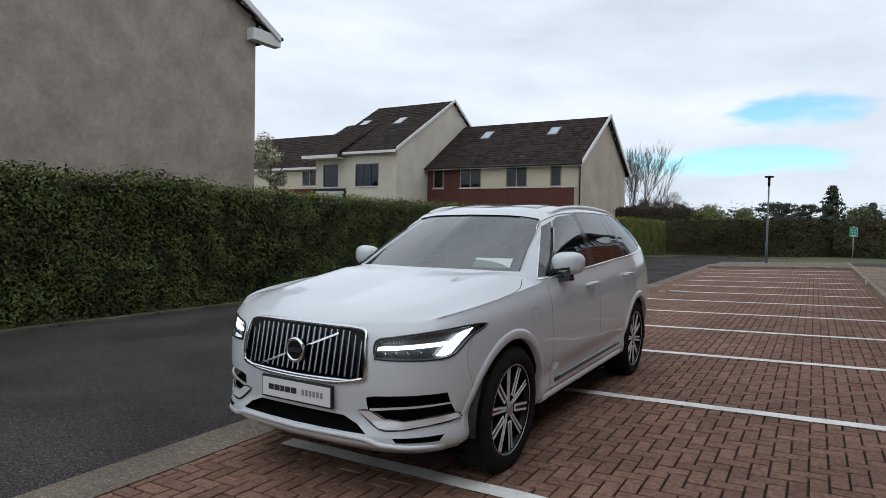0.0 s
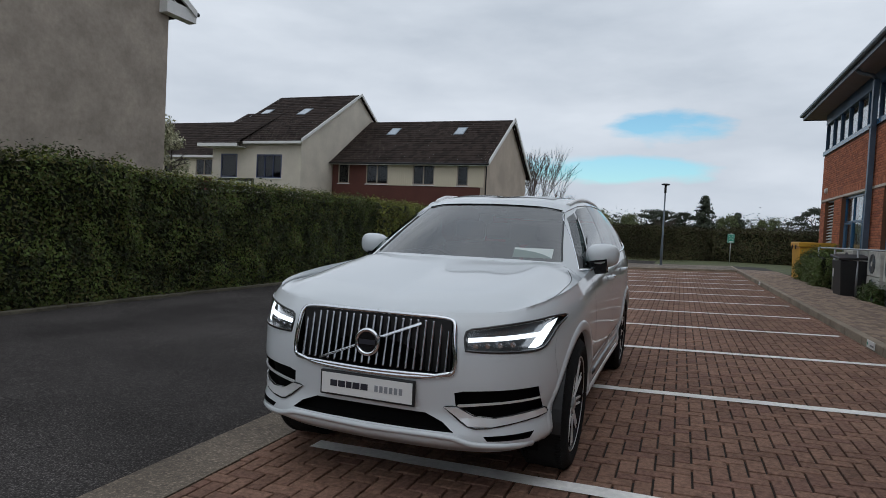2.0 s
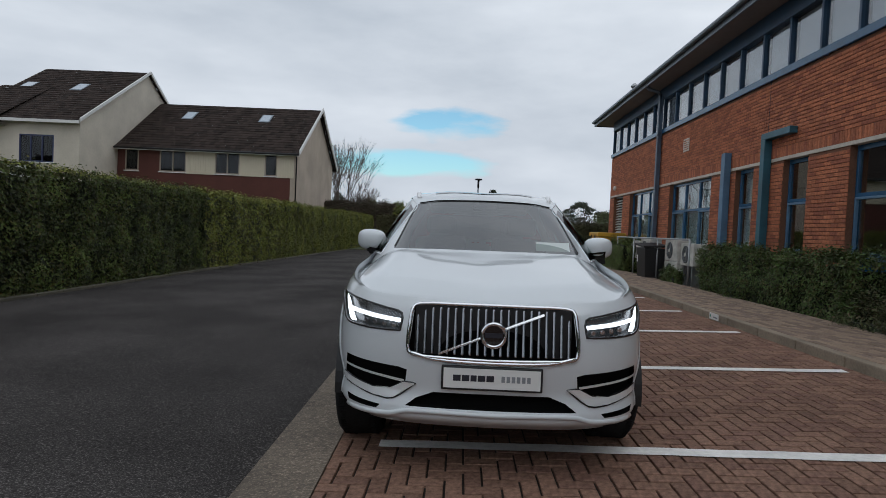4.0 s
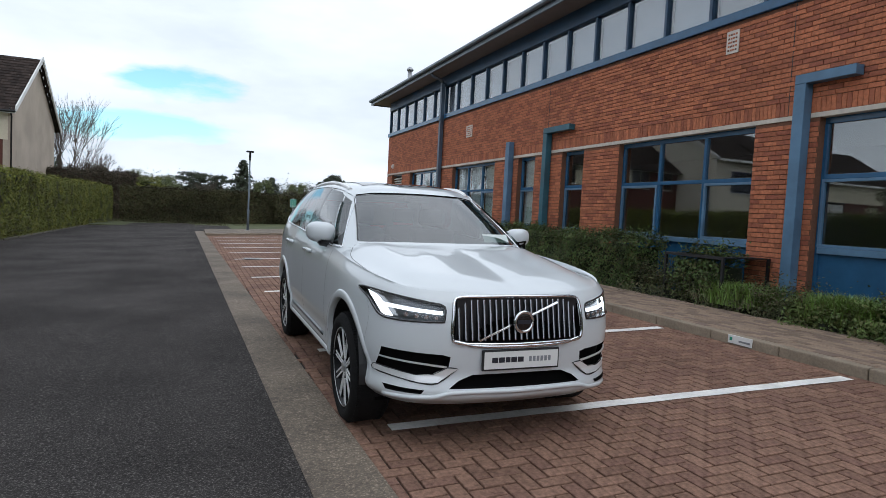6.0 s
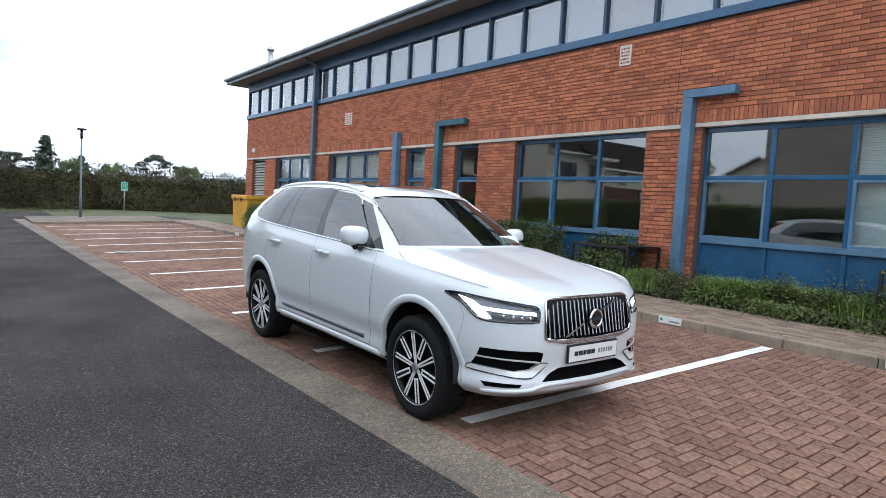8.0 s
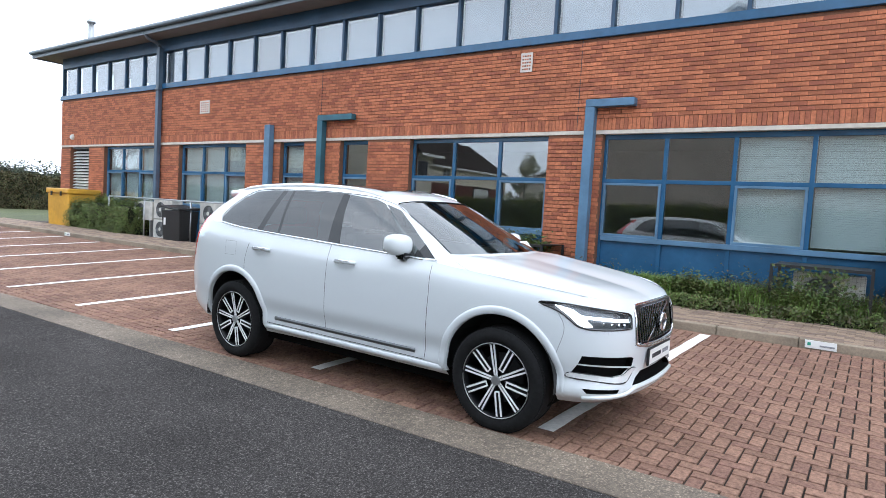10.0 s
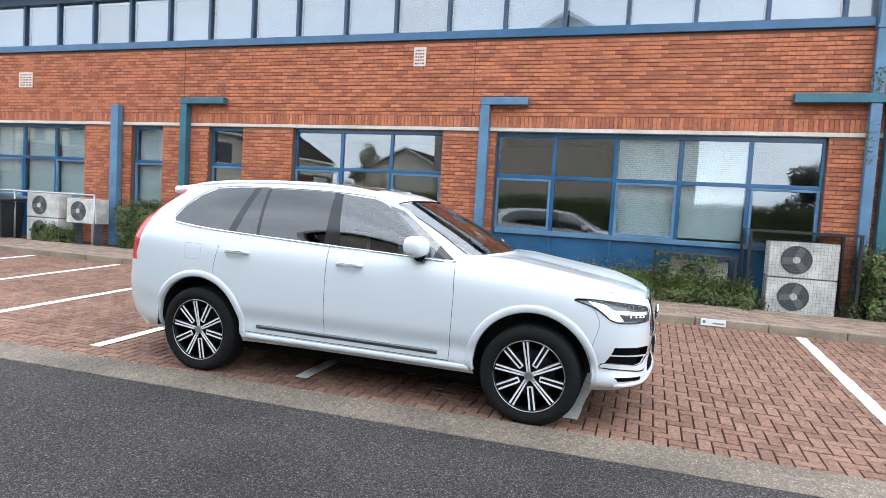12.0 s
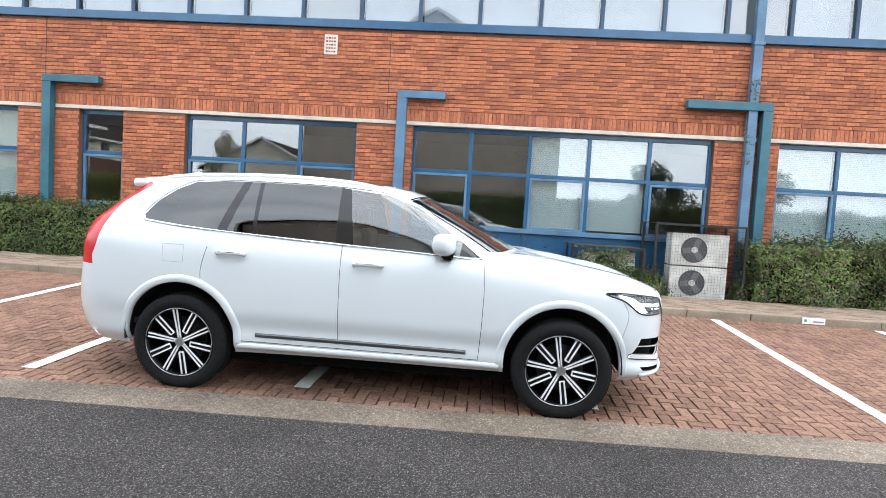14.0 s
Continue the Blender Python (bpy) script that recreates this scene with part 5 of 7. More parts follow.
# wheels
def wheel(s, wy):
    hub = new("wheel")
    hub.parent = car
    hub.location = (s * 0.80, wy, WHEEL_R - s * 0.80 * (FALL - CAR_LEAN))
    hub.rotation_euler = (0, math.atan(FALL - CAR_LEAN), 0 if s > 0 else math.pi)
    prof = [(-0.115, .285), (-0.135, .32), (-0.13, .352), (-0.105, .373), (-0.06, .378), (0, .379), (0.06, .378), (0.105, .373), (0.13, .352), (0.138, .32), (0.128, .29), (0.118, .276)]
    seg = 56
    verts, faces = [], []
    for k in range(seg):
        t = 2 * math.pi * k / seg
        for x_, r_ in prof:
            verts.append((x_, r_ * math.cos(t), r_ * math.sin(t)))
    m_ = len(prof)
    for k in range(seg):
        q = (k + 1) % seg
        for j in range(m_ - 1):
            faces.append((k * m_ + j, q * m_ + j, q * m_ + j + 1, k * m_ + j + 1))
    tyre = mesh_of("tyre", verts, faces, M_TYRE, hub, True)
    bm = bmesh.new()
    for k in range(seg * 2):  # shoulder tread blocks
        t = 2 * math.pi * k / (seg * 2)
        for xo in (-0.105, 0.075):
            vs_ = add_box(bm, xo, xo + 0.03, -0.007, 0.007, 0.372, 0.380)
            bmesh.ops.rotate(bm, verts=vs_, cent=(0, 0, 0), matrix=Matrix.Rotation(t, 3, "X"))
    tagged(part("tread", bm, M_TYRE, hub), kind="stuff")
    prof = [(0.118, .277), (0.124, .272), (0.118, .262), (0.06, .255), (-0.05, .25)]
    verts, faces = [], []
    for k in range(seg):
        t = 2 * math.pi * k / seg
        for x_, r_ in prof:
            verts.append((x_, r_ * math.cos(t), r_ * math.sin(t)))
    m_ = len(prof)
    for k in range(seg):
        q = (k + 1) % seg
        for j in range(m_ - 1):
            faces.append((k * m_ + j, q * m_ + j, q * m_ + j + 1, k * m_ + j + 1))
    mesh_of("rim", verts, faces, M_RIMBLACK, hub, True)
    tube("rim_edge", [(0.121, .270 * math.cos(t), .270 * math.sin(t)) for t in np.linspace(0, 2 * math.pi, 48, endpoint=False)], 0.004, M_SATIN, hub, 6, "", True)
    disc("brake_disc", (0.0, 0, 0), 0.18, 0.03, M_DISC, hub, "X")
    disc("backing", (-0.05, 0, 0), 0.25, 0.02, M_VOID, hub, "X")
    disc("hub_cap", (0.108, 0, 0), 0.036, 0.02, M_SATIN, hub, "X", 20, 0.005)
    for k in range(10):  # long spokes to the hub, and shorter loops between them
        t = 2 * math.pi * (k + 0.25) / 10
        loop_ = k % 2 == 1
        z_in = 0.085 if loop_ else 0.028
        wide = (lambda f: 0.0155 + 0.003 * f) if loop_ else (lambda f: 0.0085 + 0.0065 * f)
        bm = bmesh.new()
        add_box(bm, 0.06, 0.098, -1, 1, z_in, 0.266, 0.0)
        for v in bm.verts:
            f_ = (v.co.z - 0.03) / 0.235
            v.co.y *= wide(f_) + 0.009
            v.co.x += 0.006 + 0.010 * f_ - 0.03 * (f_ - 0.5) ** 2
        bmesh.ops.rotate(bm, verts=bm.verts, cent=(0, 0, 0), matrix=Matrix.Rotation(t, 3, "X"))
        part("spoke", bm, M_RIMBLACK, hub)
        for e in (-1, 1):
            bm = bmesh.new()
            add_box(bm, 0.094, 0.102, -0.0068, 0.0068, z_in, 0.268, 0.002)
            for v in bm.verts:
                f_ = (v.co.z - 0.03) / 0.235
                v.co.y += e * wide(f_)
                v.co.x += 0.007 + 0.010 * f_ - 0.03 * (f_ - 0.5) ** 2
            bmesh.ops.rotate(bm, verts=bm.verts, cent=(0, 0, 0), matrix=Matrix.Rotation(t, 3, "X"))
            part("spoke_face", bm, M_RIM, hub, "diamond cut silver spoke edge")
        if loop_:
            bm = bmesh.new()
            add_box(bm, 0.100, 0.108, -0.021, 0.021, 0.080, 0.090, 0.003)
            bmesh.ops.rotate(bm, verts=bm.verts, cent=(0, 0, 0), matrix=Matrix.Rotation(t, 3, "X"))
            part("spoke_face", bm, M_RIM, hub, "diamond cut silver spoke edge")
    for k in range(5):
        t = 2 * math.pi * (k + 0.5) / 5
        disc("wheel_bolt", (0.095, 0.055 * math.cos(t), 0.055 * math.sin(t)), 0.009, 0.015, M_STEEL, hub, "X", 8, 0.002)


for s in (1, -1):
    for wy in (WHEEL_Y, -WHEEL_Y):
        wheel(s, wy)
shell.free()
# ---- hedges and shrubs ----
def leaf_cards(points, normals, size, r_):
    """Small bent leaves, one island each, turned mostly outwards."""
    verts, faces = [], []
    for p, n in zip(points, normals):
        d = Vector((r_.gauss(0, .55), r_.gauss(0, .55), r_.gauss(0, .55) + 0.25)) + n
        d.normalize()
        a = d.cross(Vector((r_.uniform(-1, 1), r_.uniform(-1, 1), r_.uniform(-1, 1)))).normalized()
        b = d.cross(a)
        s = size * r_.uniform(0.6, 1.35)
        i = len(verts)
        verts += [p - a * s, p + b * s * 0.52 + d * s * 0.15, p + a * s, p - b * s * 0.52 + d * s * 0.15]
        faces += [(i, i + 1, i + 2), (i, i + 2, i + 3)]
    return verts, faces


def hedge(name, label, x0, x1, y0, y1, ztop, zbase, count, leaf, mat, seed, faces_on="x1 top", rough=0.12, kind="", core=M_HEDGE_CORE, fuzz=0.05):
    """A clipped hedge: an uneven dark core set with thousands of leaves on the sides that are seen."""
    r_ = random.Random(seed)
    t = thing(name, label, "hedge", kind=kind)
    lx, ly, lz = x1 - x0, y1 - y0, ztop - zbase

    def bulge(p):
        return rough * (noise.noise(Vector((p.x * 0.9, p.y * 0.9, p.z * 0.9)) + Vector((seed, 0, 0))) + 0.6 * noise.noise(p * 2.7))

    bm = bmesh.new()
    add_box(bm, x0 + 0.1, x1 - 0.1, y0 + 0.1, y1 - 0.1, zbase, ztop - 0.1)
    n_ = max(4, int(max(lx, ly) / 0.5))
    ax = 1 if ly > lx else 0
    for k in range(1, n_):
        co, no = [0, 0, 0], [0, 0, 0]
        co[ax], no[ax] = (y0 if ax else x0) + max(lx, ly) * k / n_, 1
        bmesh.ops.bisect_plane(bm, geom=list(bm.verts) + list(bm.edges) + list(bm.faces), plane_co=co, plane_no=no)
    for k in range(1, 5):
        bmesh.ops.bisect_plane(bm, geom=list(bm.verts) + list(bm.edges) + list(bm.faces), plane_co=(0, 0, zbase + lz * k / 5), plane_no=(0, 0, 1))
    cx, cy = (x0 + x1) / 2, (y0 + y1) / 2
    for v in bm.verts:
        d = Vector((v.co.x - cx if ax else 0, 0 if ax else v.co.y - cy, 0))
        d = d.normalized() if d.length else d
        v.co += d * bulge(v.co) + Vector((0, 0, bulge(v.co) if v.co.z > zbase + 0.2 else 0))
    # the core's dark colour carries the shade inside the hedge
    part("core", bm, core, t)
    areas = []
    for f in faces_on.split():
        areas.append((f, {"x0": ly * lz, "x1": ly * lz, "y0": lx * lz, "y1": lx * lz, "top": lx * ly}[f]))
    tot = sum(a for _, a in areas)
    P, N = [], []
    for f, a in areas:
        for _ in range(int(count * a / tot)):
            u, w = r_.random(), r_.random()
            if f in ("x0", "x1"):
                p = Vector((x0 if f == "x0" else x1, y0 + u * ly, zbase + w * lz))
                n = Vector((-1 if f == "x0" else 1, 0, 0.2))
            elif f in ("y0", "y1"):
                p = Vector((x0 + u * lx, y0 if f == "y0" else y1, zbase + w * lz))
                n = Vector((0, -1 if f == "y0" else 1, 0.2))
            else:
                p = Vector((x0 + u * lx, y0 + w * ly, ztop))
                n = Vector((0, 0, 1))
            p += n * (bulge(p) + r_.gauss(0, fuzz) - 0.02)
            if f == "top":
                p.z += abs(r_.gauss(0, fuzz * 1.2))
            P.append(p)
            N.append(n)
    vs_, fs_ = leaf_cards(P, N, leaf, r_)
    ob = mesh_of("foliage", vs_, fs_, mat, t)
    tagged(ob, kind="stuff")
    return t


hedge("hedge", "long clipped dark green hedge along the road", -16.1, -14.95, -14, 9.5, 2.2, gz(-15), 92000, 0.036, M_LEAF, 3, "x1 x1 top", 0.17, fuzz=0.055)
hedge("hedge", "clipped green hedge carrying on along the road", -16.1, -14.95, 9.4, 20, 2.1, gz(-15), 44000, 0.036, M_LEAF, 4, "x1 x1 top", 0.16, fuzz=0.055)
far_run = hedge("hedge", "clipped yellow-green hedge towards the road end", -16.1, -14.95, 19.9, 53, 2.12, gz(-15), 62000, 0.046, M_LEAF_Y, 5, "x1 top y1", 0.15)
for ob in far_run.children:
    for v in ob.data.vertices:
        v.co.x += west_in(v.co.y)
hedge("hedge", "olive clipped boundary hedge beyond the cross road", -13.0, -2.9, 46.5, 47.8, 2.1, -0.2, 20000, 0.07, M_IVY, 8, "y0 top", 0.15)
hedge("hedge", "olive-brown ivy hedge over the boundary wall", -2.9, 14, 46.3, 47.8, 2.1, -0.1, 22000, 0.075, M_IVY, 9, "y0 top x0", 0.25)
tagged(box("boundary_wall", -3.0, 14, 47.0, 47.3, -0.2, 2.1, M_BROWN), "brown weathered boundary wall behind the verge", "wall", kind="structure")

r6 = random.Random(16)
P6 = []
for _ in range(9000):
    y_ = r6.uniform(-1.0, 20.0)
    if r6.random() < 0.35 + 0.65 * max(0.0, noise.noise(Vector((0.0, y_ * 0.8, 3.0))) + 0.25):
        P6.append(Vector((r6.uniform(-15.35, -14.9), y_, 2.12 + abs(r6.gauss(0, 0.07)) + 0.10 * noise.noise(Vector((2.0, y_ * 0.9, 0.0))))))
a_, b_ = leaf_cards(P6, [Vector((0.4, 0, 1))] * len(P6), 0.03, r6)
tagged(mesh_of("hedge_shoots", a_, b_, M_LEAF_Y), "fresh yellow-green shoots along the top of the hedge", "hedge", kind="stuff")

M_LEAF_LIGHT = material("light_shrub_leaf", (0.105, 0.150, 0.040), 0.6, random_by="island", rand=0.5, tint=(0.17, 0.17, 0.06), stain=0.4, stain_scale=2.0, spec=0.3)
M_LEAF_TWIG = material("twiggy_shrub_leaf", (0.085, 0.130, 0.034), 0.6, random_by="island", rand=0.55, tint=(0.170, 0.125, 0.080), stain=0.6, stain_scale=1.5, spec=0.3)
M_BEECH = material("brown_beech_leaf", (0.060, 0.042, 0.026), 0.7, random_by="island", rand=0.5, tint=(0.045, 0.050, 0.022))
M_IVY_BED = material("bed_ivy_leaf", (0.075, 0.088, 0.034), 0.6, random_by="island", rand=0.55, tint=(0.13, 0.10, 0.055), stain=0.45, stain_scale=2.0, spec=0.3)
# shrubs in the bed before the office
hedge("shrub", "bushy evergreen shrub beside the blue panels", -1.0, -0.12, 9.0, 14.6, 1.1, 0.1, 31000, 0.026, M_LEAF_B, 21, "x0 top y0 y1", 0.22)
hedge("shrub", "clipped evergreen shrub before the office window", -1.05, -0.15, -6.5, 0.15, 1.17, 0.1, 46000, 0.028, M_LEAF_TWIG, 22, "x0 top y1", 0.3, fuzz=0.075)
hedge("shrub", "low spreading shrub in the planting bed", -1.12, -0.3, 20.6, 24.6, 1.0, 0.1, 22000, 0.03, M_LEAF_LIGHT, 23, "x0 top y0", 0.28, fuzz=0.07)
hedge("shrub", "small round shrub before the outdoor units", -1.05, -0.88, 15.9, 17.05, 0.5, 0.1, 5500, 0.028, M_LEAF_B, 24, "x0 top y0 y1", 0.2)
hedge("shrub", "low mixed evergreen planting with grass tufts", -1.06, -0.35, 1.7, 8.9, 0.36, 0.1, 28000, 0.022, M_IVY_BED, 25, "x0 top top y0", 0.25, fuzz=0.09)

hedge("shrub", "low leafy green shrub in front of the grass tufts", -1.12, -0.85, 1.75, 5.7, 0.40, 0.1, 15000, 0.026, M_LEAF_LIGHT, 29, "x0 top top y0", 0.3, fuzz=0.07)


def grass_tufts(name, label, spots, h, mat, seed, per=26):
    r_ = random.Random(seed)
    verts, faces = [], []
    for x, y, z in spots:
        for _ in range(per):
            a = r_.uniform(0, 2 * math.pi)
            l_ = h * r_.uniform(0.5, 1.2)
            bx, by = x + r_.gauss(0, .07), y + r_.gauss(0, .1)
            lean = r_.uniform(0.1, 0.7) * l_
            w = 0.006
            i = len(verts)
            dx, dy = math.cos(a), math.sin(a)
            verts += [(bx - dy * w, by + dx * w, z), (bx + dy * w, by - dx * w, z),
                      (bx + dx * lean * .45 + dy * w, by + dy * lean * .45 - dx * w, z + l_ * .65), (bx + dx * lean * .45 - dy * w, by + dy * lean * .45 + dx * w, z + l_ * .65),
                      (bx + dx * lean, by + dy * lean, z + l_ * .92)]
            faces += [(i, i + 1, i + 2, i + 3), (i + 3, i + 2, i + 4)]
    ob = mesh_of(name, verts, faces, mat)
    return tagged(ob, label, "grass", kind="stuff")


M_BLADE = material("grass_blade", (0.14, 0.235, 0.045), 0.5, random_by="island", rand=0.4, tint=(0.18, 0.21, 0.07))
M_WEED = material("dry_weed", (0.075, 0.085, 0.032), 0.7, random_by="island", rand=0.4, tint=(0.11, 0.085, 0.045))
r2 = random.Random(4)
grass_tufts("grass_tufts", "bright green grass tufts in the planting bed", [(x_, y_, 0.26) for x_, y_ in [(r2.uniform(-1.0, -0.4), r2.uniform(1.8, 7.6)) for _ in range(620)] if noise.noise(Vector((x_, y_ * 1.1, 5.0))) > -0.02], 0.33, M_BLADE, 31, 30)
grass_tufts("grass_tufts", "thick bright green grass before the blue panels", [(r2.uniform(-0.9, -0.45), r2.uniform(1.85, 5.6), 0.22) for _ in range(240)], 0.40, M_BLADE, 34, 30)
grass_tufts("weeds", "patchy weeds and grass under the long hedge", [(r2.uniform(-15.35, -14.85), r2.uniform(-4, 45), gz(-15) + 0.04) for _ in range(260)], 0.10, M_WEED, 32, 14)
grass_tufts("verge_grass", "short mown grass on the far verge", [(r2.uniform(-14.5, 10), r2.uniform(42.7, 46.4), gz(-8)) for _ in range(300)], 0.12, M_WEED, 33, 16)

# ---- outdoor air units, bins, cabinet ----
def grille_wire(t, x, y0, y1, z0, z1, step=0.05):
    bm = bmesh.new()
    y = y0
    while y <= y1:
        add_box(bm, x - 0.001, x + 0.001, y - 0.0009, y + 0.0009, z0, z1)
        y += step
    z = z0
    while z <= z1:
        add_box(bm, x - 0.003, x - 0.001, y0, y1, z - 0.0009, z + 0.0009)
        z += step
    return tagged(part("wire_guard", bm, M_BLACK, t), kind="stuff")


M_FANWELL = material("fan_well_grey", (0.075, 0.075, 0.072), 0.7, var=0.2, scale=20)
M_FANBLADE = material("fan_blade_grey", (0.16, 0.16, 0.155), 0.6)


def air_unit(y0, y1, z0, fans, label, x0=-0.85, x1=-0.5):
    """An outdoor air unit: casing, round fan wells with hub and guard rings, feet."""
    h = 0.58
    t = thing("air_unit", label, "air conditioner", "outdoor units")
    for k in range(fans):
        zb = z0 + k * h
        body = box("casing", x0, x1, y0, y1, zb + 0.01, zb + h - 0.005, M_AC, t, 0.012)
        yc, zc = y0 + (y1 - y0) * 0.60, zb + h / 2
        disc("fan_well", (x0 - 0.002, yc, zc), 0.225, 0.012, M_FANWELL, t, "X", 28, 0.003)
        for r_ in (0.06, 0.10, 0.14, 0.18, 0.22):
            tube("guard_ring", [(x0 - 0.014, yc + r_ * math.cos(a), zc + r_ * math.sin(a)) for a in np.linspace(0, 2 * math.pi, 24, endpoint=False)], 0.003, M_FASCIA, t, 5, "", True)
        for a in range(3):
            bm = bmesh.new()
            add_box(bm, x0 - 0.011, x0 - 0.008, -0.05, 0.05, 0.05, 0.20, 0.0)
            bmesh.ops.rotate(bm, verts=bm.verts, cent=(0, 0, 0), matrix=Matrix.Rotation(a * 2.094 + 0.4, 3, "X"))
            bmesh.ops.translate(bm, verts=bm.verts, vec=(0, yc, zc))
            part("blade", bm, M_FANBLADE, t)
        disc("fan_hub", (x0 - 0.016, yc, zc), 0.055, 0.014, M_AC, t, "X", 20, 0.003)
        for q in range(5):
            box("louvre", x0 - 0.004, x0 + 0.002, y0 + 0.04, y0 + 0.17, zb + 0.12 + q * 0.07, zb + 0.14 + q * 0.07, M_AC, t)
    for yy in (y0 + 0.12, y1 - 0.16):
        box("foot", x0 + 0.03, x1 - 0.03, yy, yy + 0.05, 0.07, z0 + 0.012, M_STEEL, t)
    return t


air_unit(0.52, 1.50, 0.14, 2, "cream double-fan outdoor air unit in a cage")
air_unit(2.05, 2.95, 0.30, 1, "cream outdoor air unit half hidden by leaves", -0.62, -0.3)
air_unit(15.35, 16.25, 0.65, 1, "cream single-fan outdoor air unit on a rail")
air_unit(16.5, 17.5, 0.14, 2, "cream double-fan outdoor air unit by the wall")
air_unit(18.9, 19.85, 0.14, 2, "cream double-fan outdoor air unit behind a bin")
air_unit(19.95, 21.0, 0.65, 1, "cream single-fan outdoor air unit behind shrubs")


def cage(y0, y1, z1, label):
    """A dark mesh-panel cage round outdoor units."""
    t = thing("equipment_cage", label, "cage")
    for yy in (y0, y1):
        for xx in (-0.98, -0.06):
            box("post", xx, xx + 0.04, yy - 0.02, yy + 0.02, 0.08, z1, M_BLACK, t)
    box("top_rail", -0.98, -0.94, y0 + 0.02, y1 - 0.02, z1 - 0.04, z1, M_BLACK, t)
    box("lid", -0.94, -0.02, y0 + 0.02, y1 - 0.02, z1 - 0.02, z1, M_BLACK, t)
    grille_wire(t, -0.96, y0 + 0.03, y1 - 0.03, 0.12, z1 - 0.05)
    return t


cage(0.28, 1.80, 1.46, "black steel mesh cage round an air unit")
cage(1.98, 3.2, 0.98, "low black steel mesh cage below the window")
cage(6.9, 8.1, 0.95, "low black mesh cage against the blue panels")
hedge("shrub", "leafy dark shrub grown into the low cage", -0.86, -0.3, 6.98, 8.02, 0.86, 0.1, 4200, 0.03, M_LEAF_B, 26, "x0 top", 0.12, fuzz=0.07)
rail = thing("guard_rail", "galvanised steel guard rail before the air units", "rail")
for y in (15.25, 17.7, 20.1, 22.2):
    tube("post", [(-1.0, y, 0.08), (-1.0, y, 1.32)], 0.024, M_STEEL, rail)
tube("top_bar", [(-1.0, 15.25, 1.32), (-1.0, 22.2, 1.32)], 0.024, M_STEEL, rail)

bin_ = thing("wheelie_bin", "dark grey lidded wheelie bin by the air units", "bin")
bm = bmesh.new()
add_box(bm, -1.35, -0.75, 17.68, 18.58, 0.12, 1.04, 0.02)
for v in bm.verts:
    f_ = (1.0 - v.co.z) / 0.9
    v.co.x += (v.co.x + 1.05) * -0.18 * f_
    v.co.y += (v.co.y - 18.13) * -0.12 * f_
part("tub", bm, M_BLACK, bin_)
bm = bmesh.new()
add_box(bm, -1.4, -0.7, 17.64, 18.62, 1.04, 1.10, 0.02)
for v in bm.verts:
    v.co.z += 0.05 * (v.co.x + 1.4) + 0.07 * (v.co.y - 17.64)
part("lid", bm, M_BLACK, bin_)
box("label_patch", -1.352, -1.345, 18.35, 18.45, 0.62, 0.82, M_PLATE, bin_)
for y in (17.85, 18.42):
    disc("wheel", (-1.25, y, 0.125), 0.06, 0.05, M_TYRE, bin_, "Y", 14)

cab = thing("grit_bin", "scuffed yellow plastic grit bin by the vent", "bin")
bm = bmesh.new()
add_box(bm, -1.12, -0.10, 24.7, 26.3, 0.10, 1.30, 0.03)
for v in bm.verts:
    f_ = (1.30 - v.co.z)
    v.co.x += (v.co.x + 0.55) * -0.06 * f_
part("tub", bm, M_YELLOW, cab)
bm = bmesh.new()
add_box(bm, -1.17, -0.05, 24.65, 26.35, 1.30, 1.48, 0.04)
part("lid", bm, M_YELLOW, cab)
box("hinge", -1.195, -1.17, 25.1, 25.2, 1.22, 1.37, M_BLACK, cab)
box("hinge", -1.195, -1.17, 25.8, 25.9, 1.22, 1.37, M_BLACK, cab)

# small white tags leaning on the kerb, with plain bars
M_GREEN = material("sign_green", (0.03, 0.30, 0.20), 0.5)
for y in (-0.07, 2.41, 4.95, 9.5, 21.2):
    tag = thing("kerb_tag", "small white bay marker tag fixed to the kerb", "tag", "bay tags")
    box("board", BAY_E - 0.016, BAY_E - 0.003, y - 0.16, y + 0.16, gz(BAY_E) + 0.012, gz(BAY_E) + 0.105, M_PLATE, tag, 0.002)
    box("mark", BAY_E - 0.019, BAY_E - 0.0165, y + 0.10, y + 0.135, gz(BAY_E) + 0.045, gz(BAY_E) + 0.08, M_GREEN, tag)
    box("mark", BAY_E - 0.019, BAY_E - 0.0165, y - 0.14, y + 0.01, gz(BAY_E) + 0.04, gz(BAY_E) + 0.06, M_INK_GREY, tag)

# wall vents and plaques
M_PALE = material("pale_vent", (0.66, 0.60, 0.54), 0.8, var=0.1)
for nm, y0, y1, z0, z1, lab in (("vent_plate", 18.46, 18.93, 3.95, 4.33, "pale square vent plate on the brick wall"), ("vent_plate", 7.83, 8.09, 4.31, 4.69, "pale broken vent plate on the brick wall")):
    t = thing(nm, lab, "vent", "wall vents")
    box("frame", -0.018, -0.001, y0, y1, z0, z1, M_PALE, t, 0.004)
    n_ = 5
    for k in range(n_):
        for q in range(4):
            yy = y0 + 0.03 + (y1 - y0 - 0.06) * (q + 0.15) / 4
            zz = z0 + 0.03 + (z1 - z0 - 0.06) * (k + 0.2) / n_
            box("slot", -0.0215, -0.0185, yy, yy + (y1 - y0) * 0.14, zz, zz + 0.03, M_BRICK if (k + q) % 3 else M_MORTAR, t)
lampw = thing("bulkhead_lamp", "round pale bulkhead lamp on the brick wall", "lamp")
disc("base", (-0.02, 27.0, 3.42), 0.11, 0.04, M_PALE, lampw, "X", 20)
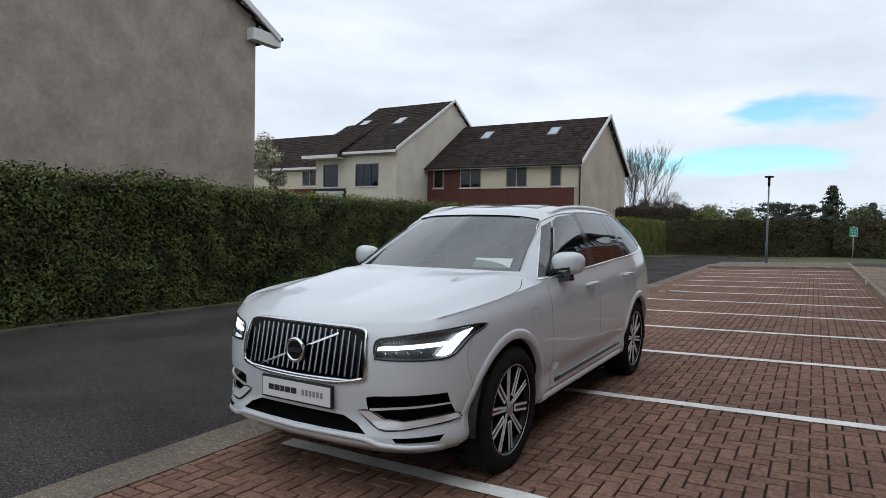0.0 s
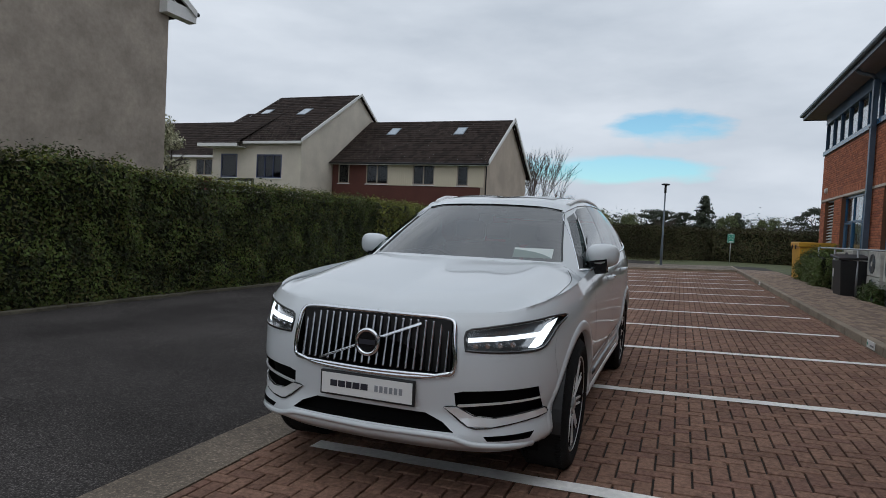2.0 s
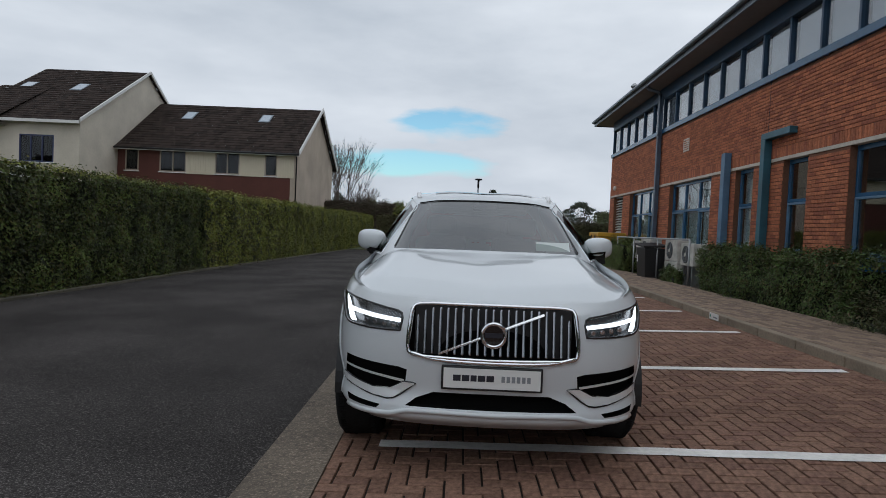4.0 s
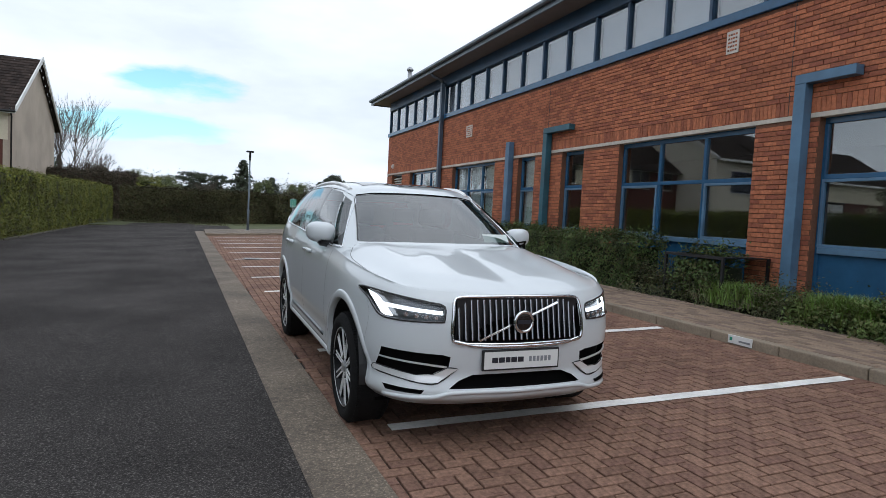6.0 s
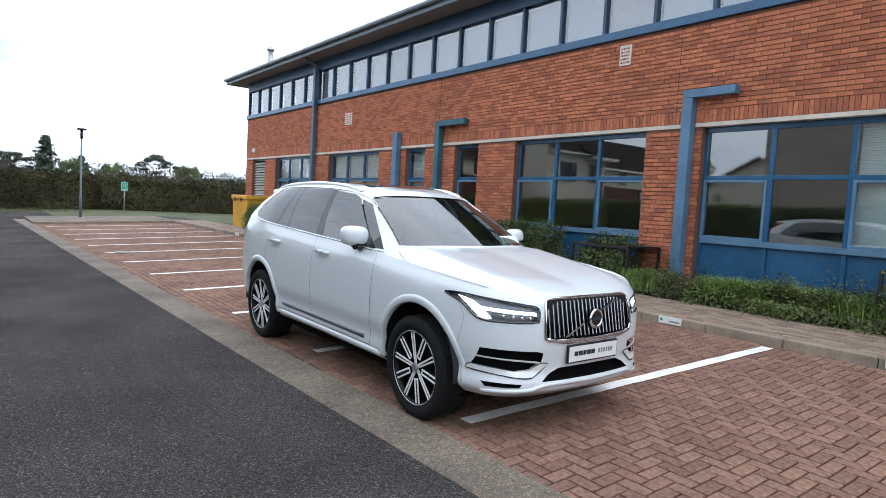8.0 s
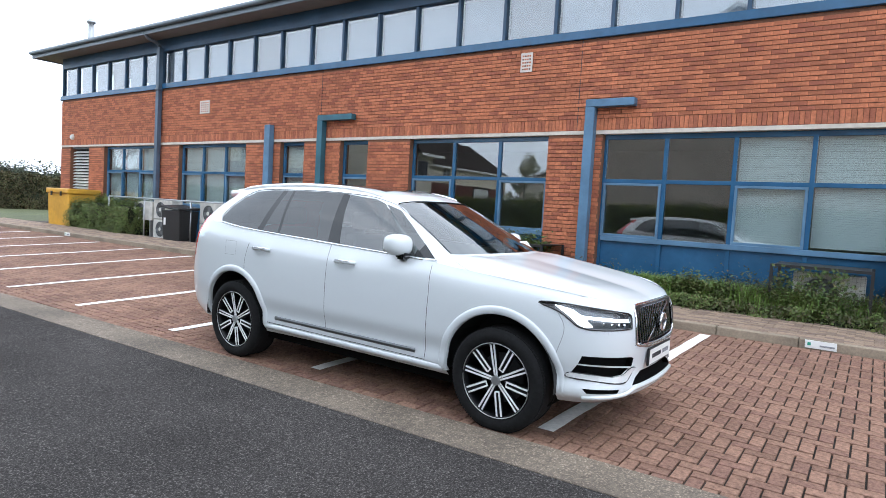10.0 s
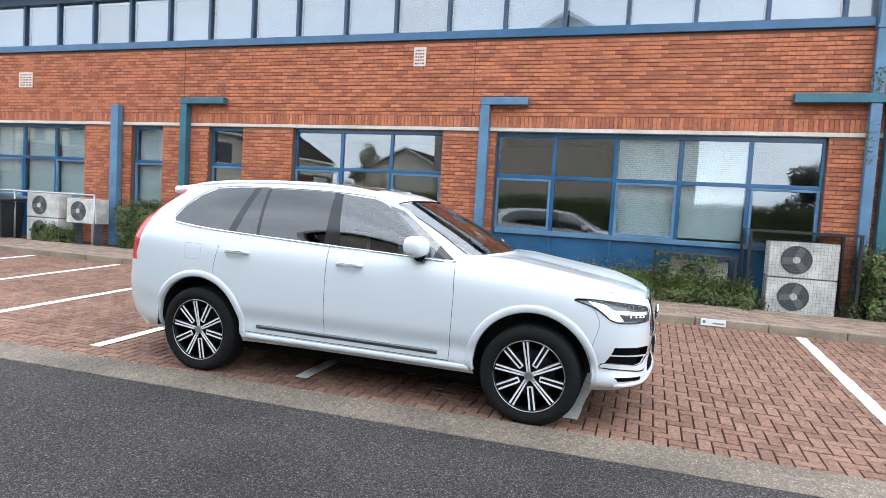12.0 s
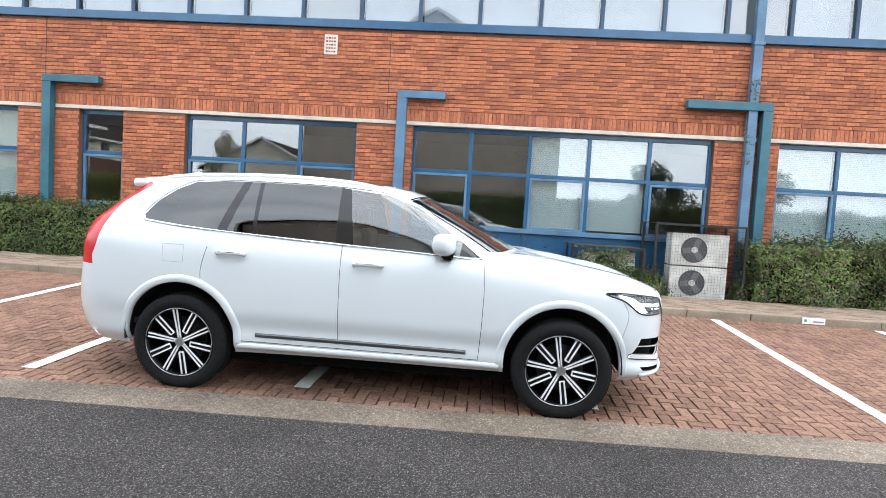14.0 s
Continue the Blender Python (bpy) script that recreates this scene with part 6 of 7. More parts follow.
disc("globe", (-0.06, 27.0, 3.42), 0.09, 0.06, M_WHITE, lampw, "X", 20, 0.02)
for y in (6.8, 13.74):
    tagged(box("movement_joint", -0.0015, 0.012, y - 0.006, y + 0.006, HEAD + 0.08, BAND - 0.01, M_GAP), "dark sealant movement joint in the brickwork", "joint", kind="structure")

# ---- lamp post and sign ----
post = thing("street_lamp", "slim grey lamp post with a flat disc head", "street lamp")
LX, LY = -5.8, 32.75
lz = gz(LX) + 0.085
tube("pole", [(LX, LY, lz), (LX, LY, lz + 1.0), (LX, LY, lz + 1.05), (LX, LY, 3.95)], [0.06, 0.06, 0.04, 0.035], M_FASCIA, post, 12)
tube("neck", [(LX, LY, 3.6), (LX, LY, 3.98)], 0.055, M_BLACK, post, 10)
disc("head", (LX, LY, 4.02), 0.20, 0.07, M_BLACK, post, "Z", 28, 0.02)
box("base_plate", LX - 0.13, LX + 0.13, LY - 0.13, LY + 0.13, lz - 0.002, lz + 0.02, M_STEEL, post)
sign = thing("assembly_sign", "green and white assembly point sign on a post", "sign")
box("board", -2.19, -1.78, 43.9, 43.92, 1.32, 1.88, M_GREEN, sign, 0.003)
box("border", -2.17, -1.80, 43.89, 43.899, 1.34, 1.86, M_WHITE, sign)
box("field", -2.155, -1.815, 43.88, 43.889, 1.355, 1.845, M_GREEN, sign)
for k in range(4):
    a = k * math.pi / 2 + math.pi / 4
    cx_, cz_ = -1.985 + 0.10 * math.cos(a), 1.64 + 0.10 * math.sin(a)
    bm = bmesh.new()
    add_box(bm, -0.05, 0.05, -0.003, 0.003, -0.016, 0.016)
    bmesh.ops.rotate(bm, verts=bm.verts, cent=(0, 0, 0), matrix=Matrix.Rotation(-a, 3, "Y"))
    bmesh.ops.translate(bm, verts=bm.verts, vec=(cx_, 43.876, cz_))
    part("arrow_mark", bm, M_WHITE, sign)
box("text_bar", -2.10, -1.87, 43.873, 43.879, 1.39, 1.44, M_WHITE, sign)
tube("pole", [(-1.985, 43.95, -0.1), (-1.985, 43.95, 1.95)], 0.03, M_STEEL, sign)

# drain gully in the bay edge, and ivy on the pipes
gully = thing("drain_gully", "dark cast iron drain grate by the concrete strip", "drain")
box("frame", -7.05, -6.60, 16.8, 17.25, gz(-6.8) - 0.03, gz(-6.8) + 0.009, M_BLACK, gully)
for k in range(7):
    box("bar", -7.02 + k * 0.06, -6.99 + k * 0.06, 16.84, 17.21, gz(-6.8) + 0.0095, gz(-6.8) + 0.014, M_STEEL, gully)
r5 = random.Random(5)
for y, z0, z1, n_ in ((0.05, 3.72, 4.15, 60), (0.12, 2.6, 3.3, 50)):
    P = [Vector((-0.2 + r5.gauss(0, .02), y + r5.gauss(0, .05), r5.uniform(z0, z1))) for _ in range(n_)]
    a_, b_ = leaf_cards(P, [Vector((-1, 0, 0.2))] * n_, 0.025, r5)
    tagged(mesh_of("ivy_sprig", a_, b_, M_LEAF_B), "small ivy sprig growing on the downpipe", "plant", kind="stuff")
P = []
for _ in range(620):
    k = r5.choice((2.3, 2.45, 2.62, 2.8, 3.05))
    P.append(Vector((-0.985 + r5.gauss(0, .012), k + r5.gauss(0, .07), 0.35 + 0.62 * r5.random() ** 1.3)))
a_, b_ = leaf_cards(P, [Vector((-1, 0, 0.3))] * len(P), 0.03, r5)
tagged(mesh_of("climbing_ivy", a_, b_, M_LEAF_B), "light green ivy climbing the low mesh cage", "plant", kind="stuff")

# ---- houses beyond the hedge ----
M_TRIM = material("white_trim", (0.7, 0.69, 0.67), 0.5, var=0.05)
M_NAVY = material("navy_frame", (0.02, 0.03, 0.09), 0.4)
M_TANFRAME = material("tan_frame", (0.32, 0.27, 0.21), 0.5)
G_HOUSE = glass("house_glass", (0.4, 0.43, 0.46), 1.5, 0.0)


def roof_tiles(t, x0, x1, y_eave, z_eave, y_ridge, z_ridge, mat):
    """One roof slope of overlapping tile courses, each course a stepped strip."""
    n = max(6, int(math.hypot(y_ridge - y_eave, z_ridge - z_eave) / 0.33))
    verts, faces = [], []
    for k in range(n):
        a, b = k / n, (k + 1.12) / n
        ya, za = y_eave + (y_ridge - y_eave) * a, z_eave + (z_ridge - z_eave) * a + 0.035
        yb, zb = y_eave + (y_ridge - y_eave) * min(b, 1), z_eave + (z_ridge - z_eave) * min(b, 1) + 0.002
        x = x0 - (0.15 if k % 2 else 0)
        while x < x1:
            xa, xb = max(x, x0) + 0.006, min(x + 0.3, x1)
            if xb - xa > 0.05:
                i = len(verts)
                w = rng.gauss(0, 0.004)
                verts += [(xa, ya, za - 0.04), (xb, ya, za - 0.04), (xb, ya, za + w), (xa, ya, za + w), (xb, yb, zb), (xa, yb, zb)]
                faces += [(i, i + 1, i + 2, i + 3), (i + 3, i + 2, i + 4, i + 5)]
            x += 0.3
    ob = mesh_of("tiles", verts, faces, mat, t)
    return tagged(ob, kind="stuff")


def house_window(t, x0, x1, y, z0, z1, lights, frame_mat):
    """A window in a wall that faces south: frame, panes, sill."""
    bm = bmesh.new()
    f = 0.07
    add_box(bm, x0, x1, y - 0.03, y + 0.05, z1 - f, z1)
    add_box(bm, x0, x1, y - 0.03, y + 0.05, z0, z0 + f)
    for k in range(lights + 1):
        xc = x0 + (x1 - x0) * k / lights
        a, b = (xc, xc + f) if k == 0 else (xc - f, xc) if k == lights else (xc - f / 2, xc + f / 2)
        add_box(bm, a, b, y - 0.028, y + 0.05, z0 + f, z1 - f)
    w = part("window", bm, frame_mat, t)
    for k in range(lights):
        ob = box("pane", x0 + (x1 - x0) * k / lights + f / 2, x0 + (x1 - x0) * (k + 1) / lights - f / 2, y + 0.012, y + 0.018, z0 + f * .8, z1 - f * .8, G_HOUSE, w)
        ob.visible_shadow = False
    box("sill", x0 - 0.05, x1 + 0.05, y - 0.09, y - 0.002, z0 - 0.05, z0 - 0.003, M_TRIM, w)
    # dark box added behind the panes in place of the unlit room
    box("backing", x0, x1, y + 0.06, y + 0.27, z0, z1, M_DARK, w)
    return w


def front_wall(t, x0, x1, y, z0, z1, holes, mat, name="wall"):
    """A front wall with its window openings cut through (holes of x0, x1, z0, z1)."""
    xs_ = sorted({x0, x1} | {v for h in holes for v in h[:2]})
    zs_ = sorted({z0, z1} | {v for h in holes for v in h[2:]})
    bm = bmesh.new()
    for a, b in zip(xs_, xs_[1:]):
        for c, d in zip(zs_, zs_[1:]):
            mx, mz = (a + b) / 2, (c + d) / 2
            if not any(h[0] < mx < h[1] and h[2] < mz < h[3] for h in holes):
                add_box(bm, a, b, y, y + 0.3, c, d)
    bmesh.ops.remove_doubles(bm, verts=bm.verts, dist=0.0005)
    bm.verts.index_update()
    seen = {}
    for f in bm.faces:
        seen.setdefault(tuple(sorted(v.index for v in f.verts)), []).append(f)
    bmesh.ops.delete(bm, geom=[f for g in seen.values() if len(g) > 1 for f in g], context="FACES_ONLY")
    return part(name, bm, mat, t)


def gable(t, x0, x1, y0, yr, y1, z0, ze, zr, mat, name="gable_wall"):
    """An end wall with its gable."""
    pts = [(y0, z0), (y1, z0), (y1, ze), (yr, zr), (y0, ze)]
    vs_ = [(x0, y, z) for y, z in pts] + [(x1, y, z) for y, z in pts]
    n = len(pts)
    fs_ = [tuple(range(n))[::-1], tuple(range(n, 2 * n))] + [(i, (i + 1) % n, n + (i + 1) % n, n + i) for i in range(n)]
    return mesh_of(name, vs_, fs_, mat, t)


def skylight(t, xc, yc, slope_from, slope_to):
    (y0, z0), (y1, z1) = slope_from, slope_to
    k = (z1 - z0) / (y1 - y0)
    vs_ = []
    for dx, dy in ((-.36, -.5), (.36, -.5), (.36, .5), (-.36, .5)):
        vs_.append((xc + dx, yc + dy, z0 + k * (yc + dy - y0) + 0.10))
    vs_ += [(x, y, z - 0.16) for x, y, z in vs_]
    w = mesh_of("skylight", vs_, [(0, 1, 2, 3), (0, 4, 5, 1), (1, 5, 6, 2), (2, 6, 7, 3), (3, 7, 4, 0)], M_FASCIA, t)
    vs_ = []
    for dx, dy in ((-.29, -.42), (.29, -.42), (.29, .42), (-.29, .42)):
        vs_.append((xc + dx, yc + dy, z0 + k * (yc + dy - y0) + 0.106))
    mesh_of("pane", vs_, [(0, 1, 2, 3)], M_SKYGLASS, w)
    return w


M_SKYGLASS = material("skylight_glass", (0.45, 0.5, 0.55), 0.08, 0.7)


def bargeboards(t, x, y0, yr, y1, ze, zr, over=0.35, rise=0.04):
    for ya, yb in ((y0 - over, yr), (y1 + over, yr)):
        sl = (zr - ze) / (yr - y0)
        za = ze - sl * over
        bm = bmesh.new()
        v = add_box(bm, x - 0.02, x + 0.05, 0, 1, -0.06, 0.09 + rise)
        for p in bm.verts:
            f = p.co.y
            p.co.y = ya + (yb - ya) * f
            p.co.z = za + (zr - za) * f + p.co.z
        part("bargeboard", bm, M_TRIM, t)


# brown brick and cream house
hs = thing("house", "brown brick terraced house with cream boarded panels", "house")
BX0, BX1, BY, BYR, BY1, BE, BR = -27.06, -16.35, 36.5, 41.6, 46.7, 5.6, 8.85
wins = [(-26.6, -25.78, 4.0, 5.28), (-24.52, -22.92, 4.0, 5.28), (-21.18, -19.7, 4.0, 5.28), (-18.2, -17.46, 4.0, 5.28)]
front_wall(hs, BX0, BX1 - 0.3, BY, -0.5, BE, wins, M_RED)
gable(hs, BX1 - 0.3, BX1, BY, BYR, BY1, -0.5, BE, BR, M_GABLE)
for a, b in ((-22.92, -21.18), (-19.7, -18.2), (-17.46, -16.45)):
    pl = box("cladding", a, b, BY - 0.02, BY - 0.002, 3.93, 5.32, M_CLAD, hs)
    x = a
    while x + 0.15 <= b:
        box("board", x + 0.008, x + 0.142, BY - 0.032, BY - 0.021, 3.94, 5.31, M_CLAD, pl)
        x += 0.15
for (a, b, c, d), n_ in zip(wins, (1, 2, 2, 1)):
    house_window(hs, a, b, BY + 0.02, c, d, n_, M_TANFRAME)
roof_tiles(hs, BX0, BX1 + 0.3, BY - 0.4, BE - 0.25, BYR, BR + 0.08, M_TILE)
roof_tiles(hs, BX0, BX1 + 0.3, BY1 + 0.4, BE - 0.25, BYR, BR + 0.08, M_TILE)
box("fascia", BX0, BX1 + 0.3, BY - 0.42, BY - 0.38, BE - 0.4, BE - 0.26, M_TRIM, hs)
tube("gutter", [(BX0, BY - 0.46, BE - 0.3), (BX1 + 0.3, BY - 0.46, BE - 0.3)], 0.06, M_BLACK, hs, 8)
tube("downpipe", [(BX1 + 0.06, BY - 0.4, BE - 0.15), (BX1 + 0.06, BY - 0.06, BE - 0.5), (BX1 + 0.06, BY - 0.06, -0.4)], 0.04, M_BLACK, hs, 8)
bargeboards(hs, BX1 + 0.3, BY, BYR, BY1, BE + 0.02, BR + 0.05, 0.4, 0.10)
for x in (-24.4, -19.4):
    skylight(hs, x, 40.1, (BY, BE), (BYR, BR))

# cream rendered house with the taller roof, joined to the brown one
hw = thing("house", "cream rendered house with a steep tiled roof and a porch hood", "house")
WX0, WX1, WY, WYR, WY1, WE, WR = -33.9, -27.1, 32.85, 39.7, 46.5, 6.4, 10.45
SL = (WR - WE) / (WYR - WY)
wins = [(-33.2, -31.9, 3.95, 5.45), (-30.4, -28.5, 3.95, 5.42)]
front_wall(hw, WX0, WX1 - 0.3, WY, -0.5, WE, wins, M_CREAM)
gable(hw, WX1 - 0.3, WX1, WY, WYR, WY1, -0.5, WE, WR, M_CREAM)
gable(hw, WX0, WX0 + 0.3, WY + 0.3, WYR, WY1, -0.5, WE + 0.15, WR, M_CREAM)
house_window(hw, *wins[0][:2], WY + 0.02, *wins[0][2:], 1, M_NAVY)
house_window(hw, *wins[1][:2], WY + 0.02, *wins[1][2:], 3, M_NAVY)
roof_tiles(hw, WX0 + 0.2, WX1 + 0.2, WY - 0.4, WE - 0.2, WYR, WR + 0.08, M_TILE)
roof_tiles(hw, WX0 + 0.2, WX1 + 0.2, WY1 + 0.4, WE - 0.2, WYR, WR + 0.08, M_TILE)
roof_tiles(hw, WX0 - 0.4, -31.2, WY - 0.95, 6.02, WYR - 3.0, WR + 0.10 - 3.0 * SL, M_TILE)
box("fascia", -31.2, WX1 + 0.2, WY - 0.44, WY - 0.38, WE - 0.36, WE - 0.2, M_TRIM, hw)
box("porch_fascia", WX0 - 0.4, -31.2, WY - 1.0, WY - 0.94, 5.80, 6.01, M_TRIM, hw)
box("porch_soffit", WX0 - 0.4, -31.2, WY - 0.94, WY - 0.01, 5.81, 5.84, M_TRIM, hw)
bargeboards(hw, WX1 + 0.21, WY, WYR, WY1, WE + 0.02, WR + 0.05)
for x in (-32.9, -29.7):
    skylight(hw, x, 36.9, (WY, WE), (WYR, WR))
board = thing("notice_board", "white notice board in a dark frame before the house", "sign")
box("panel", -25.85, -24.0, 24.5, 24.54, 2.4, 3.1, M_WHITE, board)
box("frame", -25.95, -23.9, 24.48, 24.56, 3.101, 3.22, M_BLACK, board)
for x in (-25.95, -23.99):
    box("post", x, x + 0.09, 24.48, 24.56, -0.45, 3.1, M_BLACK, board)

# lower terrace further along
hl = thing("house", "low brown and cream terraced house behind", "house")
wins = [(-41.4, -40.2, 4.3, 5.5), (-38.4, -36.85, 4.3, 5.5)]
TE, TR = 5.9, 9.0
front_wall(hl, -52.0, -34.0, 36.2, -0.5, TE, wins, M_CLAD)
box("brick_base", -52.0, -34.0, 36.17, 36.198, -0.5, 4.1, M_RED, hl)
gable(hl, -52.3, -52.0, 36.2, 41.2, 46.0, -0.5, TE, TR, M_RENDER)
for a, b, c, d in wins:
    house_window(hl, a, b, 36.22, c, d, 2, M_TANFRAME)
roof_tiles(hl, -52.2, -34.0, 35.8, TE - 0.2, 41.2, TR + 0.05, M_TILE)
roof_tiles(hl, -52.2, -34.0, 46.4, TE - 0.2, 41.2, TR + 0.05, M_TILE)
box("fascia", -52.2, -34.0, 35.76, 35.8, TE - 0.35, TE - 0.18, M_TRIM, hl)

# the row stands further out than it was drawn, about a fifth
OUT = 1.22
FAR_OUT = Matrix.Translation((-5.5, 0.3, 1.4)) @ Matrix.Scale(OUT, 4) @ Matrix.Translation((5.5, -0.3, -1.4))
for h_ in (hs, hw, hl):
    for ch in h_.children:
        ch.data.transform(FAR_OUT)
        for sub in ch.children:
            sub.data.transform(FAR_OUT)

# the near grey gable
hg = thing("house", "tall house end with stained grey render", "house")
GX, GY0, GYR, GY1, GE, GR = -19.2, 1.4, 7.9, 14.47, 7.7, 11.3
gable(hg, GX - 0.35, GX, GY0, GYR, GY1, -0.5, GE, GR, M_RENDER)
box("side_wall", GX - 10, GX - 0.35, GY1 - 0.3, GY1 - 0.002, -0.5, GE, M_RENDER, hg)
box("side_wall", GX - 10, GX - 0.35, GY0 + 0.002, GY0 + 0.3, -0.5, GE, M_RENDER, hg)
gable(hg, GX - 10.3, GX - 10, GY0, GYR, GY1, -0.5, GE, GR, M_RENDER)
roof_tiles(hg, GX - 10.4, GX + 0.32, GY0 - 0.75, GE - 0.38, GYR, GR + 0.1, M_TILE)
roof_tiles(hg, GX - 10.4, GX + 0.32, GY1 + 0.75, GE - 0.38, GYR, GR + 0.1, M_TILE)
bargeboards(hg, GX + 0.3, GY0, GYR, GY1, GE + 0.03, GR + 0.06, 0.75)
box("eaves_box", GX + 0.001, GX + 0.29, GY1 - 0.35, GY1 + 0.78, GE - 0.62, GE - 0.26, M_TRIM, hg)
tube("gutter", [(GX - 10, GY1 + 0.82, GE - 0.34), (GX + 0.32, GY1 + 0.82, GE - 0.34)], 0.065, M_BLACK, hg, 8)

# the next house of the row, behind the grey one
hn = thing("house", "cream gabled house with a dark tiled roof behind the grey one", "house")
NX, NY0, NYR, NY1, NE, NR = -37.0, 18.5, 23.3, 28.1, 4.0, 6.4
gable(hn, NX - 0.35, NX, NY0, NYR, NY1, -0.5, NE, NR, M_CREAM)
gable(hn, NX - 9.3, NX - 9.0, NY0, NYR, NY1, -0.5, NE, NR, M_CREAM)
box("side_wall", NX - 9.0, NX - 0.35, NY0 + 0.002, NY0 + 0.3, -0.5, NE, M_CREAM, hn)
box("side_wall", NX - 9.0, NX - 0.35, NY1 - 0.3, NY1 - 0.002, -0.5, NE, M_CREAM, hn)
roof_tiles(hn, NX - 9.4, NX + 0.3, NY0 - 0.5, NE - 0.3, NYR, NR + 0.1, M_TILE)
roof_tiles(hn, NX - 9.4, NX + 0.3, NY1 + 0.5, NE - 0.3, NYR, NR + 0.1, M_TILE)
bargeboards(hn, NX + 0.3, NY0, NYR, NY1, NE + 0.03, NR + 0.06, 0.4)

# dark beech hedge and a bush behind the corner of the long hedge
hedge("hedge", "tall dark brown clipped beech hedge behind the road end", -22.5, -12.7, 54.2, 56.4, 3.2, -0.6, 26000, 0.075, M_BEECH, 27, "y0 top x1", 0.22, core=M_BROWN, fuzz=0.08)
hedge("bush", "rounded green bush at the end of the brown hedge", -12.8, -10.9, 54.6, 56.2, 2.6, -0.6, 6000, 0.075, M_LEAF_Y, 28, "y0 top x1", 0.45, fuzz=0.14)

# ---- trees ----
def limb(verts, faces, a, b, ra, rb, seg=5):
    a, b = Vector(a), Vector(b)
    d = (b - a).normalized()
    s = d.cross(Vector((0.3, 0.2, 1))).normalized()
    u = s.cross(d)
    i = len(verts)
    for p, r in ((a, ra), (b, rb)):
        for k in range(seg):
            t = 2 * math.pi * k / seg
            verts.append(p + (s * math.cos(t) + u * math.sin(t)) * r)
    for k in range(seg):
        q = (k + 1) % seg
        faces.append((i + k, i + q, i + seg + q, i + seg + k))


def branching(verts, faces, tips, p, d, length, r, depth, r_, spread=0.5):
    q = p + d * length
    limb(verts, faces, p, q, r, r * 0.7, 5 if depth > 1 else 3)
    tips.append(q)
    if depth == 0:
        return
    for _ in range(r_.choice((2, 3, 3)) if depth > 1 else 4):
        nd = (d + Vector((r_.gauss(0, spread), r_.gauss(0, spread), r_.gauss(0.12, spread * 0.6)))).normalized()
        branching(verts, faces, tips, q - d * length * r_.uniform(0, 0.35), nd, length * r_.uniform(0.6, 0.85), r * 0.7, depth - 1, r_, spread)


def bare_tree(x, y, z, h, seed, label, lean=0.0, spread=0.27, stems=4):
    r_ = random.Random(seed)
    t = thing("tree", label, "tree")
    v, f, tips = [], [], []
    for k in range(stems):
        d = Vector((lean + r_.gauss(0, spread), r_.gauss(0, spread), 1)).normalized()
        branching(v, f, tips, Vector((x + r_.gauss(0, .2), y, z)), d, h * 0.27, 0.05, 5, r_, spread)
    mesh_of("trunk", v, f, M_TWIG, t)
    return t


def leafy_tree(x, y, z, h, w, seed, label, mat, leaf=0.16, count=1800, trunk=0.35, flat=1.0):
    """Tapered trunk with limbs; the crown is many small leaves gathered round the limb ends."""
    r_ = random.Random(seed)
    t = thing("tree", label, "tree")
    v, f, tips = [], [], []
    base = Vector((x, y, z))
    top = base + Vector((r_.gauss(0, .1), r_.gauss(0, .1), h * 0.8))
    limb(v, f, base, top, 0.022 * h, 0.006 * h, 6)
    for _ in range(7):
        d = Vector((r_.gauss(0, 1), r_.gauss(0, 1), 0.7)).normalized()
        branching(v, f, tips, base.lerp(top, r_.uniform(0.5, 0.98)), d, w * 0.3, 0.006 * h, 2, r_, 0.45)
    mesh_of("trunk", v, f, M_BARK, t)
    P, N = [], []
    clumps = []
    for _ in range(26):
        a, rr, k = r_.uniform(0, 6.283), math.sqrt(r_.random()), r_.random()
        zz = h * (trunk * 0.8 + (1 - trunk * 0.8) * k)
        ww = w * math.sin(math.pi * (0.18 + 0.78 * k)) ** 0.7
        clumps.append((Vector((x + math.cos(a) * rr * ww, y + math.sin(a) * rr * ww, z + zz)), w * r_.uniform(0.18, 0.34)))
    for _ in range(count):
        c, s = r_.choice(clumps)
        d = Vector((r_.gauss(0, 1), r_.gauss(0, 1), r_.gauss(0, 1) * flat)).normalized()
        P.append(c + Vector((d.x, d.y, d.z * flat)) * s * r_.uniform(0.55, 1.05))
        N.append(d)
    a_, b_ = leaf_cards(P, N, leaf, r_)
    tagged(mesh_of("crown", a_, b_, mat, t), kind="stuff")
    return t


def conifer(x, y, z, h, w, seed, label):
    r_ = random.Random(seed)
    t = thing("tree", label, "tree")
    v, f = [], []
    limb(v, f, (x, y, z), (x, y, z + h), 0.02 * h, 0.01, 6)
    P, N = [], []
    for k in range(34):
        f_ = k / 34
        zz = z + h * (0.06 + 0.92 * f_)
        L = w * (1 - f_) ** 0.8 * r_.uniform(0.65, 1.15) + 0.15
        for _ in range(5):
            a = r_.uniform(0, 6.283)
            e = Vector((x + math.cos(a) * L, y + math.sin(a) * L, zz + L * 0.12))
            limb(v, f, (x, y, zz), e, 0.03, 0.01, 3)
            for q in range(16):
                s = r_.uniform(0.25, 1.05)
                P.append(Vector((x, y, zz)).lerp(e, s) + Vector((r_.gauss(0, .12), r_.gauss(0, .12), r_.gauss(-0.05, .1))))
                N.append(Vector((math.cos(a), math.sin(a), 0.3)))
    mesh_of("trunk", v, f, M_BARK, t)
    a_, b_ = leaf_cards(P, N, 0.22, r_)
    tagged(mesh_of("crown", a_, b_, M_LEAF_DARK, t), kind="stuff")
    return t


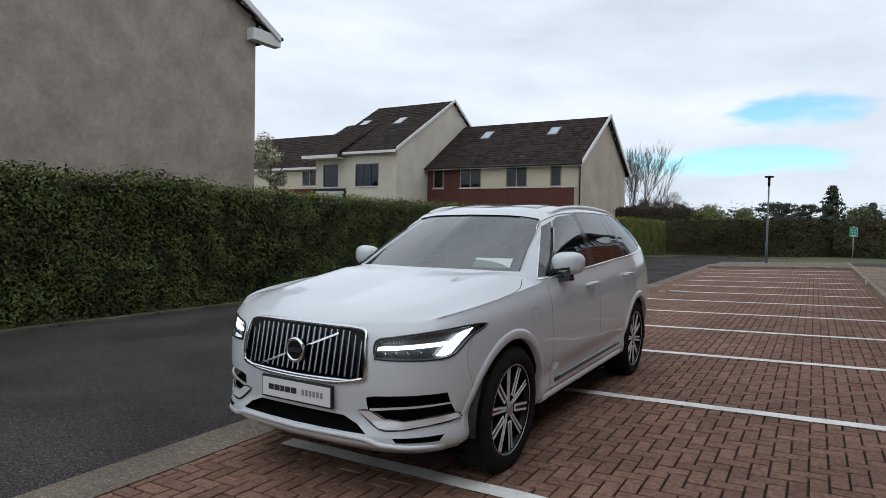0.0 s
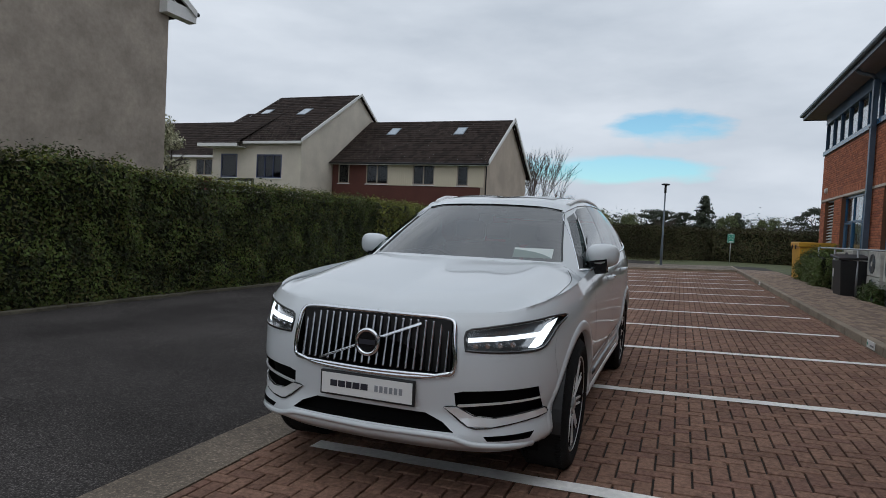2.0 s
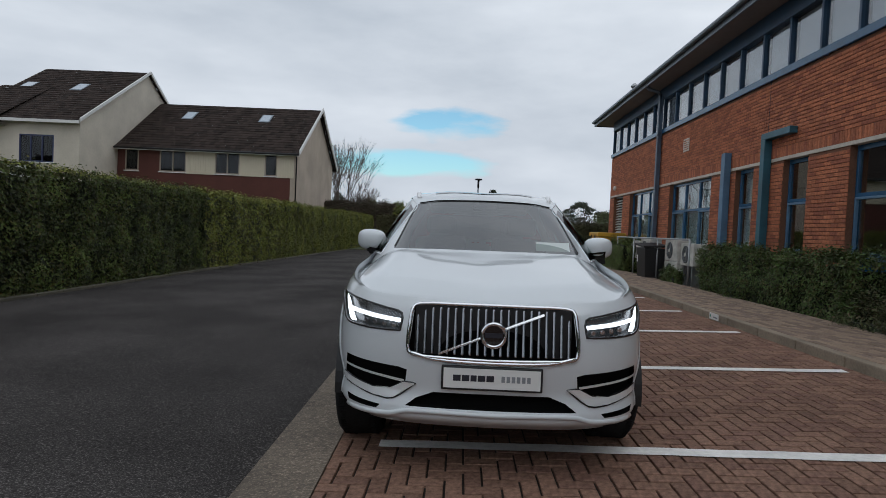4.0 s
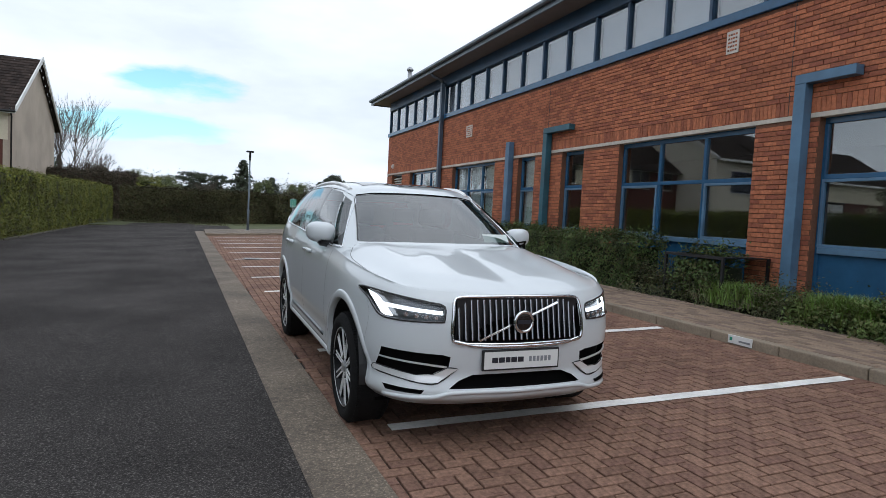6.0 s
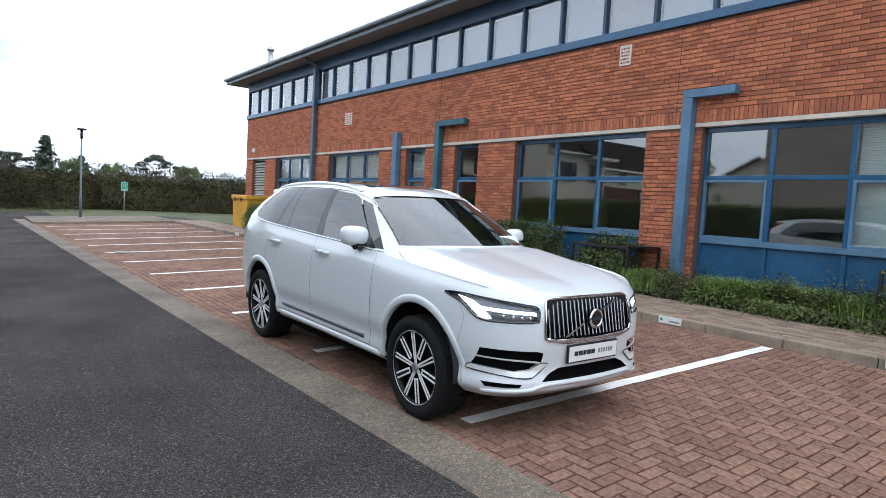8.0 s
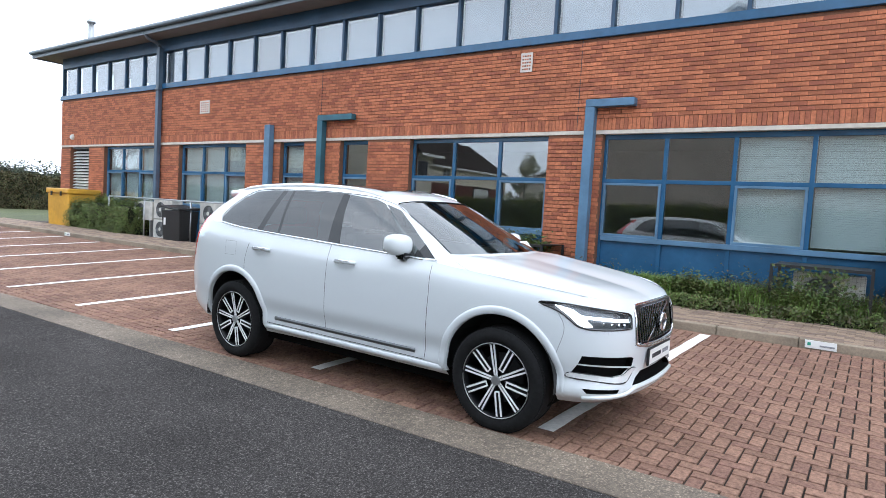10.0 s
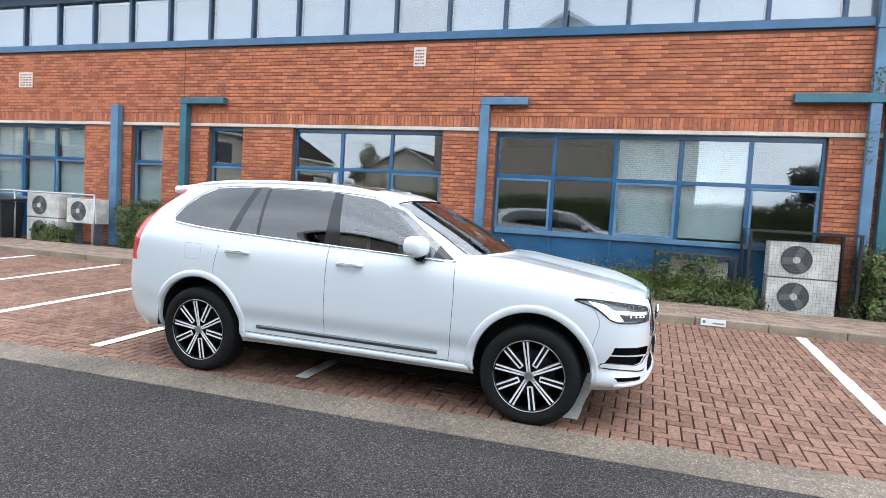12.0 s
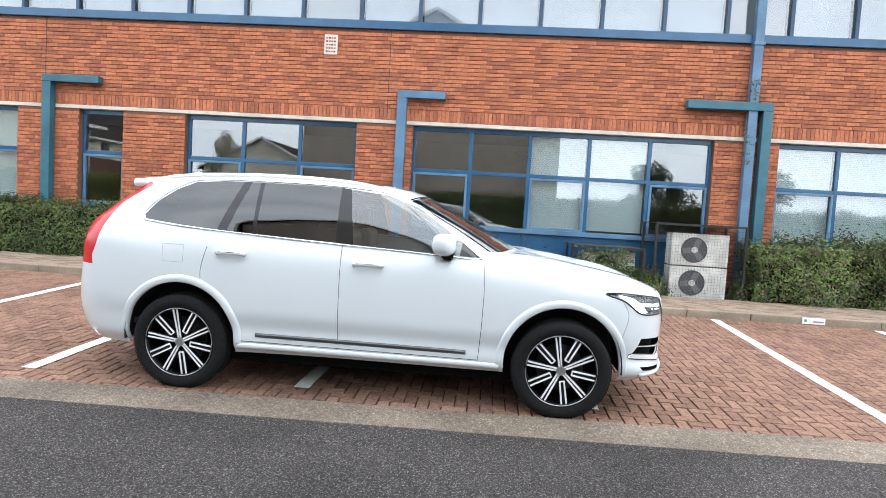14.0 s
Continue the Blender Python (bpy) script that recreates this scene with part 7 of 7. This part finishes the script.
M_SPRING = material("spring_leaf", (0.11, 0.13, 0.045), 0.6, random_by="island", rand=0.4)
M_BLOSSOM = material("blossom", (0.45, 0.43, 0.30), 0.7, random_by="island", rand=0.3, tint=(0.12, 0.14, 0.05))
bare_tree(-19.5, 63.0, -0.9, 13.8, 41, "slender many-stemmed leafless tree beside the brown house", 0.10, 0.24, 9)
bare_tree(-17.2, 64.0, -0.9, 8.2, 42, "small leafless tree beside the brown house", 0.1, 0.26, 6)
leafy_tree(-26.6, 22.0, -0.5, 5.9, 1.35, 43, "pale blossoming tree beside the grey gable", M_BLOSSOM, 0.075, 5200, 0.35)
leafy_tree(-25.5, -4.5, -0.5, 4.9, 2.6, 45, "dark rounded tree behind the long hedge", M_LEAF_DARK, 0.10, 9000, 0.2)
leafy_tree(-28.0, -12.0, -0.5, 5.4, 3.0, 46, "dark rounded tree behind the long hedge", M_LEAF_DARK, 0.10, 9000, 0.2)
conifer(-2.2, 92, -0.9, 8.6, 2.6, 51, "dark spiky conifer on the skyline")
conifer(2.3, 97, -0.9, 6.6, 1.8, 52, "small dark conifer on the skyline")
for k, (x, y, h, w, mat, lab, tr, fl) in enumerate([
    (-8.6, 98, 7.0, 3.0, M_LEAF_DARK, "flat-topped dark pine on the skyline", 0.55, 0.5),
    (-4.6, 104, 6.4, 2.4, M_LEAF_DARK, "flat-topped dark pine on the skyline", 0.55, 0.5),
    (12.4, 100, 7.4, 3.2, M_LEAF_DARK, "flat-topped dark pine on the skyline", 0.55, 0.5),
    (17.0, 102, 6.2, 2.6, M_LEAF_DARK, "flat-topped dark pine on the skyline", 0.55, 0.5),
    (-19.5, 88, 5.6, 2.8, M_SPRING, "yellow-green spring tree behind the hedge", 0.3, 1.0),
    (-15.5, 86, 5.2, 2.8, M_SPRING, "yellow-green spring tree behind the hedge", 0.3, 1.0),
    (-11.8, 90, 5.0, 2.6, M_SPRING, "yellow-green spring tree behind the hedge", 0.3, 1.0),
    (0.9, 95, 5.6, 2.4, M_SPRING, "low greening tree on the skyline", 0.3, 1.0),
    (6.8, 99, 5.6, 2.6, M_SPRING, "low greening tree on the skyline", 0.3, 1.0),
    (15.0, 92, 5.6, 2.6, M_SPRING, "low greening tree on the skyline", 0.3, 1.0),
    (22.0, 96, 5.2, 3.0, M_LEAF_DARK, "dark rounded tree on the skyline", 0.3, 1.0),
    (-24.5, 90, 6.2, 3.2, M_LEAF_DARK, "dark rounded tree on the skyline", 0.3, 1.0),
]):
    leafy_tree(x, y, -0.9, h, w, 60 + k, lab, mat, 0.12, 4800, tr, fl)
for k, x in enumerate((4.2, 9.5, 13.8, -0.6, 19.5, -7.0, -13.2, -17.4, 7.0, 11.5, 16.3, -22.0)):
    bare_tree(x, 91 + k % 5, -0.9, 5.4 + 0.5 * (k % 3), 90 + k, "leafless scrubby tree on the skyline")
# dark thicket along the skyline and to the south, behind the viewer
hedge("thicket", "dark bushy thicket along the skyline", -60, 70, 108, 112, 3.6, -1.0, 42000, 0.20, M_LEAF_DARK, 77, "y0 top", 1.0, fuzz=0.5)
hedge("thicket", "dark bushy thicket at the southern end", -40, 16, -44, -41, 4.6, -1.0, 9000, 0.35, M_LEAF_DARK, 78, "y1 top", 1.0, fuzz=0.4)
# ---- block paving: herringbone in the bays, stretcher bond on the path ----
JOINT = 0.0125


def herringbone(x0, x1, y0, y1, L=0.2, W=0.1, joint=JOINT):
    cells = []
    i0, i1 = int(x0 / W) - 4, int(x1 / W) + 4
    j0, j1 = int(y0 / W) - 4, int(y1 / W) + 4
    for j in range(j0, j1):
        for i in range(i0, i1):
            k = (i - j) % 4
            if k == 0:
                cells.append((i * W, j * W, L, W))
            elif k == 3:
                cells.append((i * W, j * W, W, L))
    out_ = []
    for x, y, a, b in cells:
        xa, xb, ya, yb = max(x, x0), min(x + a, x1), max(y, y0), min(y + b, y1)
        if xb - xa > 0.02 and yb - ya > 0.02:
            out_.append((xa + joint / 2, xb - joint / 2, ya + joint / 2, yb - joint / 2))
    return out_


r9 = random.Random(12)


def lay(cells, lift, depth):
    q = []
    for xa, xb, ya, yb in cells:
        dz = r9.gauss(0, 0.0012)
        s_ = FALL
        o = Vector((xa, ya, gz((xa + xb) / 2) - s_ * (xb - xa) / 2 + lift + dz))
        q.append((o, Vector((xb - xa, 0, s_ * (xb - xa))), Vector((0, yb - ya, 0)), Vector((-s_, 0, 1)).normalized()))
    return q


bay = []
for xa, xb, ya, yb in herringbone(-7.9, BAY_E - 0.004, -9.0, END_Y):
    xa = max(xa, strip_x((ya + yb) / 2) + 0.006)
    if xb - xa > 0.02:
        bay.append((xa, xb, ya, yb))
single, rest = [], []
for c in bay:
    cx_, cy_ = (c[0] + c[1]) / 2, (c[2] + c[3]) / 2
    whole = abs((c[1] - c[0]) * (c[3] - c[2]) - (0.2 - JOINT) * (0.1 - JOINT)) < 1e-4
    (single if whole and -6.4 < cx_ < -3.9 and 1.55 < cy_ < 3.75 and len(single) < 300 else rest).append(c)
paving = thing("block_paving", "reddish brown herringbone block paving in the parking bays", "paving", kind="structure")
vs, fs = bricks_mesh(lay(rest, -0.018, 0.0185), 0.0185)
tagged(mesh_of("pavers", vs, fs, M_PAVER, paving), kind="stuff")
me_a = me_b = None
for cell, (o, u, v, n) in zip(single, lay(single, -0.018, 0.0185)):
    wide = cell[1] - cell[0] > cell[3] - cell[2]
    data = me_a if wide else me_b
    if data is None:
        a_, b_ = bricks_mesh([(Vector((0, 0, 0)), u, v, n)], 0.0185)
        data = bpy.data.meshes.new("paver")
        data.from_pydata([tuple(p) for p in a_], [], b_)
        data.materials.append(M_PAVER_ONE)
        me_a, me_b = (data, me_b) if wide else (me_a, data)
    ob = new("paver", data)
    ob.location = o
    ob.parent = paving

path = thing("footpath", "weathered brown block footpath behind the kerb", "pavement", kind="structure")
cells = []
j = 0
x = PATH_W + 0.002
while x < BED_E - 0.02:
    y = -9.0 + (0.1 if j % 2 else 0)
    while y < 30:
        cells.append((x + 0.003, min(x + 0.097, BED_E - 0.003), y + 0.003, y + 0.197))
        y += 0.2
    x += 0.1
    j += 1
q = []
for xa, xb, ya, yb in cells:
    q.append((Vector((xa, ya, 0.176 + r9.gauss(0, 0.0015) + gz(-2.6) - 0.094)), Vector((xb - xa, 0, 0)), Vector((0, yb - ya, 0)), Vector((0, 0, 1))))
vs, fs = bricks_mesh(q, 0.02)
tagged(mesh_of("pavers", vs, fs, M_PATH, path), kind="stuff")

# ---- facing bricks ----
bl, bh, mj, up_j = 0.225, 0.075, 0.012, 0.004


def courses(y0, y1, z0, z1, shift=0):
    """Stretcher bond on the west face."""
    res = []
    z, k = z0, shift
    while z + bh <= z1 + 0.02:
        y = math.floor(y0 / bl) * bl - (bl / 2 if k % 2 else 0)
        while y < y1:
            a, b = max(y, y0), min(y + bl - up_j, y1)
            if b - a > 0.03:
                res.append((a, b, z, min(z + bh - mj, z1)))
            y += bl
        z += bh
        k += 1
    return res


face = []
for a, b in zip(edges[::2], edges[1::2]):
    face += courses(a + 0.002, b - 0.002, 0.0, HEAD - 0.004)
upper_z = HEAD + 0.07 + 0.225
y = WALL_S
sold = []
while y < WALL_N - 0.07:
    sold.append((y, y + 0.069, HEAD + 0.075, upper_z - 0.01))
    y += 0.075
up_face = courses(WALL_S, WALL_N - 0.002, upper_z, BAND - 0.004)


def to_cell(a, b, z0, z1):
    dx = r9.gauss(0, 0.0012)
    return (Vector((0.0125 + dx, b, z0)), Vector((0, a - b, 0)), Vector((0, 0, z1 - z0)), Vector((-1, 0, 0)))


one, rest = [], list(face) + sold
for c in up_face:
    if 2.2 < c[0] and c[1] < 5.4 and abs(c[1] - c[0] - 0.221) < 1e-6 and c[3] - c[2] > 0.06 and len(one) < 300:
        one.append(c)
    else:
        rest.append(c)
vs, fs = bricks_mesh([to_cell(*c) for c in rest], 0.0125)
tagged(mesh_of("bricks", vs, fs, M_BRICK, wall), kind="stuff")
a_, b_ = bricks_mesh([(Vector((0, 0, 0)), Vector((0, -0.221, 0)), Vector((0, 0, 0.063)), Vector((-1, 0, 0)))], 0.0125)
data = bpy.data.meshes.new("brick")
data.from_pydata([tuple(p) for p in a_], [], b_)
data.materials.append(M_BRICK_ONE)
for a, b, z0, z1 in one:
    ob = new("brick", data)
    ob.location = (0.0125 + r9.gauss(0, 0.0012), b, z0)
    ob.parent = wall
